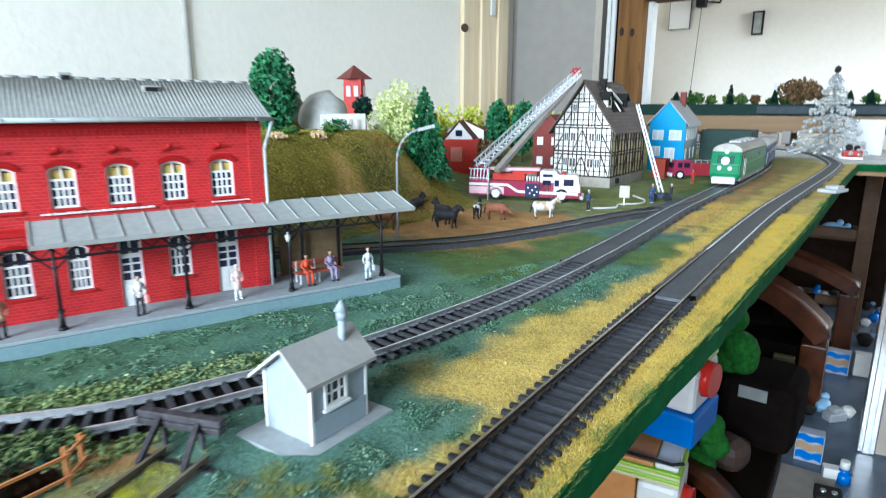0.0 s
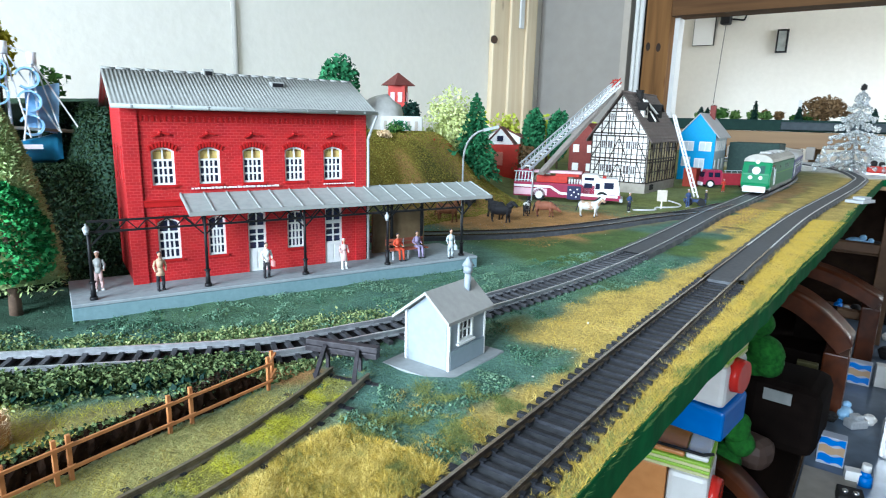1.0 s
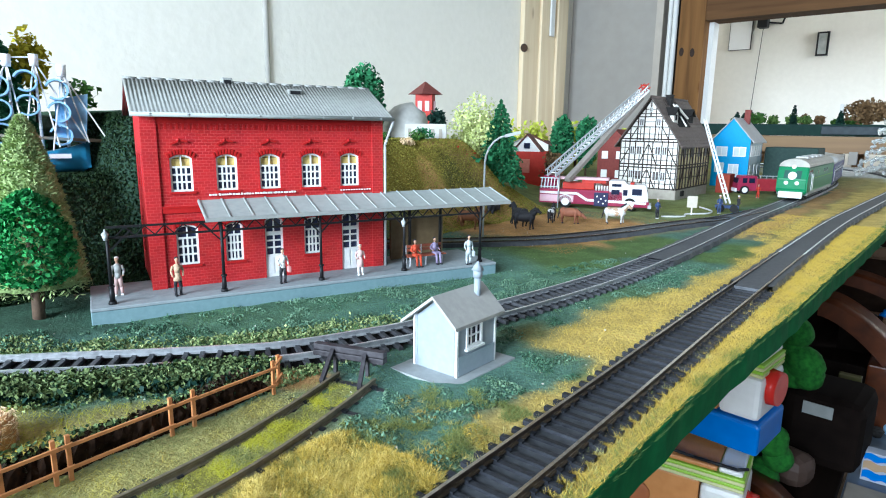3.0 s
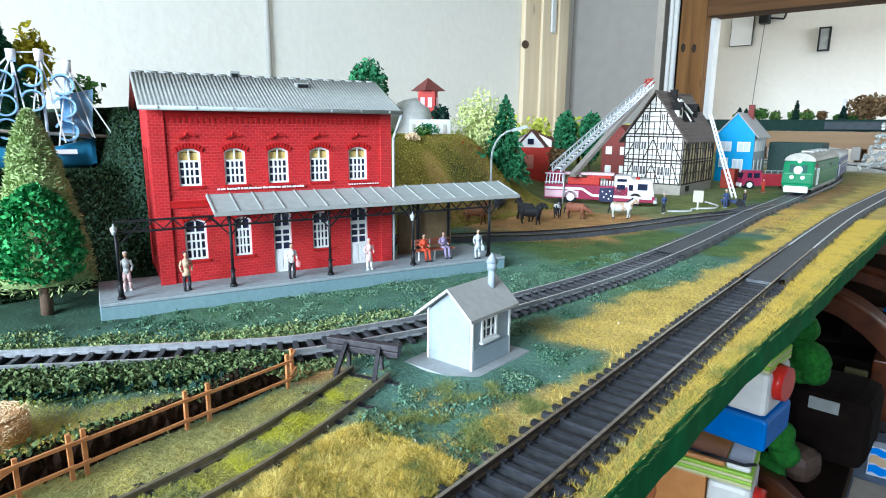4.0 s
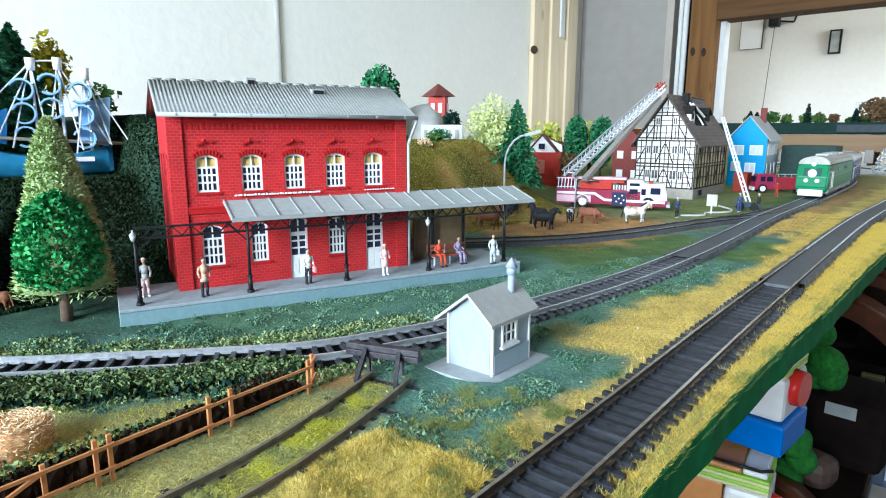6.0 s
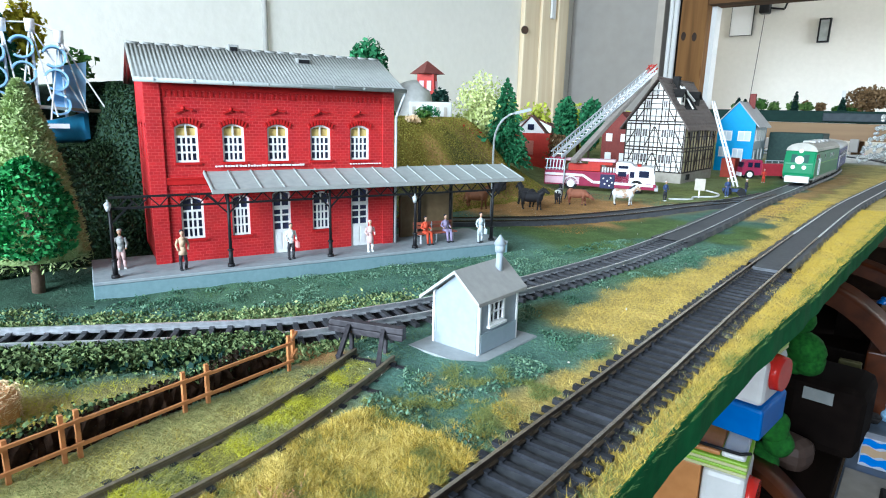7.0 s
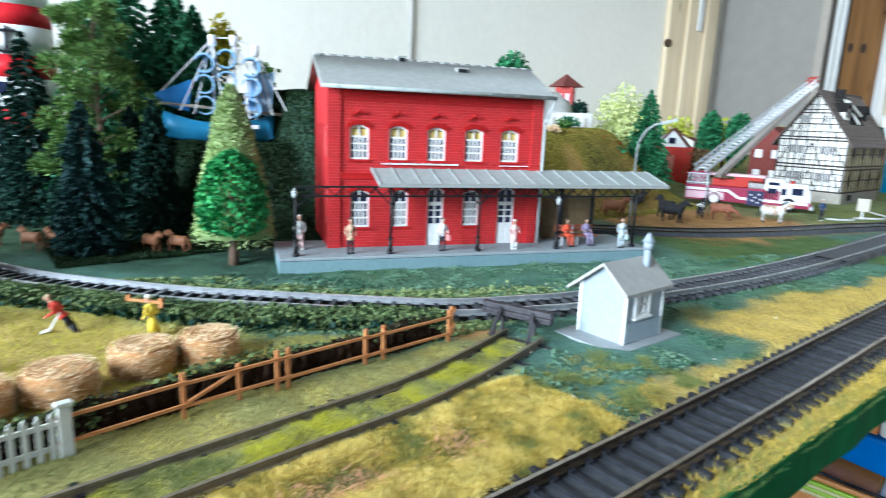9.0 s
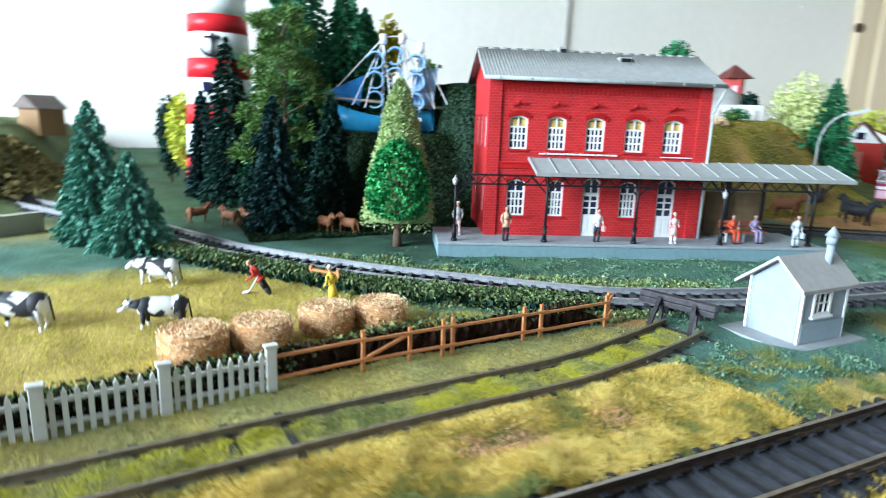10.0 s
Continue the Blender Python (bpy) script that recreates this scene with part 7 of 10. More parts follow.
def line_s(line, y):
    d = np.r_[0, np.cumsum(np.hypot(*np.diff(line, axis=0).T))]
    return float(d[np.argmin(abs(line[:, 1] - y) + (line[:, 0] < -0.35) * 9)])


def rolling_pose(line, s, length):
    a, b = on_line(line, s + 0.03), on_line(line, s + length - 0.03)
    m = (a + b) / 2
    return pose(m[0], m[1], 0.0046, 0, 0, math.degrees(math.atan2(b[1] - a[1], b[0] - a[0])))


def bogie(parent, x):
    b = bmesh.new()
    box(b, x - 0.017, x + 0.017, -0.0135, 0.0135, 0.003, 0.0075, 0, 0.0006)
    bg = part("bogie", b, TR_BLACK, parent)
    for dx in (-0.0115, 0.0115):
        b = bmesh.new()
        rod(b, (x + dx, -0.011, 0.0052), (x + dx, 0.011, 0.0052), 0.0054, n=16)
        part("wheelset", b, TR_BLACK, bg)


def shell(length, w, h0, h1, roof, ends=0.0):
    """Body with rounded roof, as side outline swept along; returns body and roof meshes."""
    body, top = bmesh.new(), bmesh.new()
    box(body, -length / 2, length / 2, -w / 2, w / 2, h0, h1, 0, 0.0012)
    n = 8
    pts = [(w / 2 * math.cos(math.pi * k / n) * 1.01, h1 + roof * math.sin(math.pi * k / n)) for k in range(n + 1)]
    prism(top, pts, -length / 2 - 0.0005, length / 2 + 0.0005, "x")
    for f in top.faces:
        f.smooth = len(f.verts) == 4
    return body, top


def coach(s, length, paint, roof, label, stripe=None):
    c = thing("model_coach", label, "coach", rolling_pose(LINE_B, s, length), "train")
    w, h0, h1 = 0.036, 0.0085, 0.0445
    body, top = shell(length, w, h0, h1, 0.0105)
    part("body", body, paint, c)
    part("roof", top, roof, c)
    for x in (-length / 2 + 0.04, length / 2 - 0.04):
        bogie(c, x)
    b = bmesh.new()
    box(b, -length / 2 + 0.075, length / 2 - 0.075, -0.0125, 0.0125, 0.0025, h0, 0, 0.0008)
    part("underframe_box", b, TR_GREY, c)
    for e in (-1, 1):
        b = bmesh.new()
        x = e * (length / 2 + 0.004)
        box(b, min(x, x - e * 0.0038), max(x, x - e * 0.0038), -0.011, 0.011, 0.01, 0.046, 0, 0.001)
        part("gangway", b, TR_BLACK, c, "black rubber gangway")
    for sy in (-1, 1):
        y = sy * (w / 2 + 0.0003)
        if stripe is not None:
            b = bmesh.new()
            bar(b, (-length / 2 + 0.004, y, 0.0318), (length / 2 - 0.004, y, 0.0318), 0.0006, 0.0009)
            part("stripe", b, stripe, c)
        for k, x in enumerate(np.linspace(-length / 2 + 0.032, length / 2 - 0.032, 8)):
            b = bmesh.new()
            box(b, x - 0.0075, x + 0.0075, min(y, y - sy * 0.0008), max(y, y - sy * 0.0008), 0.0255, 0.0385)
            part("window", b, GLASS_DK, c)
        for e in (-1, 1):
            b = bmesh.new()
            x = e * (length / 2 - 0.0125)
            box(b, x - 0.0045, x + 0.0045, min(y, y - sy * 0.0008), max(y, y - sy * 0.0008), 0.0105, 0.0415)
            part("door", b, TR_GREY if stripe is None else paint, c)
            b = bmesh.new()
            bar(b, (x - e * 0.0065, y + sy * 0.0005, 0.014), (x - e * 0.0065, y + sy * 0.0005, 0.034), 0.0008, 0.0008)
            part("grab_rail", b, TR_WHITE, c)
        for x0 in (-0.045, 0.015):
            b = bmesh.new()
            box(b, x0, x0 + 0.03, min(y, y + sy * 0.0003), max(y, y + sy * 0.0003), 0.0145, 0.0157)
            part("lettering_bar", b, TR_WHITE, c)
    return c


S0, LL, CL = line_s(LINE_B, 0.94), 0.245, 0.262
loco = thing("diesel_locomotive", "bright green model diesel locomotive with a brown roof", "locomotive", rolling_pose(LINE_B, S0, LL) @ pose(0, 0, 0, 0, 0, 180) @ Matrix.Diagonal((1, 1.08, 1.1, 1)), "train")
w = 0.037
body = bmesh.new()
prism(body, [(-LL / 2, 0.009), (LL / 2 - 0.004, 0.009), (LL / 2, 0.014), (LL / 2, 0.028), (LL / 2 - 0.007, 0.045), (-LL / 2, 0.045)], -w / 2, w / 2)
bmesh.ops.bevel(body, geom=body.edges[:], offset=0.0018, segments=3, affect="EDGES")
part("body", body, TR_GREEN, loco)
top = bmesh.new()
n = 8
pts = [(w / 2 * math.cos(math.pi * k / n) * 1.005, 0.0445 + 0.0105 * math.sin(math.pi * k / n)) for k in range(n + 1)]
prism(top, pts, -LL / 2 + 0.001, LL / 2 - 0.008, "x")
part("roof", top, TR_ROOF, loco)
b = bmesh.new()
for x in (-0.07, -0.03, 0.01, 0.05):
    box(b, x - 0.012, x + 0.012, -0.008, 0.008, 0.0535, 0.0568, 0, 0.0012)
part("roof_vents", b, TR_ROOF_G, loco)
for x in (-LL / 2 + 0.046, LL / 2 - 0.046):
    bogie(loco, x)
b = bmesh.new()
box(b, -LL / 2 + 0.012, LL / 2 - 0.012, -w / 2 - 0.0004, w / 2 + 0.0004, 0.0068, 0.0115, 0, 0.0006)
part("skirt", b, TR_GREY, loco, "pale grey skirt")
b = bmesh.new()
box(b, LL / 2 - 0.0025, LL / 2 + 0.0035, -w / 2 + 0.004, w / 2 - 0.004, 0.0035, 0.012, 0, 0.001)
part("snow_plough", b, TR_WHITE, loco, "pale buffer apron")
for y in (-0.0105, 0.0035):
    b = bmesh.new()
    v = [b.verts.new(p) for p in ((LL / 2 - 0.0005, y, 0.0295), (LL / 2 - 0.0005, y + 0.007, 0.0295), (LL / 2 - 0.006, y + 0.007, 0.0425), (LL / 2 - 0.006, y, 0.0425), (LL / 2 - 0.002, y, 0.0292), (LL / 2 - 0.002, y + 0.007, 0.0292), (LL / 2 - 0.0075, y + 0.007, 0.0425), (LL / 2 - 0.0075, y, 0.0425))]
    for q in ((0, 1, 2, 3), (4, 7, 6, 5), (0, 4, 5, 1), (1, 5, 6, 2), (2, 6, 7, 3), (3, 7, 4, 0)):
        b.faces.new([v[i] for i in q])
    part("windscreen", b, mat("dim_windscreen", (0.05, 0.12, 0.1), (0.03, 0.08, 0.065), 60, 0.12), loco)
for y, z in ((-0.0065, 0.0235), (0.0065, 0.0235), (0.0, 0.0445)):
    b = bmesh.new()
    rod(b, (LL / 2 - (0.0005 if z < 0.04 else 0.009), y, z), (LL / 2 + (0.0012 if z < 0.04 else -0.005), y, z), 0.0026, n=14)
    part("headlight", b, TR_WHITE, loco)
b = bmesh.new()
rod(b, (LL / 2 - 0.003, 0, 0.033), (LL / 2 + 0.0002, 0, 0.033), 0.0052, n=18)
part("front_emblem", b, TR_WHITE, loco, "plain pale emblem on the nose")
for sy in (-1, 1):
    y = sy * (w / 2 + 0.0002)
    for x in (LL / 2 - 0.026, LL / 2 - 0.011, -0.02, -0.035, -0.05, 0.035):
        b = bmesh.new()
        hw = 0.0042 if x > 0.07 else 0.003
        box(b, x - hw, x + hw, min(y, y - sy * 0.0008), max(y, y - sy * 0.0008), 0.0335, 0.0405 if x > 0.07 else 0.0388)
        part("side_window", b, GLASS_DK, loco)
    b = bmesh.new()
    box(b, LL / 2 - 0.04, LL / 2 - 0.031, min(y, y - sy * 0.0008), max(y, y - sy * 0.0008), 0.0125, 0.0405)
    part("cab_door", b, TR_DKGREEN, loco)
    for dx in (0.03, 0.041):
        b = bmesh.new()
        bar(b, (LL / 2 - dx, y + sy * 0.0006, 0.013), (LL / 2 - dx, y + sy * 0.0006, 0.035), 0.0008, 0.0008)
        part("grab_rail", b, TR_WHITE, loco)
    b = bmesh.new()
    bar(b, (-LL / 2 + 0.006, y, 0.0285), (LL / 2 - 0.045, y, 0.0285), 0.0005, 0.0008)
    part("stripe", b, mat("pale_green_line", (0.3, 0.55, 0.2), (0.25, 0.48, 0.17), 200), loco)
coach(S0 + LL + 0.012, CL, TR_BLUE, TR_ROOF_G, "dark blue model coach with a white line and grey roof", TR_WHITE)
coach(S0 + LL + CL + 0.026, CL, TR_GREEN, TR_ROOF, "green model coach with a brown roof")
FS = S0 + LL + 2 * CL + 0.04
wag = thing("flat_wagon", "black flat wagon carrying red and white blocks", "wagon", rolling_pose(LINE_B, FS, 0.16), "train")
b = bmesh.new()
box(b, -0.078, 0.078, -0.016, 0.016, 0.0085, 0.0135, 0, 0.0008)
part("deck", b, TR_BLACK, wag)
for x in (-0.05, 0.05):
    bogie(wag, x)
for x, h, m in ((-0.062, 0.02, TR_WHITE), (-0.03, 0.026, RED_WALL), (0.004, 0.03, TR_WHITE), (0.036, 0.022, RED_WALL)):
    b = bmesh.new()
    box(b, x, x + 0.026, -0.012, 0.012, 0.0136, 0.0136 + h, 0, 0.001)
    part("load_block", b, m, wag)

# ---------------------------------------------------------------- plants
BARK = mat("brown_bark", (0.13, 0.085, 0.055), (0.07, 0.045, 0.03), 400, 0.8, bump=0.7)
LEAVES = {k: leaf_mat("leaves_" + k, a, b) for k, (a, b) in dict(
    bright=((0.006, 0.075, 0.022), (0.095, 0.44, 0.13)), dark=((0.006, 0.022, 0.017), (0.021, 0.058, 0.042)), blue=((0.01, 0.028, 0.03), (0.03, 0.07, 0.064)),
    hedge=((0.006, 0.028, 0.012), (0.2, 0.26, 0.1)), pine=((0.025, 0.075, 0.018), (0.19, 0.3, 0.08)), palelime=((0.42, 0.48, 0.14), (0.68, 0.72, 0.34)), olive=((0.03, 0.09, 0.02), (0.10, 0.2, 0.04)), pale=((0.13, 0.22, 0.04), (0.34, 0.44, 0.14)), lime=((0.36, 0.42, 0.03), (0.68, 0.7, 0.12)),
    yellow=((0.42, 0.36, 0.02), (0.7, 0.6, 0.06)), mid=((0.018, 0.1, 0.04), (0.06, 0.24, 0.1)), grove=((0.03, 0.13, 0.06), (0.1, 0.32, 0.16)), sea=((0.05, 0.17, 0.12), (0.22, 0.45, 0.35)),
    cone=((0.28, 0.37, 0.14), (0.43, 0.52, 0.24)), straw=((0.62, 0.45, 0.25), (0.86, 0.68, 0.45)), soil=((0.012, 0.008, 0.005), (0.035, 0.022, 0.012)), red=((0.4, 0.02, 0.02), (0.6, 0.06, 0.04)), brown=((0.12, 0.07, 0.03), (0.25, 0.16, 0.08))).items()}


def quads_at(pts, size, rs, stretch=1.6, axis=None, spread=0.6):
    """Small leaf-shaped quads at points; with axis they lean along it."""
    n = len(pts)
    d = rs.normal(size=(n, 3))
    if axis is not None:
        d = axis + spread * d
    d /= np.linalg.norm(d, axis=1)[:, None]
    s = np.cross(d, rs.normal(size=(n, 3)))
    s /= np.linalg.norm(s, axis=1)[:, None] + 1e-9
    z = (size * rs.uniform(0.6, 1.3, n))[:, None]
    v = np.stack([pts - d * z * stretch / 2, pts + s * z * 0.5, pts + d * z * stretch / 2, pts - s * z * 0.5], 1)
    return v.reshape(-1, 3), np.arange(4 * n).reshape(n, 4)


def leaf_part(name, pts, size, m, parent, rs, **kw):
    v, f = quads_at(pts, size, rs, **kw)
    return part(name, np_mesh(name, v, f, m), m, parent)


def trunk_part(parent, h, r0, r1, lean=0.0):
    b = bmesh.new()
    rod(b, (0, 0, -0.003), (lean * 0.5, 0, h * 0.5), r0, (r0 + r1) / 2, 9)
    rod(b, (lean * 0.5, 0, h * 0.5), (lean, 0, h), (r0 + r1) / 2, r1, 9)
    for a in range(5):
        t = 0.45 + 0.1 * a
        rod(b, (lean * t, 0, h * t), (lean * t + r0 * 4 * math.cos(a * 2.4), r0 * 4 * math.sin(a * 2.4), h * t + r0 * 3), r0 * 0.4, r0 * 0.15, 6)
    return part("trunk", b, BARK, parent)


def gz_at(x, y):
    return float(ground_z(np.array([x]), np.array([y]))[0])


def round_tree(name, x, y, z, h, r, clear, kind, label, seed, n=1700, leaf=0.0035, squash=1.0, lobes=0.25, power=0.5):
    """Leafy crown of many leaves over a trunk; the crown spans from clear to h."""
    rs = np.random.RandomState(seed)
    t = thing(name, label, "tree", pose(x, y, z), "trees")
    trunk_part(t, clear + (h - clear) * 0.55, max(0.0011, r * 0.09), r * 0.04)
    d = rs.normal(size=(n, 3))
    d /= np.linalg.norm(d, axis=1)[:, None]
    rad = rs.uniform(0.25, 1, n) ** power
    bump = 1 + lobes * (lumps(np.arctan2(d[:, 1], d[:, 0]), d[:, 2], 0.55, seed) - 0.5) * 2
    p = d * (rad * bump)[:, None] * np.array((r, r, (h - clear) / 2 * squash)) + np.array((0, 0, (h + clear) / 2))
    leaf_part("crown", p, leaf, LEAVES[kind], t, rs)
    return t


def spruce(x, y, z, h, r, kind, label, seed, tiers=17, n=70, clear=0.06, leaf=0.0027, droop=0.35):
    """Whorls of drooping twigs on a straight trunk."""
    rs = np.random.RandomState(seed)
    t = thing("spruce_tree", label, "tree", pose(x, y, z, 0, 0, seed * 40), "trees")
    trunk_part(t, h * 0.96, max(0.0012, h * 0.013), 0.0004)
    pts, axs = [], []
    for k in range(tiers):
        u = k / (tiers - 1)
        zt = h * (clear + (0.985 - clear) * u)
        rt = r * (0.9 * (1 - u) ** 0.6 if kind in ("dark", "blue") else 1.15 * (1 - u) ** 0.72) + 0.0012
        arms = max(5, int(13 * (1 - u) + 4))
        a0 = rs.uniform(0, 6.28)
        for a in range(arms):
            ang = a0 + 6.28 * a / arms + rs.normal() * 0.12
            ln = rt * rs.uniform(0.78, 1.12)
            m = max(3, int(n / arms * (0.35 + 1.3 * (1 - u))))
            q = rs.uniform(0.12, 1, m) ** 0.7
            wide = rs.normal(size=m) * 0.13 * ln * (1.1 - q)
            px = np.cos(ang) * q * ln - np.sin(ang) * wide
            py = np.sin(ang) * q * ln + np.cos(ang) * wide
            pz = zt - droop * ln * q ** 1.5 + rs.normal(size=m) * 0.0008
            pts.append(np.c_[px, py, pz])
            axs.append(np.tile((np.cos(ang), np.sin(ang), -0.35), (m, 1)))
    leaf_part("needles", np.vstack(pts), leaf, LEAVES[kind], t, rs, axis=np.vstack(axs), spread=0.45, stretch=1.9)
    return t


# light cone tree with a clipped bright crown before it, beside the platform
rs = np.random.RandomState(5)
ct = thing("cone_tree", "pale green cone-shaped fuzzy model tree", "tree", pose(-0.376, 0.0435, -0.003), "trees")
trunk_part(ct, 0.02, 0.0014, 0.0012)
n = 15000
u = rs.uniform(0, 1, n) ** 0.8
a = rs.uniform(0, 6.283, n)
rr = 0.0262 * (1 - u) ** 0.62 * (0.9 + 0.13 * lumps(a * 2, u * 9, 0.7, 3)) * rs.uniform(0.75, 1.03, n)
zz = 0.0165 + 0.092 * u
leaf_part("crown", np.c_[rr * np.cos(a), rr * np.sin(a), zz - 0.004 * (rr / 0.0225) * rs.rand(n)], 0.0011, LEAVES["cone"], ct, rs, stretch=3.2, axis=np.c_[np.cos(a), np.sin(a), np.full(n, 0.4)])
b = bmesh.new()
zs = [0.0185 + 0.087 * q / 14 for q in range(15)]
rings = [[b.verts.new(((0.0235 * (1 - q / 14.3) ** 0.64 * (1 + 0.06 * math.sin(k * 2.7 + q * 1.9))) * math.cos(k * 0.2618), (0.0235 * (1 - q / 14.3) ** 0.64 * (1 + 0.06 * math.sin(k * 2.7 + q * 1.9))) * math.sin(k * 0.2618), zs[q])) for k in range(24)] for q in range(15)]
for r0, r1 in zip(rings, rings[1:]):
    for k in range(24):
        b.faces.new((r0[k], r0[(k + 1) % 24], r1[(k + 1) % 24], r1[k])).smooth = True
b.faces.new(rings[0][::-1]), b.faces.new(rings[-1])
part("inner_crown", b, mat("pale_green_fuzz", (0.33, 0.43, 0.18), (0.18, 0.25, 0.08), 700, 0.9, bump=1.0), ct)
gt = thing("leafy_tree", "bright green leafy tree with a brown trunk by the platform", "tree", pose(-0.359, 0.0365, -0.003), "trees")
trunk_part(gt, 0.05, 0.0033, 0.0016)
n = 5600
u = rs.uniform(0, 1, n)
a = rs.uniform(0, 6.283, n)
prof = np.interp(u, (0, 0.07, 0.25, 0.55, 0.85, 1), (0.45, 0.9, 1.0, 0.92, 0.62, 0.15)) * 0.0205
rr = prof * rs.uniform(0.2, 1.05, n) ** 0.45
leaf_part("crown", np.c_[rr * np.cos(a), rr * np.sin(a), 0.0225 + 0.0475 * u + 0.0012 * np.sin(a * 7 + u * 31)], 0.0021, LEAVES["bright"], gt, rs, stretch=1.35, axis=np.c_[np.cos(a), np.sin(a), np.full(n, 0.25)], spread=0.7)

DK = "dark blue-green model spruce with dense drooping twigs"
for i, (x, y, h, r, kind, lab) in enumerate((
        (-0.565, -0.042, 0.142, 0.03, "dark", DK), (-0.428, -0.028, 0.092, 0.0215, "blue", DK), (-0.456, 0.019, 0.095, 0.0205, "dark", DK),
        (-0.555, 0.005, 0.215, 0.04, "grove", "tall green model spruce in the grove"), (-0.585, 0.03, 0.22, 0.04, "grove", "tall green model spruce in the grove"), (-0.575, 0.065, 0.205, 0.032, "grove", "tall green model spruce in the grove"),
        (-0.622, -0.06, 0.098, 0.0195, "blue", DK), (-0.52, -0.02, 0.085, 0.024, "dark", DK), (-0.49, 0.012, 0.09, 0.026, "dark", DK),
        (-0.428, -0.137, 0.084, 0.0215, "sea", "sea-green model spruce beside the pasture"), (-0.39, -0.116, 0.056, 0.0205, "sea", "low sea-green model spruce beside the pasture"),
        (-0.441, 0.584, 0.102, 0.03, "mid", "dark green model spruce behind the paddock"), (-0.6, 0.092, 0.182, 0.033, "grove", "green model spruce above the ship"))):
    z = gz_at(x, y)
    spruce(x, y, z, h - max(z, 0) if i not in (11,) else h, r, kind, lab, 20 + i, 28 if h > 0.12 else 23, 640, leaf=0.0019 if h < 0.15 else 0.0026)
pine = thing("loose_pine", "loose olive-green model pine between the spruces", "tree", pose(-0.512, -0.004, 0.0), "trees")
rs = np.random.RandomState(41)
trunk_part(pine, 0.155, 0.0025, 0.0008)
cl, ax = [], []
for k in range(36):
    u = k / 35
    zc, ang = 0.04 + 0.118 * u, k * 2.4 + rs.normal() * 0.4
    rc = 0.042 * (1 - 0.66 * u ** 1.7) * rs.uniform(0.4, 1.05)
    out = np.array((math.cos(ang), math.sin(ang), 0.35))
    for sub in range(4):
        c = np.array((rc * math.cos(ang), rc * math.sin(ang), zc)) + rs.normal(size=3) * (0.006, 0.006, 0.0035)
        d = rs.normal(size=(150, 3)) + 0.55 * out
        d /= np.linalg.norm(d, axis=1)[:, None]
        cl.append(c + d * (rs.uniform(0.02, 1, 150) ** 0.6)[:, None] * np.array((0.0078, 0.0078, 0.006)))
        ax.append(d + 0.3 * out)
leaf_part("needles", np.vstack(cl), 0.001, LEAVES["pine"], pine, rs, axis=np.vstack(ax), spread=0.22, stretch=4.6)
b = bmesh.new()
for k in range(0, 60, 2):
    u = k / 59
    rc = 0.03 * (1 - 0.72 * u ** 1.5)
    rod(b, (0, 0, 0.035 + 0.11 * u), (rc * math.cos(k * 2.4), rc * math.sin(k * 2.4), 0.045 + 0.118 * u), 0.0007, 0.0003, 5)
part("boughs", b, BARK, pine)
round_tree("cypress_tree", -0.742, -0.086, 0.0, 0.096, 0.014, 0.006, "dark", "narrow dark cypress near the lighthouse", 42, 900, 0.004, lobes=0.12)
round_tree("yellow_poplar", -0.722, -0.073, 0.0, 0.098, 0.0165, 0.014, "lime", "yellow-green poplar near the lighthouse", 43, 1300, 0.004, lobes=0.12)
round_tree("clipped_tree", -0.551, 0.452, 0.085, 0.093, 0.0265, 0.002, "mid", "clipped dense green tree on the hill", 44, 2200, 0.0042, lobes=0.1)
round_tree("lime_tree", -0.483, 0.592, 0.02, 0.118, 0.04, 0.02, "palelime", "loose pale yellow-green model tree below the hill", 45, 5200, 0.0029, lobes=0.4, power=0.75)
round_tree("yellow_tree", -0.605, 0.122, 0.105, 0.073, 0.0145, 0.018, "yellow", "small yellow tree behind the ship", 46, 900, 0.0036, lobes=0.5, power=0.8)
round_tree("sparse_tree", -0.58, 0.148, 0.105, 0.035, 0.012, 0.006, "olive", "small sparse tree behind the ship", 47, 120, 0.0042, lobes=0.5, power=0.8)
round_tree("egg_tree", -0.575, 0.992, 0.018, 0.112, 0.0225, 0.015, "mid", "egg-shaped dense green tree by the shed", 48, 1900, 0.005, lobes=0.08)
round_tree("egg_tree", -0.533, 1.013, 0.016, 0.112, 0.0225, 0.015, "mid", "egg-shaped dense green tree by the house", 49, 1900, 0.005, lobes=0.08)
round_tree("small_tree", -0.635, 0.69, 0.085, 0.045, 0.014, 0.01, "dark", "small dark tree beside the red tower", 50, 600, 0.004)
for i, (x, y, h, r, k) in enumerate(((-0.64, 1.0, 0.1, 0.035, "lime"), (-0.70, 0.98, 0.1, 0.04, "lime"), (-0.59, 1.08, 0.095, 0.04, "lime"), (-0.50, 1.12, 0.09, 0.035, "lime"), (-0.66, 0.88, 0.085, 0.03, "brown"))):
    round_tree("background_shrub", x, y, 0.018, h, r, 0.01, k, "pale yellow-green shrub before the wall" if k == "lime" else "brownish shrub before the wall", 60 + i, 800, 0.006, lobes=0.4, power=0.7)
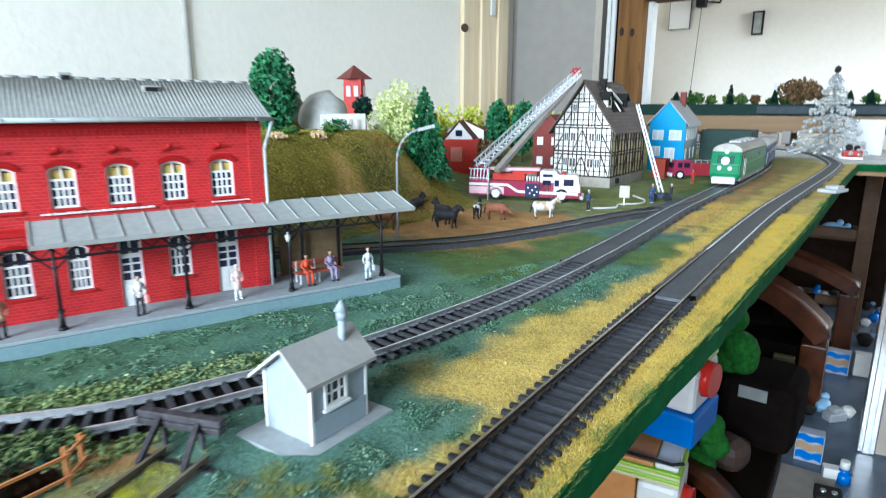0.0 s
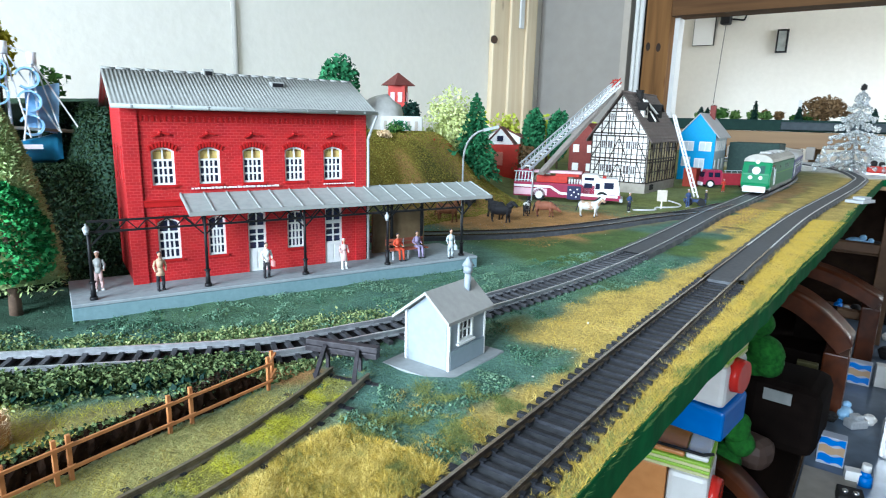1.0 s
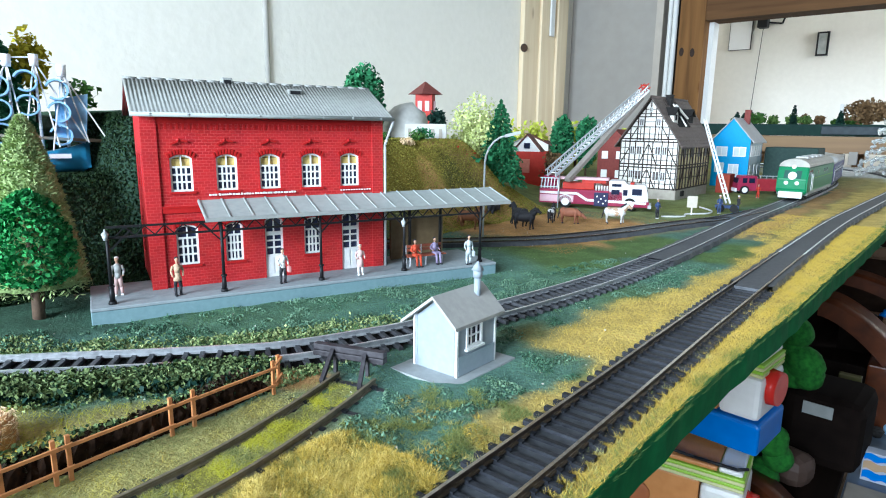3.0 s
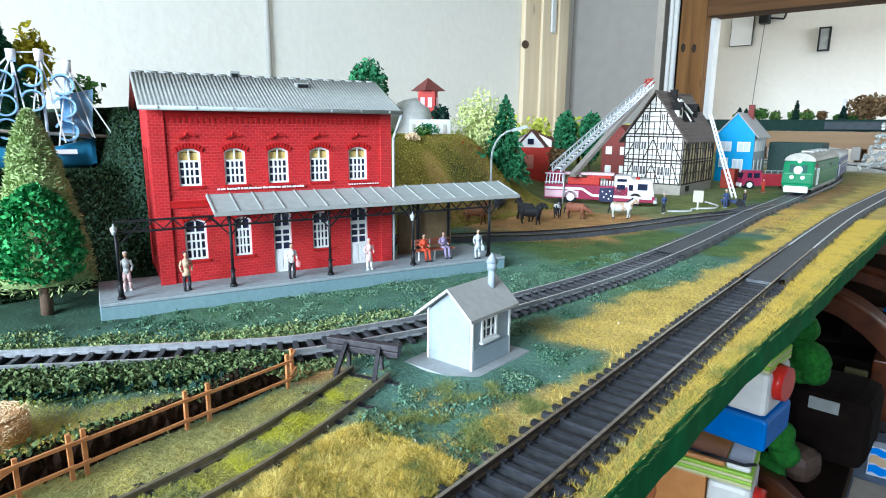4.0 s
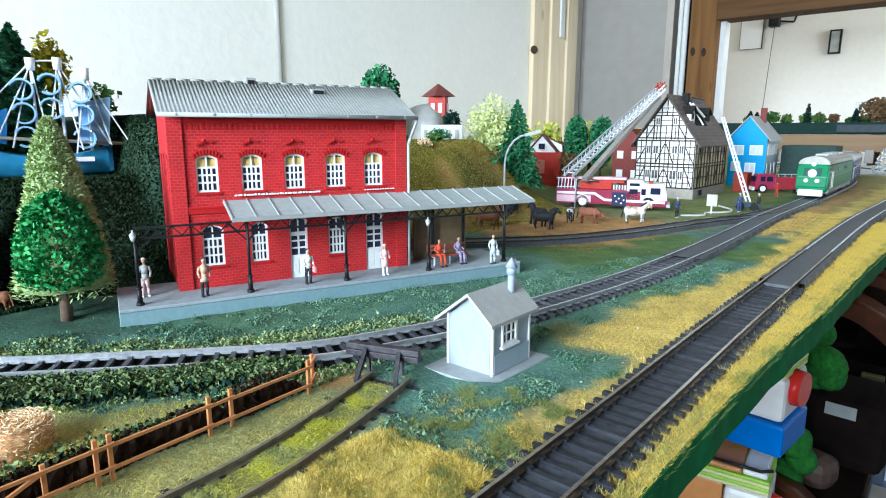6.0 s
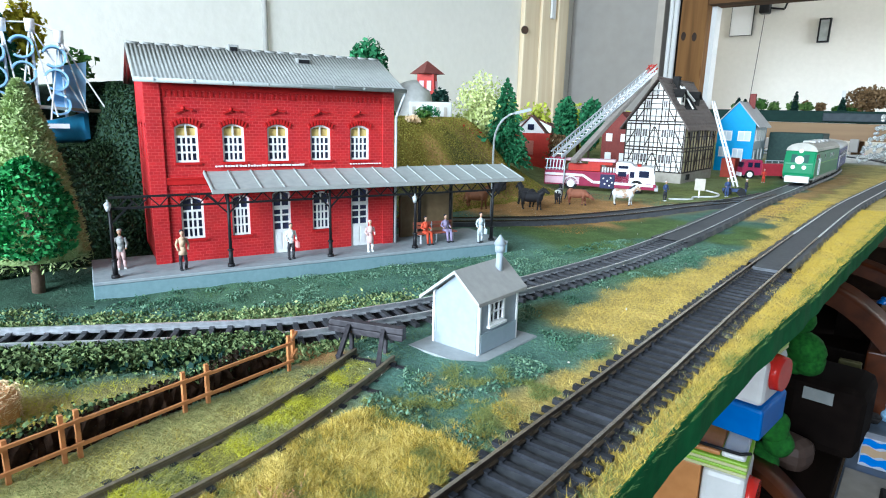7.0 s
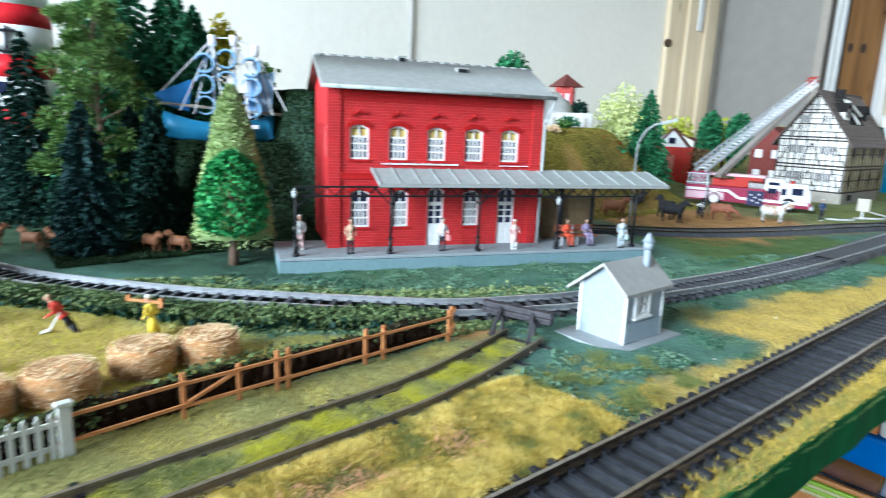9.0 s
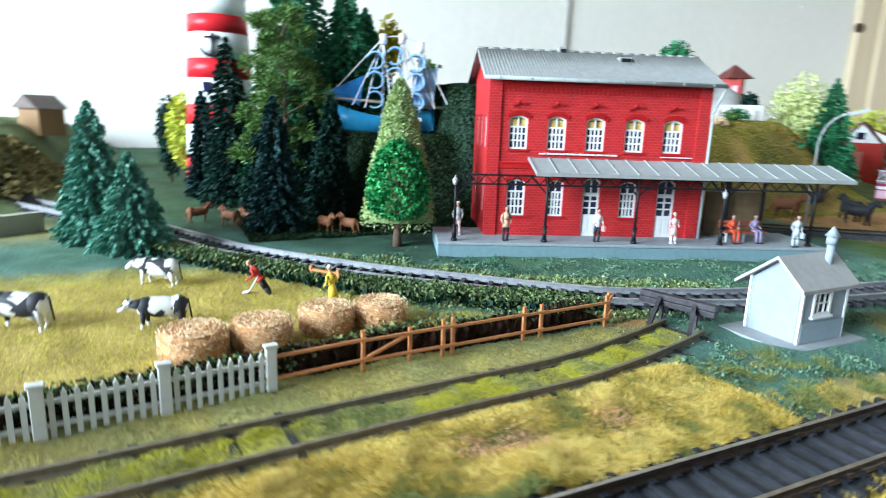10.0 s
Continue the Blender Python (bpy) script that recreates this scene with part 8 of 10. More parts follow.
for i, (x, y, h, r, k) in enumerate(((-0.462, 0.45, 0.012, 0.01, "olive"), (-0.455, 0.425, 0.009, 0.008, "straw"), (-0.47, 0.4, 0.01, 0.009, "olive"), (-0.458, 0.375, 0.008, 0.008, "straw"), (-0.475, 0.475, 0.016, 0.01, "mid"), (-0.466, 0.335, 0.01, 0.009, "brown"))):
    round_tree("hill_shrub", x, y, gz_at(x, y) - 0.002, h, r, 0.001, k, {"olive": "low olive shrub on the hill edge", "straw": "tuft of dry straw-coloured grass on the hill edge", "mid": "low green shrub on the hill edge", "brown": "low brown shrub on the hill edge"}[k], 300 + i, 260, 0.0022, lobes=0.5)
vine = thing("brown_creeper", "dry brown creeper at the shed corner", "plant", pose(-0.487, 0.805, 0.014), "trees")
rs = np.random.RandomState(71)
leaf_part("dry_foliage", np.c_[rs.normal(size=(500, 2)) * (0.008, 0.006), rs.uniform(0, 0.05, 500)], 0.004, LEAVES["brown"], vine, rs)
fb = thing("flower_bed", "red flowers with green leaves on the hill", "flowers", pose(-0.47, 0.499, 0.062, 0, 0, 45))
leaf_part("leaves", rs.normal(size=(500, 3)) * (0.017, 0.009, 0.004) + (0, 0, 0.004), 0.005, LEAVES["mid"], fb, rs)
leaf_part("blossoms", rs.normal(size=(380, 3)) * (0.015, 0.008, 0.0025) + (0, 0, 0.012), 0.0042, LEAVES["red"], fb, rs)


def stuff(name, v, f, m, label, category="grass"):
    return tagged(new(name, np_mesh(name, v, f, m)), label, category, kind="stuff")


def blades(x, y, z, length, rs, lean=0.5):
    """Thin upright triangles."""
    n = len(x)
    a, b = rs.uniform(0, 6.283, n), rs.uniform(0, 6.283, n)
    w = 0.00007 + 0.00007 * rs.rand(n)
    ln = length * rs.uniform(0.5, 1.3, n)
    base = np.c_[x, y, z - 0.0003]
    side = np.c_[np.cos(a), np.sin(a), np.zeros(n)] * w[:, None]
    tip = base + np.c_[np.cos(b) * lean, np.sin(b) * lean, np.ones(n)] * (ln * rs.uniform(0.6, 1.0, n))[:, None]
    return np.stack([base - side, base + side, tip], 1).reshape(-1, 3), np.arange(3 * n).reshape(n, 3)


BLADE = {k: leaf_mat("blades_" + k, a, b, 0.8) for k, (a, b) in dict(
    yellow=((0.46, 0.325, 0.045), (0.64, 0.47, 0.1)), ochre=((0.2, 0.15, 0.025), (0.38, 0.27, 0.045)), bright=((0.6, 0.46, 0.1), (0.78, 0.63, 0.22)), olive=((0.11, 0.14, 0.04), (0.26, 0.28, 0.09)), pale=((0.3, 0.29, 0.1), (0.45, 0.43, 0.19)), green=((0.05, 0.11, 0.03), (0.13, 0.22, 0.07)),
    teal=((0.08, 0.175, 0.115), (0.18, 0.31, 0.22)), lime=((0.38, 0.36, 0.025), (0.56, 0.54, 0.06)), weed=((0.4, 0.345, 0.06), (0.58, 0.5, 0.12)), orange=((0.34, 0.17, 0.04), (0.5, 0.28, 0.08))).items()}


PINK_BLADE = leaf_mat("blades_pink", (0.62, 0.3, 0.14), (0.75, 0.36, 0.26), 0.8)


def field(n, x0, x1, y0, y1, seed, keep):
    rs = np.random.RandomState(seed)
    x, y = rs.uniform(x0, x1, n), rs.uniform(y0, y1, n)
    k = keep(x, y, rs)
    return x[k], y[k], rs


def dist(x, y, q):
    return near_line(x, y, q)


# golden grass on the outer strip and its tufts over the board's edge
x, y, rs = field(170000, -0.0765, -0.036, -0.2, 0.75, 1, lambda x, y, r: (x < edge_x(y) + 0.001) & (x > -0.0755 + 0.004 * lumps(x, y, 0.012, 31)) & (r.rand(len(x)) < 0.25 + 0.75 * lumps(x, y, 0.011, 32)))
v, f = blades(x, y, ground_z(x, y), 0.0024, rs, 0.9)
stuff("golden_grass_strip", v, f, BLADE["yellow"], "golden static grass along the board edge")
x, y, rs = field(9000, -0.0745, -0.036, -0.2, 0.6, 21, lambda x, y, r: (x < edge_x(y)) & (lumps(x, y, 0.009, 57) > 0.62))
v, f = blades(x, y, ground_z(x, y), 0.0042, rs, 0.8)
stuff("golden_tufts", v, f, BLADE["yellow"], "longer golden grass tufts beside the rail")
x, y, rs = field(9000, -0.066, -0.036, -0.2, 0.75, 2, lambda x, y, r: (x < edge_x(y) + 0.0012) & (r.rand(len(x)) < lumps(x, y, 0.015, 33)))
v, f = blades(x, y, ground_z(x, y), 0.0022, rs, 1.0)
stuff("pale_grass_strip", v, f, BLADE["pale"], "pale static grass mixed along the board edge")
x, y, rs = field(150000, -0.073, -0.03, -0.25, 0.9, 3, lambda x, y, r: (abs(x - edge_x(y) + 0.001) < 0.0012 + 0.004 * lumps(x, y, 0.012, 56)) & (r.rand(len(x)) < 0.9))
v, f = blades(np.minimum(x, edge_x(y) + 0.0014), y, -0.002 * (x > edge_x(y)), 0.0026, rs, 1.1)
stuff("green_edge_grass", v, f, BLADE["green"], "dark green fuzz on the edge of the board")
# yellow foam grass between the siding and the main line
MEADOW = lambda x, y, r=None: (dist(x, y, LINE_S) > 0.0108) & (dist(x, y, LINE_A) > 0.0145) & (zone_colour(x, y)[:, 0] > 0.22)
x, y, rs = field(300000, -0.147, -0.1, -0.3, 0.09, 4, lambda x, y, r: (r.rand(len(x)) < (0.3 + 0.7 * lumps(x, y, 0.009, 35))) & MEADOW(x, y))
swell = lambda x, y: (0.0034 * lumps(x, y, 0.015, 51) ** 2 + 0.0012 * lumps(x, y, 0.005, 52)) * smooth(0.0105, 0.02, dist(x, y, LINE_S))
tint = lambda x, y: 0.72 * lumps(x, y, 0.012, 61) + 0.28 * lumps(x, y, 0.005, 62)
tone = tint(x, y) + 0.1 * rs.normal(size=len(x))
for k, kind, word in ((tone < 0.4, "olive", "olive"), ((tone >= 0.4) & (tone < 0.56), "ochre", "ochre"), (tone >= 0.56, "yellow", "golden")):
    v, f = blades(x[k], y[k], (ground_z(x, y) + swell(x, y))[k], 0.0011, rs, 1.6)
    stuff("yellow_meadow", v, f, BLADE[kind], word + " fibrous meadow grass between the tracks")


def tufts(n, each, x0, x1, y0, y1, seed, keep, length, spread, rise):
    """Loose tufts whose fibres splay from one root; gives places of roots, tips and the tone of each tuft."""
    cx, cy, rs = field(n, x0, x1, y0, y1, seed, keep)
    x, y = np.repeat(cx, each), np.repeat(cy, each)
    a, u = rs.uniform(0, 6.283, len(x)), rs.rand(len(x)) ** 0.5
    big = np.repeat(rs.uniform(0.6, 1.25, len(cx)), each) * length
    root = np.c_[x + np.cos(a) * u * spread * 0.35, y + np.sin(a) * u * spread * 0.35, ground_z(x, y) + rise(x, y) * 0.8 - 0.0003]
    tip = np.c_[x + np.cos(a) * u * spread + rs.normal(size=len(x)) * 0.0006, y + np.sin(a) * u * spread + rs.normal(size=len(x)) * 0.0006, ground_z(x, y) + rise(x, y) + big * (1.05 - 0.75 * u ** 2) * rs.uniform(0.7, 1.05, len(x))]
    b = rs.uniform(0, 6.283, len(x))
    side = np.c_[np.cos(b), np.sin(b), np.zeros(len(x))] * (0.00007 + 0.00007 * rs.rand(len(x)))[:, None]
    return np.stack([root - side, root + side, tip], 1), np.repeat(tint(cx, cy) + 0.07 * rs.normal(size=len(cx)), each) + 0.05 * rs.normal(size=len(x))


def tuft_stuff(name, v, tone, kinds, label):
    lo = -9.0
    for hi, kind, word in kinds:
        k = (tone >= lo) & (tone < hi)
        lo = hi
        if k.any():
            stuff(name, v[k].reshape(-1, 3), np.arange(3 * k.sum()).reshape(-1, 3), BLADE[kind], word + label)


v, tone = tufts(9000, 30, -0.147, -0.1, -0.28, 0.075, 5, MEADOW, 0.0015, 0.0032, swell)
tuft_stuff("meadow_tufts", v, tone, ((0.3, "olive", "olive"), (0.37, "ochre", "ochre"), (0.5, "yellow", "golden"), (9, "bright", "bright yellow")), " loose tufts in the meadow")
# mixed fringe where the meadow thins out into the flock
v, tone = tufts(1500, 22, -0.147, -0.1, 0.035, 0.11, 6, lambda x, y, r: (dist(x, y, LINE_S) > 0.0125) & (dist(x, y, LINE_A) > 0.0155) & (r.rand(len(x)) < smooth(0.105, 0.05, y) * (0.2 + lumps(x, y, 0.008, 74))), 0.0014, 0.003, lambda x, y: 0.0003 + 0 * x)
tuft_stuff("meadow_fringe", v, tone, ((0.5, "olive", "olive"), (0.62, "pale", "straw-coloured"), (9, "yellow", "golden")), " tufts where meadow and flock meet")
# straw fibres leaning over the sleeper ends of the main line
v, tone = tufts(1500, 12, -0.108, -0.066, -0.25, 0.33, 75, lambda x, y, r: (abs(dist(x, y, LINE_A) - 0.0148) < 0.0032) & (r.rand(len(x)) < 0.25 + 0.9 * lumps(x, y, 0.01, 76)), 0.0036, 0.0036, lambda x, y: 0 * x)
tuft_stuff("track_side_tufts", v, tone, ((0.5, "pale", "straw-coloured"), (9, "bright", "pale yellow")), " tufts over the sleeper ends")
# yellow scatter farther up the main line
x, y, rs = field(30000, -0.155, -0.104, 0.12, 0.8, 6, lambda x, y, r: (dist(x, y, LINE_B) > 0.018) & (dist(x, y, LINE_A) > 0.0145) & (zone_colour(x, y)[:, 0] > 0.26))
v, f = blades(x, y, ground_z(x, y), 0.0022, rs, 1.0)
stuff("yellow_scatter", v, f, BLADE["yellow"], "yellow scatter grass beside the main line")
# teal flock round the hut and platform
x, y, rs = field(140000, -0.31, -0.1, -0.02, 0.42, 7, lambda x, y, r: (dist(x, y, LINE_B) > 0.0145) & (dist(x, y, LINE_A) > 0.0165) & (dist(x, y, LINE_S) > 0.0155) & (dist(x, y, LINE_C) > 0.014) & (zone_colour(x, y)[:, 0] < 0.2) & ~((abs(x + 0.1555) < 0.0185) & (abs(y - 0.134) < 0.0235)) & (((x - PO[0]) * PN[0] + (y - PO[1]) * PN[1]) < -0.0055) & (r.rand(len(x)) < 0.3 + 0.7 * lumps(x, y, 0.012, 37)))
k = rs.rand(len(x)) < lumps(x, y, 0.04, 38)
v, f = blades(x[k], y[k], ground_z(x[k], y[k]), 0.0014, rs, 1.2)
stuff("blue_green_flock", v, f, BLADE["teal"], "blue-green flock round the hut")
v, f = blades(x[~k], y[~k], ground_z(x[~k], y[~k]), 0.0015, rs, 1.2)
stuff("green_flock", v, f, BLADE["green"], "green flock beside the tracks")
# small foam clumps in the flock round the hut and before the platform
x, y, rs = field(150000, -0.36, -0.098, -0.03, 0.4, 22, lambda x, y, r: (dist(x, y, LINE_B) > 0.0165) & (dist(x, y, LINE_A) > 0.0165) & (dist(x, y, LINE_S) > 0.0155) & (dist(x, y, LINE_C) > 0.017) & (zone_colour(x, y)[:, 0] < 0.2) & ~((abs(x + 0.1555) < 0.0195) & (abs(y - 0.134) < 0.0255)) & (((x - PO[0]) * PN[0] + (y - PO[1]) * PN[1]) < -0.0075) & (lumps(x, y, 0.008, 58) > 0.56))
h = 0.0022 * smooth(0.56, 0.85, lumps(x, y, 0.008, 58)) * rs.rand(len(x))
k = lumps(x, y, 0.025, 59) + 0.2 * rs.normal(size=len(x)) > 0.52
for m, nm, ca, cb in ((k, "dark", (0.035, 0.09, 0.055), (0.09, 0.18, 0.11)), (~k, "pale", (0.08, 0.16, 0.105), (0.18, 0.28, 0.18))):
    v, f = quads_at(np.c_[x[m], y[m], ground_z(x[m], y[m]) + h[m]], 0.0008, rs)
    stuff("foam_clumps", v, f, leaf_mat("foam_" + nm, ca, cb, 0.9), nm + " blue-green foam clumps on the ground", "foliage")
# faint pink flower patches in the meadow
for cx, cy in ((-0.1215, 0.0115), (-0.1215, -0.0195), (-0.1205, -0.032)):
    rs = np.random.RandomState(int(900 + 1000 * abs(cy)))
    x, y = cx + rs.normal(size=220) * 0.004, cy + rs.normal(size=220) * 0.0045
    v, f = blades(x, y, ground_z(x, y) + swell(x, y) + 0.0016, 0.0013, rs, 1.6)
    stuff("pink_flowers", v, f, PINK_BLADE, "faint pink flower fibres in the yellow meadow")
# siding weeds
x, y, rs = field(350000, -0.178, -0.125, -0.3, 0.094, 8, lambda x, y, r: (dist(x, y, LINE_S) < 0.0074) & (lumps(x, y, 0.011, 39) + 0.12 * r.normal(size=len(x)) > 0.33 + 0.9 * np.maximum(0, y - 0.05)))
z = ground_z(x, y) + 0.0011 * smooth(0.3, 0.75, lumps(x, y, 0.011, 39))
tone = 0.6 * lumps(x, y, 0.012, 63) + 0.4 * lumps(x, y, 0.004, 68) + 0.12 * rs.normal(size=len(x))
for k, kind, word in ((tone < 0.33, "olive", "olive"), ((tone >= 0.33) & (tone < 0.49), "pale", "straw-coloured"), (tone >= 0.49, "lime", "lime yellow")):
    v, f = blades(x[k], y[k], z[k], 0.0011, rs, 1.7)
    stuff("siding_weeds", v, f, BLADE[kind], word + " weeds growing between the siding rails")
# dark tufts among the sleeper ends of the siding
x, y, rs = field(60000, -0.185, -0.1, -0.3, 0.1, 64, lambda x, y, r: (abs(dist(x, y, LINE_S) - 0.0125) < 0.003) & (lumps(x, y, 0.007, 65) > 0.56))
v, f = blades(x, y, ground_z(x, y), 0.002, rs, 1.3)
stuff("siding_tufts", v, f, BLADE["olive"], "olive tufts beside the siding rails")
# mixed olive tufts where the flock meets the meadow
x, y, rs = field(90000, -0.15, -0.099, 0.0, 0.2, 66, lambda x, y, r: (dist(x, y, LINE_S) > 0.013) & (dist(x, y, LINE_A) > 0.0165) & ~((abs(x + 0.1555) < 0.0195) & (abs(y - 0.134) < 0.0255)) & (lumps(x, y, 0.007, 67) + 0.08 * r.normal(size=len(x)) > 0.68) & (y < 0.115))
v, f = blades(x, y, ground_z(x, y) + 0.0012 * lumps(x, y, 0.016, 51), 0.0019, rs, 1.3)
stuff("olive_tufts", v, f, BLADE["olive"], "olive green tufts between flock and meadow")
x, y, rs = field(70000, -0.2, -0.14, -0.3, 0.085, 9, lambda x, y, r: (dist(x, y, LINE_S) > 0.0115) & (x > -0.186) & (x < np.interp(y, LINE_S[:, 1], LINE_S[:, 0])))
tone = 0.7 * lumps(x, y, 0.01, 77) + 0.3 * lumps(x, y, 0.004, 78) + 0.1 * rs.normal(size=len(x)) + 0.1 * smooth(-0.172, -0.182, x)
for k, kind, word in ((tone < 0.4, "olive", "olive"), ((tone >= 0.4) & (tone < 0.52), "pale", "pale"), ((tone >= 0.52) & (tone < 0.58), "ochre", "ochre"), (tone >= 0.58, "weed", "yellowish")):
    v, f = blades(x[k], y[k], ground_z(x[k], y[k]), 0.0016, rs, 1.5)
    stuff("path_grass", v, f, BLADE[kind], word + " fuzz on the path along the fence")
# pasture
x, y, rs = field(110000, -0.38, -0.188, -0.32, 0.06, 10, lambda x, y, r: (dist(x, y, LINE_B) > 0.03) & (y < x + 0.28) & (zone_colour(x, y)[:, 0] > 0.2))
v, f = blades(x, y, ground_z(x, y), 0.0019, rs, 1.1)
stuff("pasture_grass", v, f, BLADE["lime"], "short yellowish pasture grass")
x, y, rs = field(24000, -0.44, -0.23, 0.38, 0.64, 11, lambda x, y, r: dist(x, y, LINE_C) > 0.016)
v, f = blades(x, y, ground_z(x, y), 0.0016, rs, 1.2)
stuff("paddock_scatter", v, f, BLADE["orange"], "orange scatter in the horse paddock")
# coarse foam grass bank before the platform
x, y, rs = field(110000, -0.36, -0.19, -0.03, 0.22, 12, lambda x, y, r: ((x - PO[0]) * PN[0] + (y - PO[1]) * PN[1] < -0.008) & (dist(x, y, LINE_B) > 0.0155) & (r.rand(len(x)) < (lumps(x, y, 0.012, 40) * 1.2 + 0.1) * smooth(0.042, 0.026, dist(x, y, LINE_B) + 0.012 * (lumps(x, y, 0.02, 55) - 0.5)) * smooth(0.19, 0.1, y)))
v, f = quads_at(np.c_[x, y, ground_z(x, y) + 0.0016 * rs.rand(len(x))], 0.0011, rs)
stuff("platform_bank", v, f, leaf_mat("leaves_bank", (0.06, 0.13, 0.045), (0.34, 0.38, 0.16)), "mottled green foam bank below the platform", "foliage")
x, y, rs = field(170, -0.36, -0.1, 0.0, 0.5, 13, lambda x, y, r: (dist(x, y, LINE_B) > 0.016) & (dist(x, y, LINE_A) > 0.018))
v, f = quads_at(np.c_[x, y, ground_z(x, y) + 0.0008], 0.0008, rs)
stuff("pale_crumbs", v, f, leaf_mat("crumbs", (0.4, 0.4, 0.33), (0.6, 0.6, 0.54)), "scattered pale crumbs on the flock", "scatter")


def hedge(name, line, half, h, n, kind, label, leaf, seed):
    rs = np.random.RandomState(seed)
    q = line[rs.randint(0, len(line), n)] + rs.uniform(-half, half, (n, 2))
    z = rs.uniform(0, 1, n) ** 0.6 * h * (0.75 + 0.4 * lumps(q[:, 0], q[:, 1], 0.012, seed))
    v, f = quads_at(np.c_[q, ground_z(q[:, 0], q[:, 1]) + z], leaf, rs, 1.3)
    return stuff(name, v, f, LEAVES[kind], label, "hedge")


hedge("field_hedge", curve_line([(-0.44, -0.135), (-0.36, -0.087), (-0.315, -0.05), (-0.268, -0.011), (-0.246, 0.014), (-0.226, 0.043), (-0.21, 0.071)]), 0.0085, 0.0058, 40000, "hedge", "dense mottled green hedge along the track", 0.0015, 81)
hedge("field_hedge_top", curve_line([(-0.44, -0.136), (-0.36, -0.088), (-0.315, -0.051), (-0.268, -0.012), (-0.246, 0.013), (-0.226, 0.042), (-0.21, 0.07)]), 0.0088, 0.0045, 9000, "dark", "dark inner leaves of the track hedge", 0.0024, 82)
bank = curve_line([(-0.163, -0.24), (-0.1815, -0.08), (-0.1855, -0.045), (-0.1885, 0.02), (-0.1905, 0.064)], 0.0015)
t = np.gradient(bank, axis=0)
t /= np.hypot(t[:, 0], t[:, 1])[:, None]
nn = np.c_[-t[:, 1], t[:, 0]]
fall = np.minimum(1, (len(bank) - np.arange(len(bank))) / 12.0) ** 0.5
rs = np.random.RandomState(86)
cols = []
for w, h in ((0.0, -0.002), (0.0004, 0.002), (0.0002, 0.005), (0.0006, 0.0078), (0.0022, 0.009), (0.0055, 0.0086), (0.009, 0.0035), (0.011, -0.002)):
    cols.append(np.c_[bank + nn * (w + 0.0007 * rs.normal(size=(len(bank), 1))), h * fall + (0.0006 * rs.normal(size=len(bank)) if h > 0 else 0)][:, None])
v = np.concatenate(cols, 1)
i = np.arange(v.shape[0] * 8).reshape(-1, 8)
f = np.stack([i[:-1, :-1], i[:-1, 1:], i[1:, 1:], i[1:, :-1]], -1).reshape(-1, 4)
tagged(new("earth_bank", np_mesh("earth_bank", v.reshape(-1, 3), f, mat("dark_earth", (0.035, 0.02, 0.012), (0.012, 0.007, 0.005), 500, 0.95, bump=0.8, spec=0.05))), "dark brown earth bank behind the pasture fences", "bank", kind="structure")
hedge("fence_hedge", curve_line([(-0.165, -0.22), (-0.183, -0.08), (-0.188, -0.045), (-0.1915, 0.02), (-0.193, 0.055)]), 0.0022, 0.0102, 5200, "soil", "dark leaves on the earth bank", 0.0013, 83)
hedge("fence_hedge_tips", curve_line([(-0.167, -0.22), (-0.183, -0.08), (-0.189, -0.05), (-0.192, 0.02), (-0.193, 0.05)]), 0.0028, 0.0112, 5200, "hedge", "green leaf tips along the top of the earth bank", 0.0012, 84)
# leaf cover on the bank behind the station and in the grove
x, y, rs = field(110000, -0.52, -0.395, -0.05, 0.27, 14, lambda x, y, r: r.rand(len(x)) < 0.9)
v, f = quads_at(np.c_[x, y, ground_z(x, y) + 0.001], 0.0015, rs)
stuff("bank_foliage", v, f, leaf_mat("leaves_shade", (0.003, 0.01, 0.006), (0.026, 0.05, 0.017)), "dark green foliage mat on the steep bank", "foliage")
x, y, rs = field(90000, -0.6, -0.37, 0.26, 0.62, 15, lambda x, y, r: r.rand(len(x)) < 0.9)
v, f = quads_at(np.c_[x, y, ground_z(x, y) + 0.0005], 0.0011, rs)
stuff("hill_scatter", v, f, leaf_mat("leaves_hill", (0.13, 0.115, 0.018), (0.36, 0.32, 0.06)), "olive and ochre scatter on the hill", "foliage")
x, y, rs = field(9000, -0.8, -0.5, -0.55, -0.16, 16, lambda x, y, r: ground_z(x, y) > 0.006)
v, f = quads_at(np.c_[x, y, ground_z(x, y) + 0.001], 0.006, rs)
stuff("left_hill_scatter", v, f, leaf_mat("leaves_ochre", (0.12, 0.1, 0.03), (0.36, 0.3, 0.12)), "ochre scatter on the low hill", "foliage")

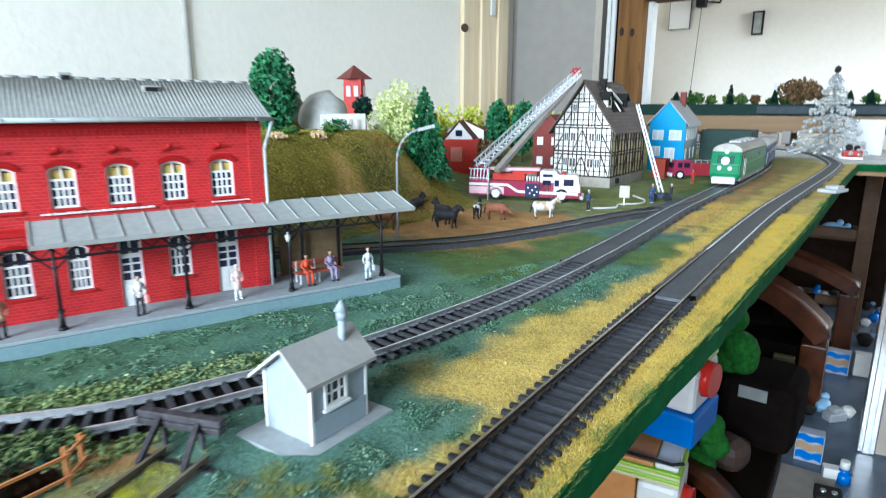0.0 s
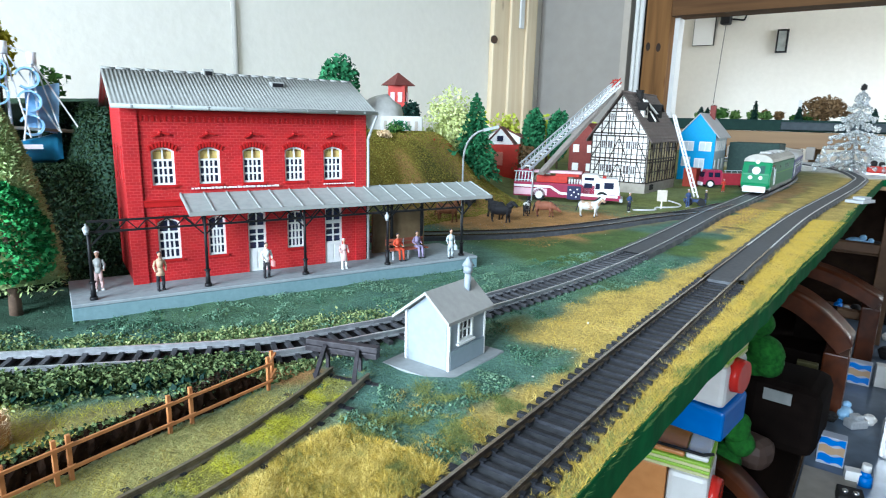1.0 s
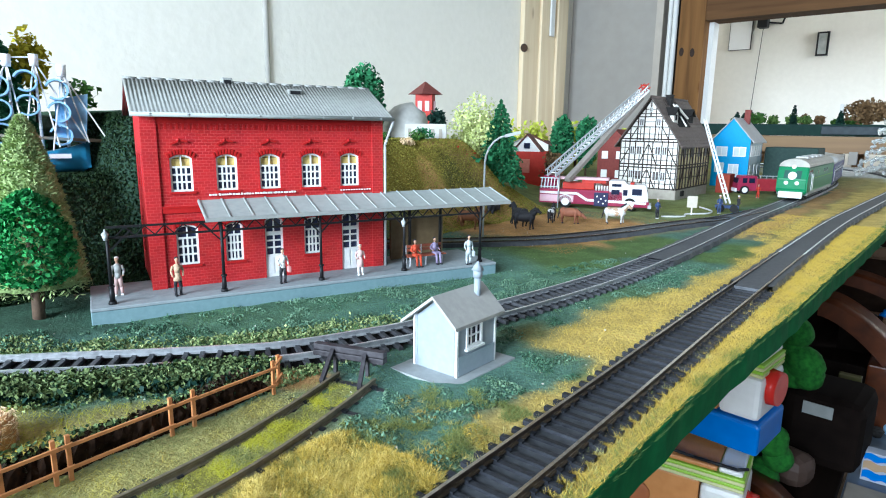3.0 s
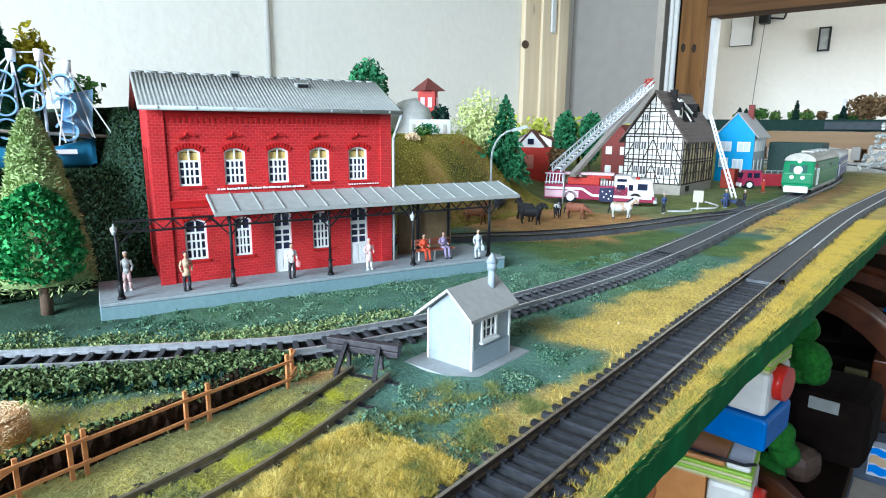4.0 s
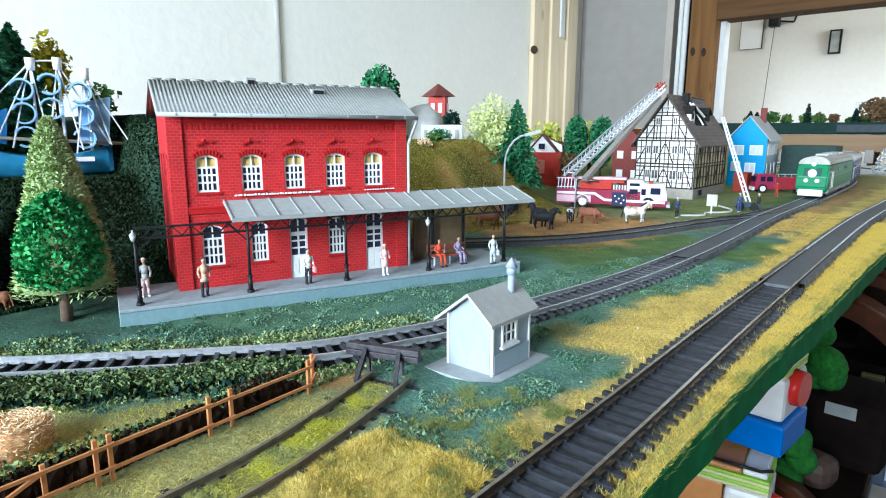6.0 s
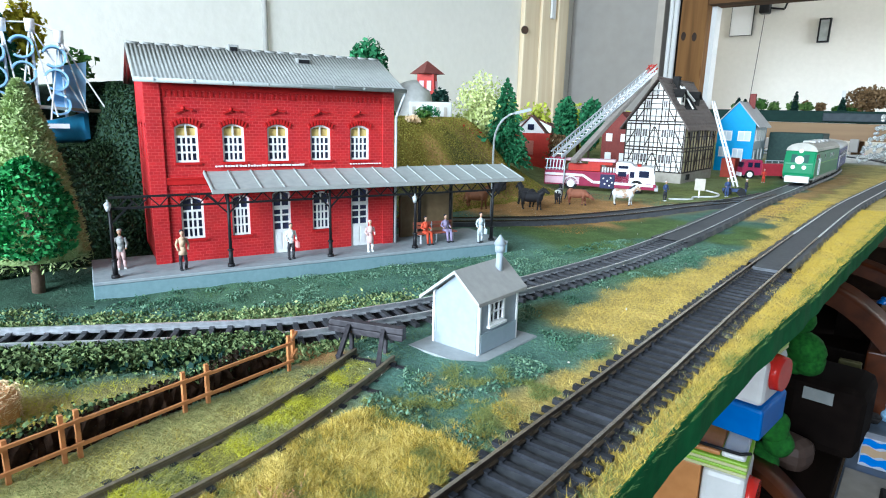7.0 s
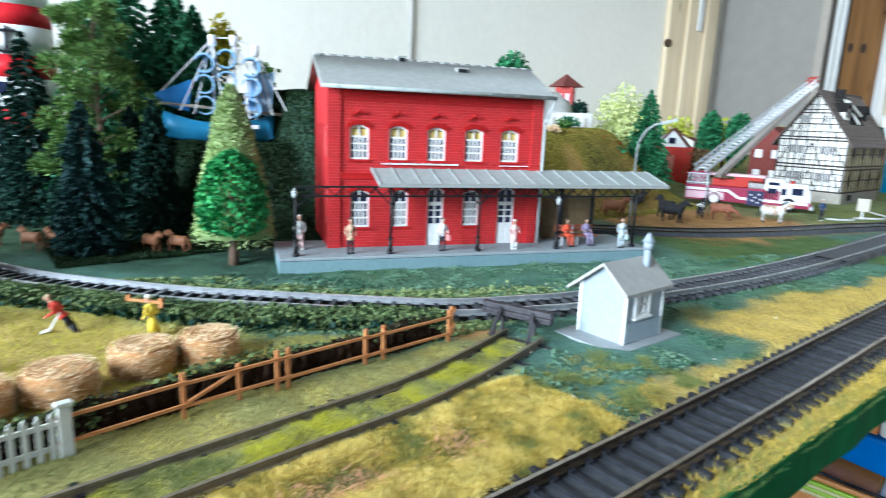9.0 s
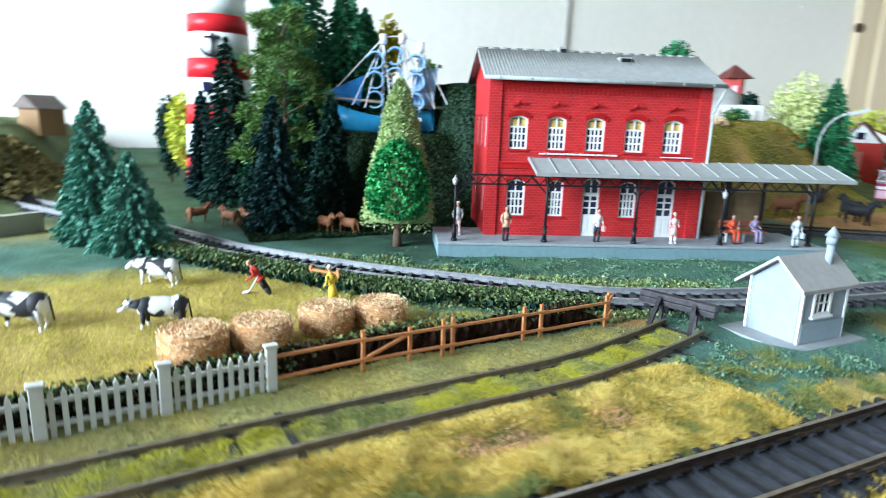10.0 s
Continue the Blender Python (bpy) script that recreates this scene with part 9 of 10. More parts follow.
# hay bales
for i, (x, y, r, t) in enumerate(((-0.2145, -0.0935, 0.0112, 20), (-0.2165, -0.0705, 0.0108, 65), (-0.2245, -0.0445, 0.0106, 30), (-0.2235, -0.0225, 0.0105, 80))):
    bale = thing("hay_bale", "round straw hay bale with loose fibres on the pasture", "hay bale", pose(x, y, 0, 0, 0, t), "hay bales")
    b = bmesh.new()
    rod(b, (0, 0, -0.0005), (0, 0, 0.0098), r * 1.04, r * 0.98, 26)
    bmesh.ops.bevel(b, geom=[e for e in b.edges if abs(e.verts[0].co.z - e.verts[1].co.z) < 1e-5], offset=0.0018, segments=3, affect="EDGES")
    part("core", b, mat("straw_core", (0.6, 0.34, 0.15), (0.42, 0.21, 0.08), 500, 0.8, bump=0.9), bale)
    rs = np.random.RandomState(90 + i)
    n = 2000
    a = rs.uniform(0, 6.283, n)
    top = rs.rand(n) < 0.4
    rr = np.where(top, r * 0.95 * np.sqrt(rs.rand(n)), r * 1.03)
    zz = np.where(top, 0.01, rs.uniform(0, 0.0098, n))
    v, f = quads_at(np.c_[rr * np.cos(a), rr * np.sin(a), zz], 0.0003, rs, 6.0, axis=np.c_[-np.sin(a), np.cos(a), 0 * a], spread=0.5)
    tagged(part("straw", np_mesh("straw", v, f, LEAVES["straw"]), None, bale), kind="stuff")

# ---------------------------------------------------------------- far table, crystal tree
WOOD_O = wood_mat("orange_bench_wood", (0.33, 0.21, 0.105), (0.25, 0.15, 0.075), 8, 0)
DK_GREEN = mat("dark_green_felt", (0.016, 0.045, 0.036), (0.01, 0.03, 0.025), 60, 0.8)
ft2 = thing("far_layout_table", "second layout table with a green edge and wooden panel", "table", pose(-0.75, 2.22, 0))
b = bmesh.new()
box(b, 0, 1.3, 0, 0.8, 0.093, 0.13, 0, 0.003)
part("top", b, DK_GREEN, ft2)
b = bmesh.new()
box(b, 0, 1.3, 0.01, 0.03, 0.04, 0.0925)
part("apron", b, WOOD_O, ft2)
for x in (0.08, 0.45, 0.85, 1.2):
    for y in (0.03, 0.74):
        b = bmesh.new()
        box(b, x, x + 0.04, y, y + 0.04, ZF, 0.0925)
        part("leg", b, PINE_DARK, ft2)
b = bmesh.new()
for k in range(9):
    box(b, 0.24 + k * 0.034, 0.264 + k * 0.034, -0.02, 0.0, 0.005, 0.03 + 0.008 * (k % 3), 0, 0.002)
lowshelf = solo("white_model_houses", b, GREY_WALL, "row of grey small model blocks under the far table", "models", pose(-0.75, 2.24, 0.0))
lowshelf["kind"] = "stuff"
b = bmesh.new()
box(b, 0.0, 0.035, -0.02, 0, 0.0, 0.04, 0, 0.002)
solo("brown_box", b, PINE_DARK, "small brown wooden box under the far table", "box", pose(-0.37, 2.235, 0.0))
b = bmesh.new()
box(b, 0.18, 0.7, -0.012, -0.001, 0.098, 0.124, 0, 0.002)
solo("blue_edge_panel", b, mat("blue_panel", (0.035, 0.05, 0.06), (0.02, 0.032, 0.04), 60, 0.5), "dark blue panel on the far table edge", "panel", pose(-0.5, 2.22, 0))
rs = np.random.RandomState(120)
for i in range(26):
    x, y = rs.uniform(-0.7, 0.45), rs.uniform(2.28, 2.8)
    k = ("pine", "brown", "dark", "dark", "olive", "dark")[i % 6]
    if k == "dark":
        spruce(x, y, 0.13, rs.uniform(0.035, 0.065), 0.013, k, "small dark spruce on the far table", 200 + i, 11, 50, leaf=0.005)
    else:
        round_tree("far_shrub", x, y, 0.13, rs.uniform(0.025, 0.045), rs.uniform(0.015, 0.028), 0.002, k, "rounded shrub on the far table", 200 + i, 420, 0.008, lobes=0.4)
round_tree("far_bush", -0.22, 2.45, 0.13, 0.085, 0.06, 0.002, "brown", "broad brown bush on the far table", 250, 1500, 0.0085, lobes=0.4)
b = bmesh.new()
box(b, -0.03, -0.02, -0.02, -0.01, 0, 0.07)
solo("white_marker", b, WHITE_PL, "small white marker post on the far table", "post", pose(-0.27, 2.42, 0.13))

rs = np.random.RandomState(140)
CRYST = bpy.data.materials.new("clear_crystal")
CRYST.use_nodes = True
pb = CRYST.node_tree.nodes["Principled BSDF"]
pb.inputs["Base Color"].default_value = (0.95, 0.98, 0.98, 1)
pb.inputs["Roughness"].default_value, pb.inputs["Transmission Weight"].default_value, pb.inputs["IOR"].default_value = 0.1, 0.8, 1.4
ctree = thing("crystal_tree", "clear glittering ornamental tree on white cloth", "ornament", pose(-0.088, 1.74, 0.0))
b = bmesh.new()
rod(b, (0, 0, 0), (0, 0, 0.02), 0.02, 0.012, 16)
rod(b, (0, 0, 0.02), (0, 0, 0.2), 0.004, 0.001, 8)
part("stem", b, CHROME, ctree)
for k in range(8):
    b = bmesh.new()
    u = k / 7
    z, r = 0.02 + 0.165 * u, 0.07 * (1 - u) ** 0.9 + 0.012
    m = int(9 + 12 * (1 - u))
    for a in range(m):
        ang = 6.283 * a / m + k * 0.4
        e = Vector((r * math.cos(ang), r * math.sin(ang), z - 0.008 + rs.normal() * 0.003))
        rod(b, (0, 0, z + 0.012), e, 0.0026, 0.0012, 6)
        ball(b, e, 0.0055 * rs.uniform(0.6, 1.1), (1, 1, 1.2), 0, 1)
        ball(b, e * 0.6 + Vector((0, 0, (z + 0.012) * 0.4)), 0.0042, (1, 1, 1.3), 0, 1)
    part("branch_ring", b, CRYST, ctree)
for k in range(60):
    b = bmesh.new()
    u = rs.rand()
    a, r = rs.uniform(0, 6.283), 0.072 * (1 - u) + 0.008
    ball(b, (r * math.cos(a), r * math.sin(a), 0.014 + 0.165 * u), 0.0042, (1, 1, 1), 0, 1)
    part("bead", b, SILVER, ctree)
tagged(part("star", (lambda q: (ball(q, (0, 0, 0.205), 0.008, (1, 0.6, 1.2), 0, 1), q)[1])(bmesh.new()), BURNT, ctree))
b = bmesh.new()
box(b, 0, 0.085, 0, 0.03, 0, 0.088, 0, 0.004)
solo("white_gift_box", b, PAPER, "white printed cardboard box behind the ornament", "box", pose(-0.062, 1.86, 0.001))
rtoy = thing("red_toy_sleigh", "small red toy sleigh with dark load", "toy", pose(-0.034, 1.705, 0.001))
b = bmesh.new()
box(b, -0.02, 0.02, -0.01, 0.01, 0.004, 0.02, 0, 0.004)
part("body", b, RED_WALL, rtoy)
b = bmesh.new()
ball(b, (-0.008, 0, 0.026), 0.008, (1, 1, 1), 0, 2)
ball(b, (0.008, 0, 0.025), 0.007, (1, 1, 1), 0, 2)
part("load", b, BURNT, rtoy)
b = bmesh.new()
for y in (-0.008, 0.008):
    bar(b, (-0.022, y, 0.002), (0.022, y, 0.002), 0.002, 0.004)
part("runner", b, SILVER, rtoy)
b = bmesh.new()
box(b, -0.02, 0.02, -0.012, 0.012, 0.0015, 0.006, 0, 0.001)
box(b, -0.006, 0.016, -0.008, 0.008, 0.006, 0.010, 0, 0.001)
solo("grey_gadget", b, SILVER, "small grey metal device on the board edge", "device", pose(-0.036, 0.99, 0, 0, 0, 70))
pad = bmesh.new()
box(pad, -0.0082, 0.0082, -0.012, 0.014, 0.0, 0.0036, 0, 0.0003)
solo("track_plate", pad, ASPHALT, "smooth grey crossing plate between the rails", "plate", pose(-0.0872, 0.365, 0.0003))
for k, (x, y, a) in enumerate(((-0.179, 0.668, 20), (-0.187, 0.65, 60))):
    b = bmesh.new()
    box(b, -0.012, 0.012, -0.002, 0.002, 0.001, 0.0045, 0, 0.0005)
    solo("point_motor", b, TR_BLACK, "black switch box beside the points", "switch box", pose(x - 0.012, y + 0.02, 0, 0, 0, a))

# ---------------------------------------------------------------- shelf and toys below the board
BEIGE = mat("toy_orange_wood", (0.6, 0.27, 0.09), (0.5, 0.21, 0.065), 60, 0.4, bump=0.05)
LIMEG = mat("toy_lime_green", (0.35, 0.6, 0.05), (0.3, 0.52, 0.04), 60, 0.35, bump=0.02)
PALE_L = mat("toy_pale_yellow", (0.62, 0.62, 0.3), (0.55, 0.55, 0.26), 60, 0.4, bump=0.02)
TOY_BLUE = mat("toy_blue", (0.01, 0.16, 0.55), (0.008, 0.13, 0.48), 60, 0.3, bump=0.02)
TOY_RED = mat("toy_red", (0.6, 0.03, 0.02), (0.5, 0.02, 0.015), 60, 0.25, bump=0.02)
TOY_WHITE = mat("toy_white", (0.78, 0.77, 0.74), (0.7, 0.69, 0.66), 60, 0.3, bump=0.02)
# both woods are darkened: shade below the board is put into them
DK_SHELF = wood_mat("shaded_shelf_wood", (0.011, 0.006, 0.004), (0.005, 0.003, 0.002), 8, 1, 0.9, 0.05)
VARNISH = wood_mat("varnished_brown_wood", (0.085, 0.023, 0.007), (0.035, 0.01, 0.004), 8, 1, 0.3)

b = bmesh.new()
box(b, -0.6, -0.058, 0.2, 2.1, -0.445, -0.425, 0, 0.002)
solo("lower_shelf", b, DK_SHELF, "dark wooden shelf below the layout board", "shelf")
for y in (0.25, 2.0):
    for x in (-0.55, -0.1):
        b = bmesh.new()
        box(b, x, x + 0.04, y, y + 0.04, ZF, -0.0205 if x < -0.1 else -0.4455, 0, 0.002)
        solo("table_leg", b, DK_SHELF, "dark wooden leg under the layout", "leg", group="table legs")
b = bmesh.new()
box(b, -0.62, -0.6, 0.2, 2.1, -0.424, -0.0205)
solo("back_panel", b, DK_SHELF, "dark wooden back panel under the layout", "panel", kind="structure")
# added dark sheet in place of the dim, cluttered space at the far end
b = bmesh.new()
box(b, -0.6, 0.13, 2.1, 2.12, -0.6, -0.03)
solo("dark_end_sheet", b, wood_mat("dim_end_brown", (0.035, 0.02, 0.012), (0.02, 0.011, 0.007), 8, 1, 0.8, 0.08), "added dark sheet for the dim far end below the layout", "panel", kind="structure")


def toy_block(name, m, label, blue, h=0.082, wr=0.025, wz=0.045):
    """Orange toy box with white rounded corner posts, striped rim and red wheel."""
    t = thing(name, label, "toy", m, "toy boxes")
    b = bmesh.new()
    box(b, -0.13, 0.0075, 0.004, 0.08, 0.0, h, 0, 0.002)
    part("side", b, BEIGE, t)
    b = bmesh.new()
    box(b, 0.009, 0.058, 0.0, 0.085, 0.0, h, 0, 0.007)
    part("corner_post", b, TOY_WHITE, t, "glossy white rounded corner")
    for k in range(4):
        b = bmesh.new()
        z = h + 0.001 + 0.0045 * k
        box(b, -0.131, 0.057, 0.001, 0.083, z, z + 0.0043, 0, 0.0015)
        part("rim_stripe", b, LIMEG if k % 2 else PALE_L, t)
    b = bmesh.new()
    box(b, -0.129, 0.026, 0.004, 0.08, h + 0.019, h + 0.025, 0, 0.002)
    part("lid", b, BEIGE, t)
    b = bmesh.new()
    box(b, 0.027, 0.054, 0.004, 0.08, h + 0.019, h + 0.026, 0, 0.003)
    part("lid_corner", b, TOY_WHITE, t)
    b = bmesh.new()
    rod(b, (0.056, 0.034, wz), (0.07, 0.033, wz), wr, wr - 0.002, 28)
    bmesh.ops.bevel(b, geom=[e for e in b.edges if len(e.link_faces) == 2 and e.calc_face_angle(0) > 1], offset=0.004, segments=3, affect="EDGES")
    part("wheel", b, TOY_RED, t, "glossy red wheel")
    b = bmesh.new()
    ball(b, (0, 0, 0), 0.017, (1, 0.1, 1), 0, 2)
    ob = part("emblem", b, mat("toy_brown_print", (0.4, 0.14, 0.05), (0.32, 0.1, 0.04), 60, 0.5), t, "plain brown round print")
    ob.location = (-0.065, 0.004, h * 0.5)
    if blue:
        b = bmesh.new()
        box(b, -0.14, 0.062, -0.004, 0.09, -0.042, -0.001, 0, 0.004)
        part("base", b, TOY_BLUE, t, "bright blue base")
    return t


toy_block("toy_wagon", pose(-0.19, 0.71, -0.246, 0, 0, -6), "orange and white toy wagon with red wheels and blue base", True, 0.056, 0.023, 0.039)
LOW_TOY = pose(-0.186, 0.65, -0.4, 0, 0, 6)
low_toy = toy_block("toy_wagon", LOW_TOY, "orange and white toy wagon with striped lime rim", False)
b = bmesh.new()
pts = [(-0.25, 0.66, -0.291), (-0.19, 0.66, -0.2915), (-0.14, 0.66, -0.2895), (-0.13, 0.67, -0.2895)]
for q0, q1 in zip(pts, pts[1:]):
    rod(b, q0, q1, 0.002, n=7)
part("pull_cord", b, BLACK, low_toy, "thin black pull cord").matrix_local = LOW_TOY.inverted()
PLUSH = mat("green_plush", (0.028, 0.17, 0.018), (0.008, 0.06, 0.008), 150, 0.9, bump=0.9)


def plush(m, lobes, label):
    b = bmesh.new()
    for cx, cy, cz, r in lobes:
        ball(b, (cx, cy, cz), r, (1, 0.95, 0.95), 0, 3)
    for v in b.verts:
        v.co += v.co.normalized() * noise.noise(v.co * 40) * 0.006
    return solo("green_plush", b, PLUSH, label, "plush toy", m, "plush toys")


plush(pose(-0.128, 1.02, -0.255), ((-0.02, 0, 0.04, 0.026), (-0.026, 0.004, 0.018, 0.022), (-0.004, 0.0, -0.008, 0.03), (-0.02, 0.01, -0.03, 0.03), (0.006, -0.004, -0.026, 0.022)), "bright green plush animal leaning on the shelf")
plush(pose(-0.14, 0.86, -0.345), ((0, 0, 0.012, 0.026), (0.012, 0.004, -0.014, 0.022), (-0.012, 0, -0.05, 0.03)), "small green plush behind the toy wagon")


def arched_panel(m, span, drop, thick, depth, foot, label, wood):
    """A varnished plank that bows over from a high end to a low one, with a leg at the low end."""
    t = thing("arched_toy_panel", label, "toy furniture", m, "arched panels")
    b = bmesh.new()
    n = 14
    rings = []
    for k in range(n + 1):
        u = k / n
        x, z = span * u, -drop * u ** 1.7
        nx, nz = drop * 1.7 * u ** 0.7 / span, 1.0
        q = Vector((nx, 0, nz)).normalized() * thick
        rings.append([b.verts.new(p) for p in ((x, 0, z), (x, depth, z), (x - q.x, depth, z - q.z), (x - q.x, 0, z - q.z))])
    for r0, r1 in zip(rings, rings[1:]):
        for i in range(4):
            b.faces.new((r0[i], r0[(i + 1) % 4], r1[(i + 1) % 4], r1[i])).smooth = i % 2 == 0
    b.faces.new(rings[0]), b.faces.new(rings[-1][::-1])
    bmesh.ops.recalc_face_normals(b, faces=b.faces[:])
    part("bowed_top", b, wood, t)
    b = bmesh.new()
    box(b, span - thick * 1.5, span - 0.001, 0.002, depth - 0.002, foot, -drop - thick * 0.75, 0, 0.003)
    part("leg", b, wood, t)
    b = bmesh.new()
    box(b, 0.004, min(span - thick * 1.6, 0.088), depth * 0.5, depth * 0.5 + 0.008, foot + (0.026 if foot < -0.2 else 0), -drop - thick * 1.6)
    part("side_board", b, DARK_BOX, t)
    return t


# box brown is taken near black to hold the shade under the layout
DARK_BOX = wood_mat("shaded_brown_box", (0.0085, 0.0055, 0.0042), (0.004, 0.0025, 0.002), 8, 1, 0.9, 0.06)
arched_panel(pose(-0.152, 1.27, -0.215), 0.136, 0.085, 0.03, 0.11, -0.2345, "glossy orange-brown bowed wooden panel on the shelf", VARNISH)
arched_panel(pose(-0.152, 1.62, -0.225), 0.175, 0.06, 0.026, 0.1, -0.2245, "red-brown bowed wooden panel farther along the shelf", VARNISH)
arched_panel(pose(-0.16, 0.8, -0.375), 0.085, 0.055, 0.014, 0.05, -0.049, "red-brown bowed wooden piece beside the toy wagon", VARNISH)
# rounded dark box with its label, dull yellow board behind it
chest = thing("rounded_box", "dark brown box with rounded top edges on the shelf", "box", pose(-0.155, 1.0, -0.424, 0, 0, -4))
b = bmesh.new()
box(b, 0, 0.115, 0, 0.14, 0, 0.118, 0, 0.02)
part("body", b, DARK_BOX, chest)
b = bmesh.new()
box(b, 0.032, 0.074, -0.0012, 0.0008, 0.088, 0.108, 0, 0.0004)
part("paper_label", b, mat("grey_label", (0.26, 0.27, 0.26), (0.2, 0.21, 0.2), 60, 0.7), chest, "blank pale paper label")
b = bmesh.new()
box(b, 0, 0.034, 0, 0.012, 0, 0.115, 0, 0.002)
solo("yellow_board", b, mat("dull_yellow_board", (0.055, 0.048, 0.012), (0.03, 0.026, 0.008), 50, 0.7), "dull yellow upright board on the shelf", "board", pose(-0.094, 1.15, -0.4245))
b = bmesh.new()
box(b, -0.03, 0.03, -0.028, 0.028, 0, 0.05, 0, 0.018)
solo("wooden_block", b, wood_mat("grey_brown_block", (0.08, 0.05, 0.038), (0.05, 0.03, 0.022), 8, 1, 0.6), "rounded grey-brown wooden block beside the toy wagon", "block", pose(-0.12, 0.93, -0.424, 0, 0, -20))

# cartons, trinkets and display case at the aisle
SOAP = mat("white_blue_carton", (0.42, 0.45, 0.52), (0.32, 0.35, 0.42), 40, 0.4)
CARTON_YELLOW = mat("carton_yellow", (0.42, 0.29, 0.17), (0.34, 0.23, 0.14), 40, 0.4)


def carton(x, y, z, w, h, turn, label, printed=True):
    t = thing("small_carton", label, "carton", pose(x, y, z, 0, 0, turn), "cartons")
    b = bmesh.new()
    box(b, 0, w, 0, w * 0.6, 0, h, 0, 0.001)
    part("box", b, SOAP if printed else TOY_WHITE, t)
    if printed:
        for z0, z1, m in ((0.1, 0.36, TOY_BLUE), (0.42, 0.68, CARTON_YELLOW), (0.74, 0.95, TOY_BLUE)):
            b = bmesh.new()
            n = 8
            pts = [(w * (0.04 + 0.92 * k / n), h * (z0 + 0.04 * math.sin(k * 1.3))) for k in range(n + 1)] + [(w * (0.96 - 0.92 * k / n), h * (z1 + 0.04 * math.sin(k * 1.1 + 1))) for k in range(n + 1)]
            prism(b, pts, -0.0009, 0.0002)
            part("printed_band", b, m, t)
    return t


b = bmesh.new()
box(b, -0.055, 0.8, 0.6, 2.2, -0.47, -0.45, 0, 0.002)
# bluish window reflection is put into the floor's base colour
solo("low_case_floor", b, mat("reflected_blue_case_floor", (0.13, 0.165, 0.215), (0.06, 0.08, 0.11), 25, 0.3), "glossy display board in the aisle, coloured with a bluish reflection", "shelf")
b = bmesh.new()
box(b, 0, 0.075, 0, 0.2, 0, 0.004, 0, 0.001)
solo("paper_sheet", b, mat("pale_beige_sheet", (0.3, 0.27, 0.23), (0.22, 0.2, 0.17), 40, 0.7), "pale beige cardboard sheet lying in the aisle", "sheet", pose(-0.052, 0.83, -0.4495))
carton(-0.038, 1.06, -0.4495, 0.04, 0.05, 3, "small blue, yellow and white printed carton")
carton(-0.022, 1.488, -0.4495, 0.046, 0.05, 0, "blue, yellow and white printed carton farther back")
carton(0.032, 1.5, -0.4495, 0.04, 0.05, 6, "plain white carton beside the printed one", False)
carton(0.006, 1.02, -0.4495, 0.03, 0.02, 10, "low white carton in the aisle", False)
cup = thing("white_bottle", "small white bottle with a dark foot", "bottle", pose(0.032, 1.03, -0.4495))
b = bmesh.new()
rod(b, (0, 0, 0), (0, 0, 0.016), 0.011, 0.01, 16), rod(b, (0, 0, 0.016), (0, 0, 0.024), 0.01, 0.005, 16)
part("body", b, TOY_BLUE, cup)
b = bmesh.new()
rod(b, (0, 0, 0.0242), (0, 0, 0.036), 0.007, 0.0065, 16)
part("cap", b, TOY_WHITE, cup, "white cap")
gadget = thing("black_gadget", "small black box with silver knobs in the aisle", "gadget", pose(0.016, 0.95, -0.4495, 0, 0, 8))
b = bmesh.new()
box(b, -0.017, 0.017, -0.018, 0.018, 0, 0.022, 0, 0.002)
part("case", b, BURNT, gadget)
for x in (-0.008, 0.006):
    b = bmesh.new()
    rod(b, (x, -0.004, 0.0221), (x, -0.004, 0.026), 0.0045, 0.004, 14)
    part("knob", b, CHROME, gadget, "silver knob")
case = thing("display_case", "aluminium framed display case with pale board panels", "display case", pose(0.047, 1.147, 0))
b = bmesh.new()
box(b, 0, 0.026, 0, 0.026, -0.449, 0.2, 0, 0.002)
box(b, 0.008, 0.018, -0.003, -0.0002, -0.449, 0.2, 0, 0.0008)
part("corner_post", b, CHROME, case, "aluminium corner post with a slot rib")
for z in (-0.325, -0.085, 0.12):
    b = bmesh.new()
    box(b, 0.0265, 0.7, 0.002, 0.02, z, z + 0.013, 0, 0.002)
    part("cross_rail", b, CHROME, case)
for z0, z1 in ((-0.449, -0.326), (-0.311, -0.086), (-0.071, 0.119)):
    b = bmesh.new()
    box(b, 0.0265, 0.7, 0.008, 0.014, z0, z1)
    part("panel", b, mat("warm_grey_panel", (0.42, 0.36, 0.3), (0.36, 0.3, 0.25), 30, 0.5, bump=0.03), case, "warm grey board panel")
# brown wooden rack with white and blue china pieces
RACK = wood_mat("brown_case_wood", (0.15, 0.08, 0.038), (0.09, 0.046, 0.022), 8, 1, 0.55)
rack = thing("wooden_rack", "brown wooden rack with a post and cross boards", "rack", pose(0.0, 1.82, -0.4495))
for q in ((0.0, 0.035, 0, 0.035, 0, 0.43), (-0.15, -0.0005, 0.004, 0.03, 0.24, 0.265), (-0.15, -0.0005, 0.004, 0.03, 0.06, 0.08)):
    b = bmesh.new()
    box(b, *q, 0, 0.002)
    part("board", b, RACK, rack)
for q in ((-0.15, 0.0, 0.032, 0.16, 0.23, 0.239), (-0.15, 0.0, 0.032, 0.16, 0.05, 0.059)):
    b = bmesh.new()
    box(b, *q, 0, 0.001)
    part("shelf_board", b, RACK, rack)
rs = random.Random(8)


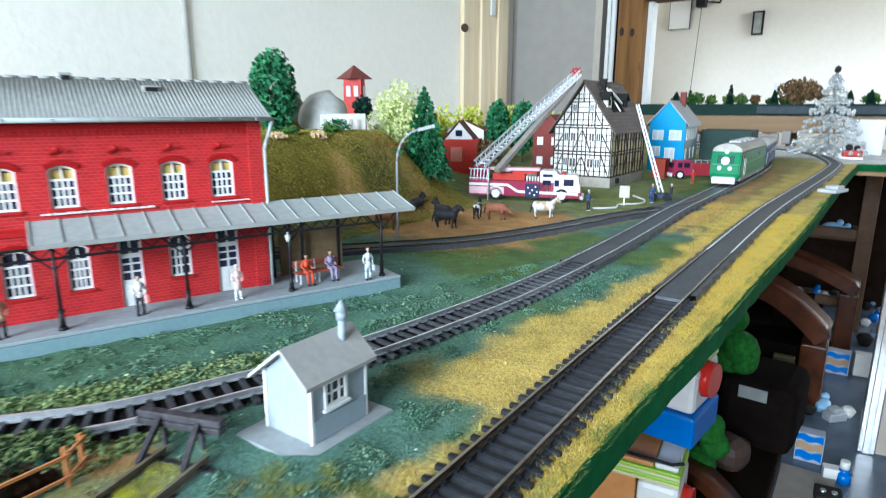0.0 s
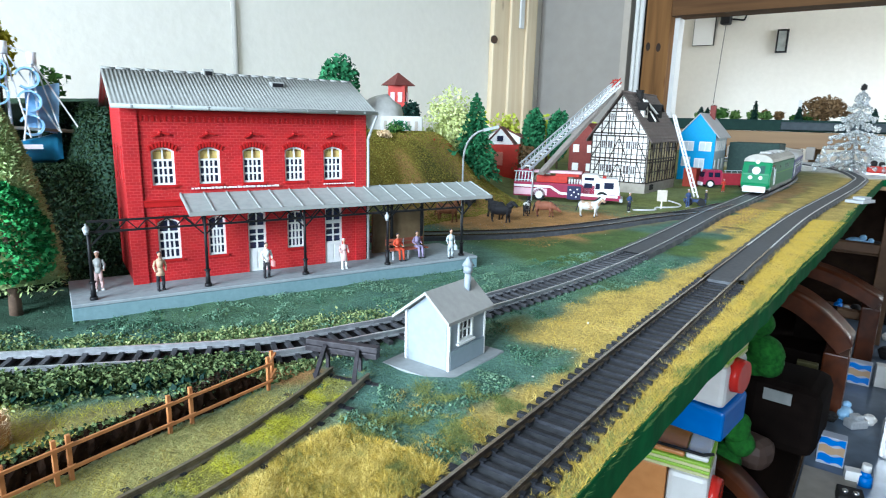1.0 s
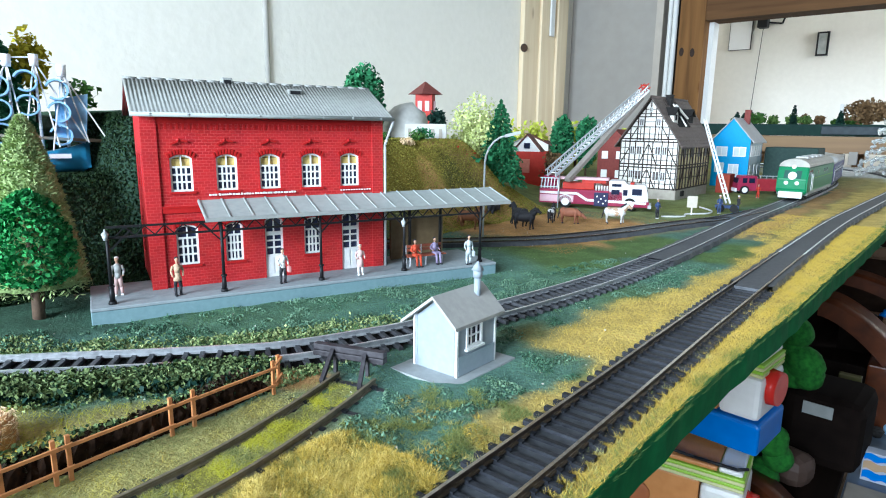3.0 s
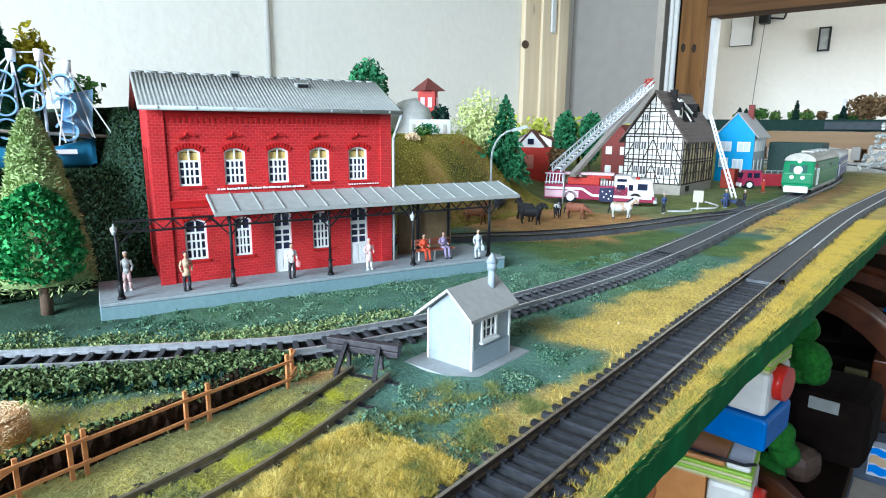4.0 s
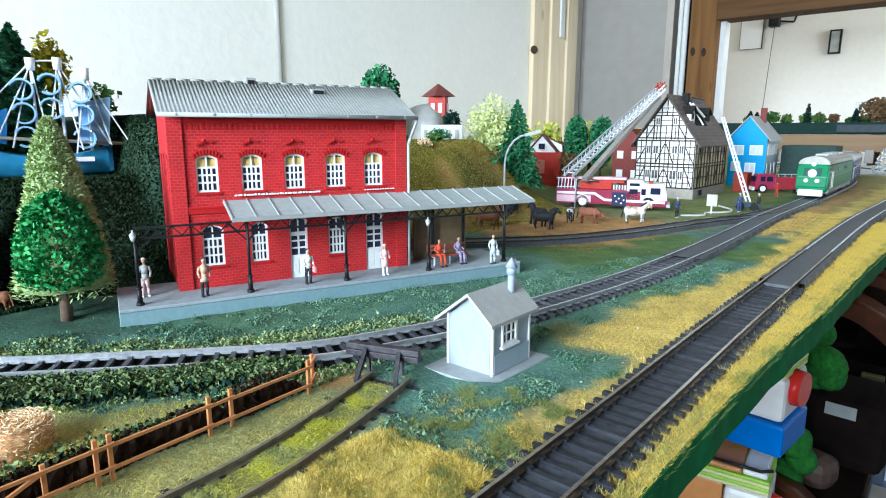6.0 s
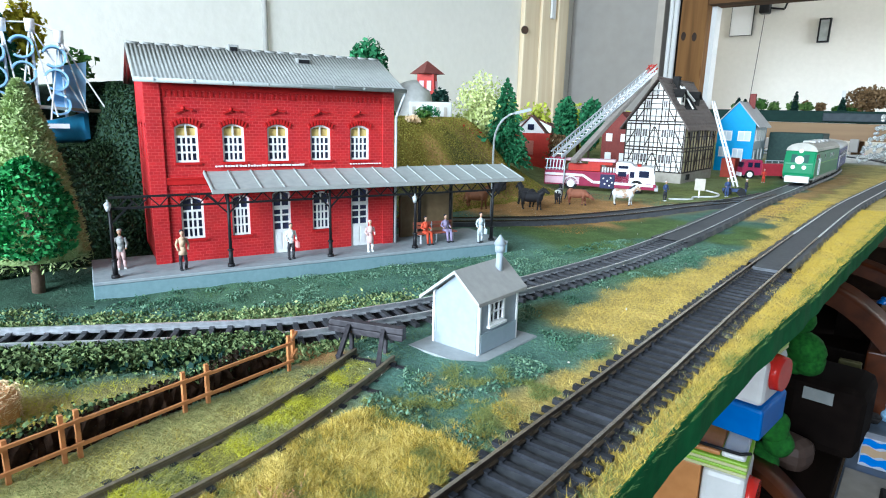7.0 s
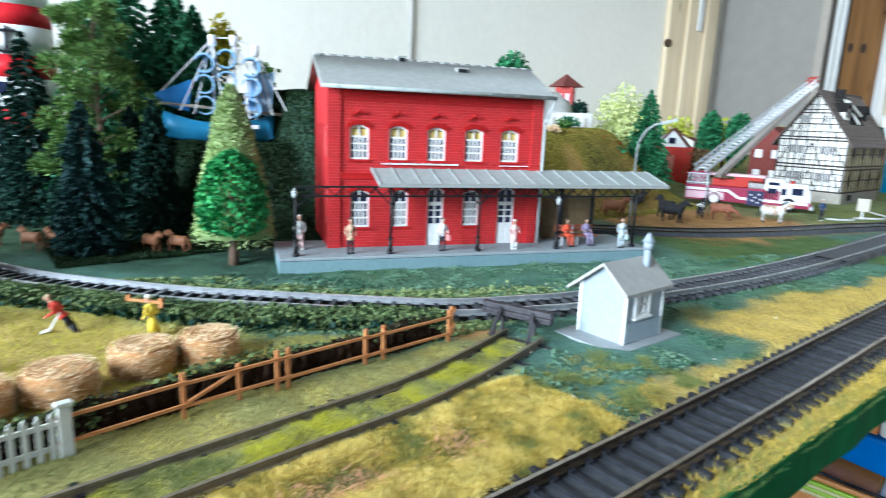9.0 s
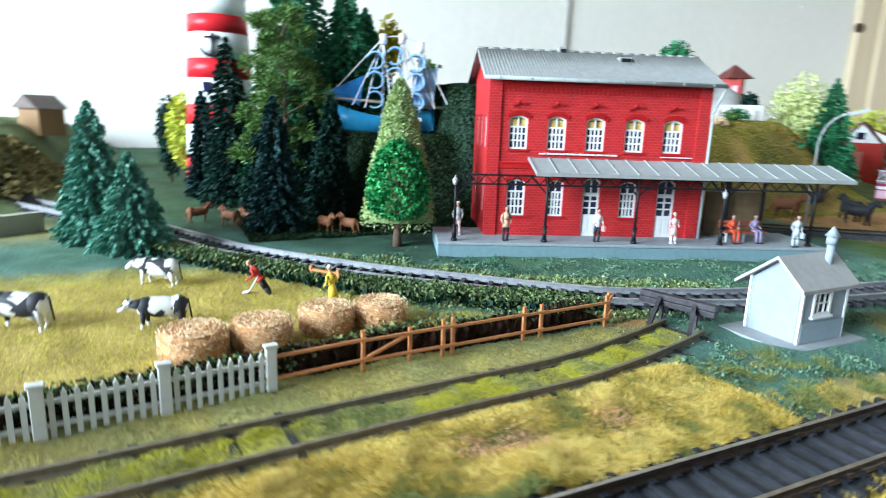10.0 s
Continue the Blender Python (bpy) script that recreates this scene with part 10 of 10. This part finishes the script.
def china(x, y, z, k):
    """A small rounded china or toy piece with a neck."""
    b = bmesh.new()
    s = rs.uniform(0.011, 0.02)
    if k % 3 == 0:
        rod(b, (0, 0, 0), (0, 0, s), s * 0.6, s, 14), rod(b, (0, 0, s), (0, 0, s * 1.5), s, s * 0.55, 14)
    elif k % 3 == 1:
        ball(b, (0, 0, s * 0.7), s, (1.3, 0.8, 0.7), 0, 2), ball(b, (s * 0.9, 0, s * 1.35), s * 0.45, (1, 1, 1), 0, 2), rod(b, (0, 0, 0), (0, 0, s * 0.4), s * 0.7, s * 0.7, 12)
    else:
        box(b, -s, s, -s * 0.6, s * 0.6, 0, s * 0.9, 0, 0.003), box(b, -s * 0.5, s * 0.5, -s * 0.5, s * 0.5, s * 0.9, s * 1.4, 0, 0.003)
    m, w = ((TOY_WHITE, "white china piece"), (TOY_BLUE, "bright blue toy piece"), (TOY_WHITE, "white china piece"), (BURNT, "black toy piece"), (SAIL, "pale blue china piece"), (SILVER, "silver toy piece"))[k % 6]
    solo("small_trinket", b, m, "small " + w + " among the aisle displays", "trinket", pose(x, y, z, 0, 0, rs.uniform(0, 90)), "trinkets")


for k in range(6):
    china(-0.13 + 0.024 * k, 1.89 + 0.02 * (k % 2), -0.2104, k * 5 + k // 2)
for k in range(7):
    china(-0.135 + 0.021 * k, 1.88 + 0.03 * (k % 2), -0.3904, k * 4 + 1)
for k in range(11):
    china(0.05 + 0.018 * (k % 3), 1.56 + 0.055 * k, -0.4498, k)
for k in range(4):
    china(-0.03 + 0.02 * k, 1.25 + 0.03 * (k % 2), -0.4498, k + 3)

# village on the low hill at the end of the pasture
for i, (x, y, s, t) in enumerate(((-0.86, -0.33, 0.04, 20), (-0.78, -0.4, 0.035, 60), (-0.9, -0.25, 0.04, 40))):
    vh = thing("village_house", "small pale house with a brown roof on the low hill", "house", pose(x, y, gz_at(x, y) - 0.004, 0, 0, t), "village houses")
    b = bmesh.new()
    box(b, 0, s, 0, s * 0.8, -0.01, s * 0.55)
    part("wall", b, PINE_DARK if i else GREY_WALL, vh)
    b = bmesh.new()
    prism(b, [(-0.004, s * 0.55), (s / 2, s * 0.95), (s + 0.004, s * 0.55)], -0.004, s * 0.8 + 0.004)
    part("roof", b, BROWN_TILE, vh)
b = bmesh.new()
pts = curve_line([(-0.52, -0.36), (-0.47, -0.27), (-0.45, -0.21), (-0.47, -0.17)], 0.01)
for q0, q1 in zip(pts, pts[1:]):
    bar(b, (*q0, 0.006), (*q1, 0.006), 0.006, 0.014)
solo("pale_garden_wall", b, mat("pale_wall", (0.45, 0.42, 0.34), (0.36, 0.33, 0.27), 80, 0.8), "pale curved garden wall at the pasture end", "wall")
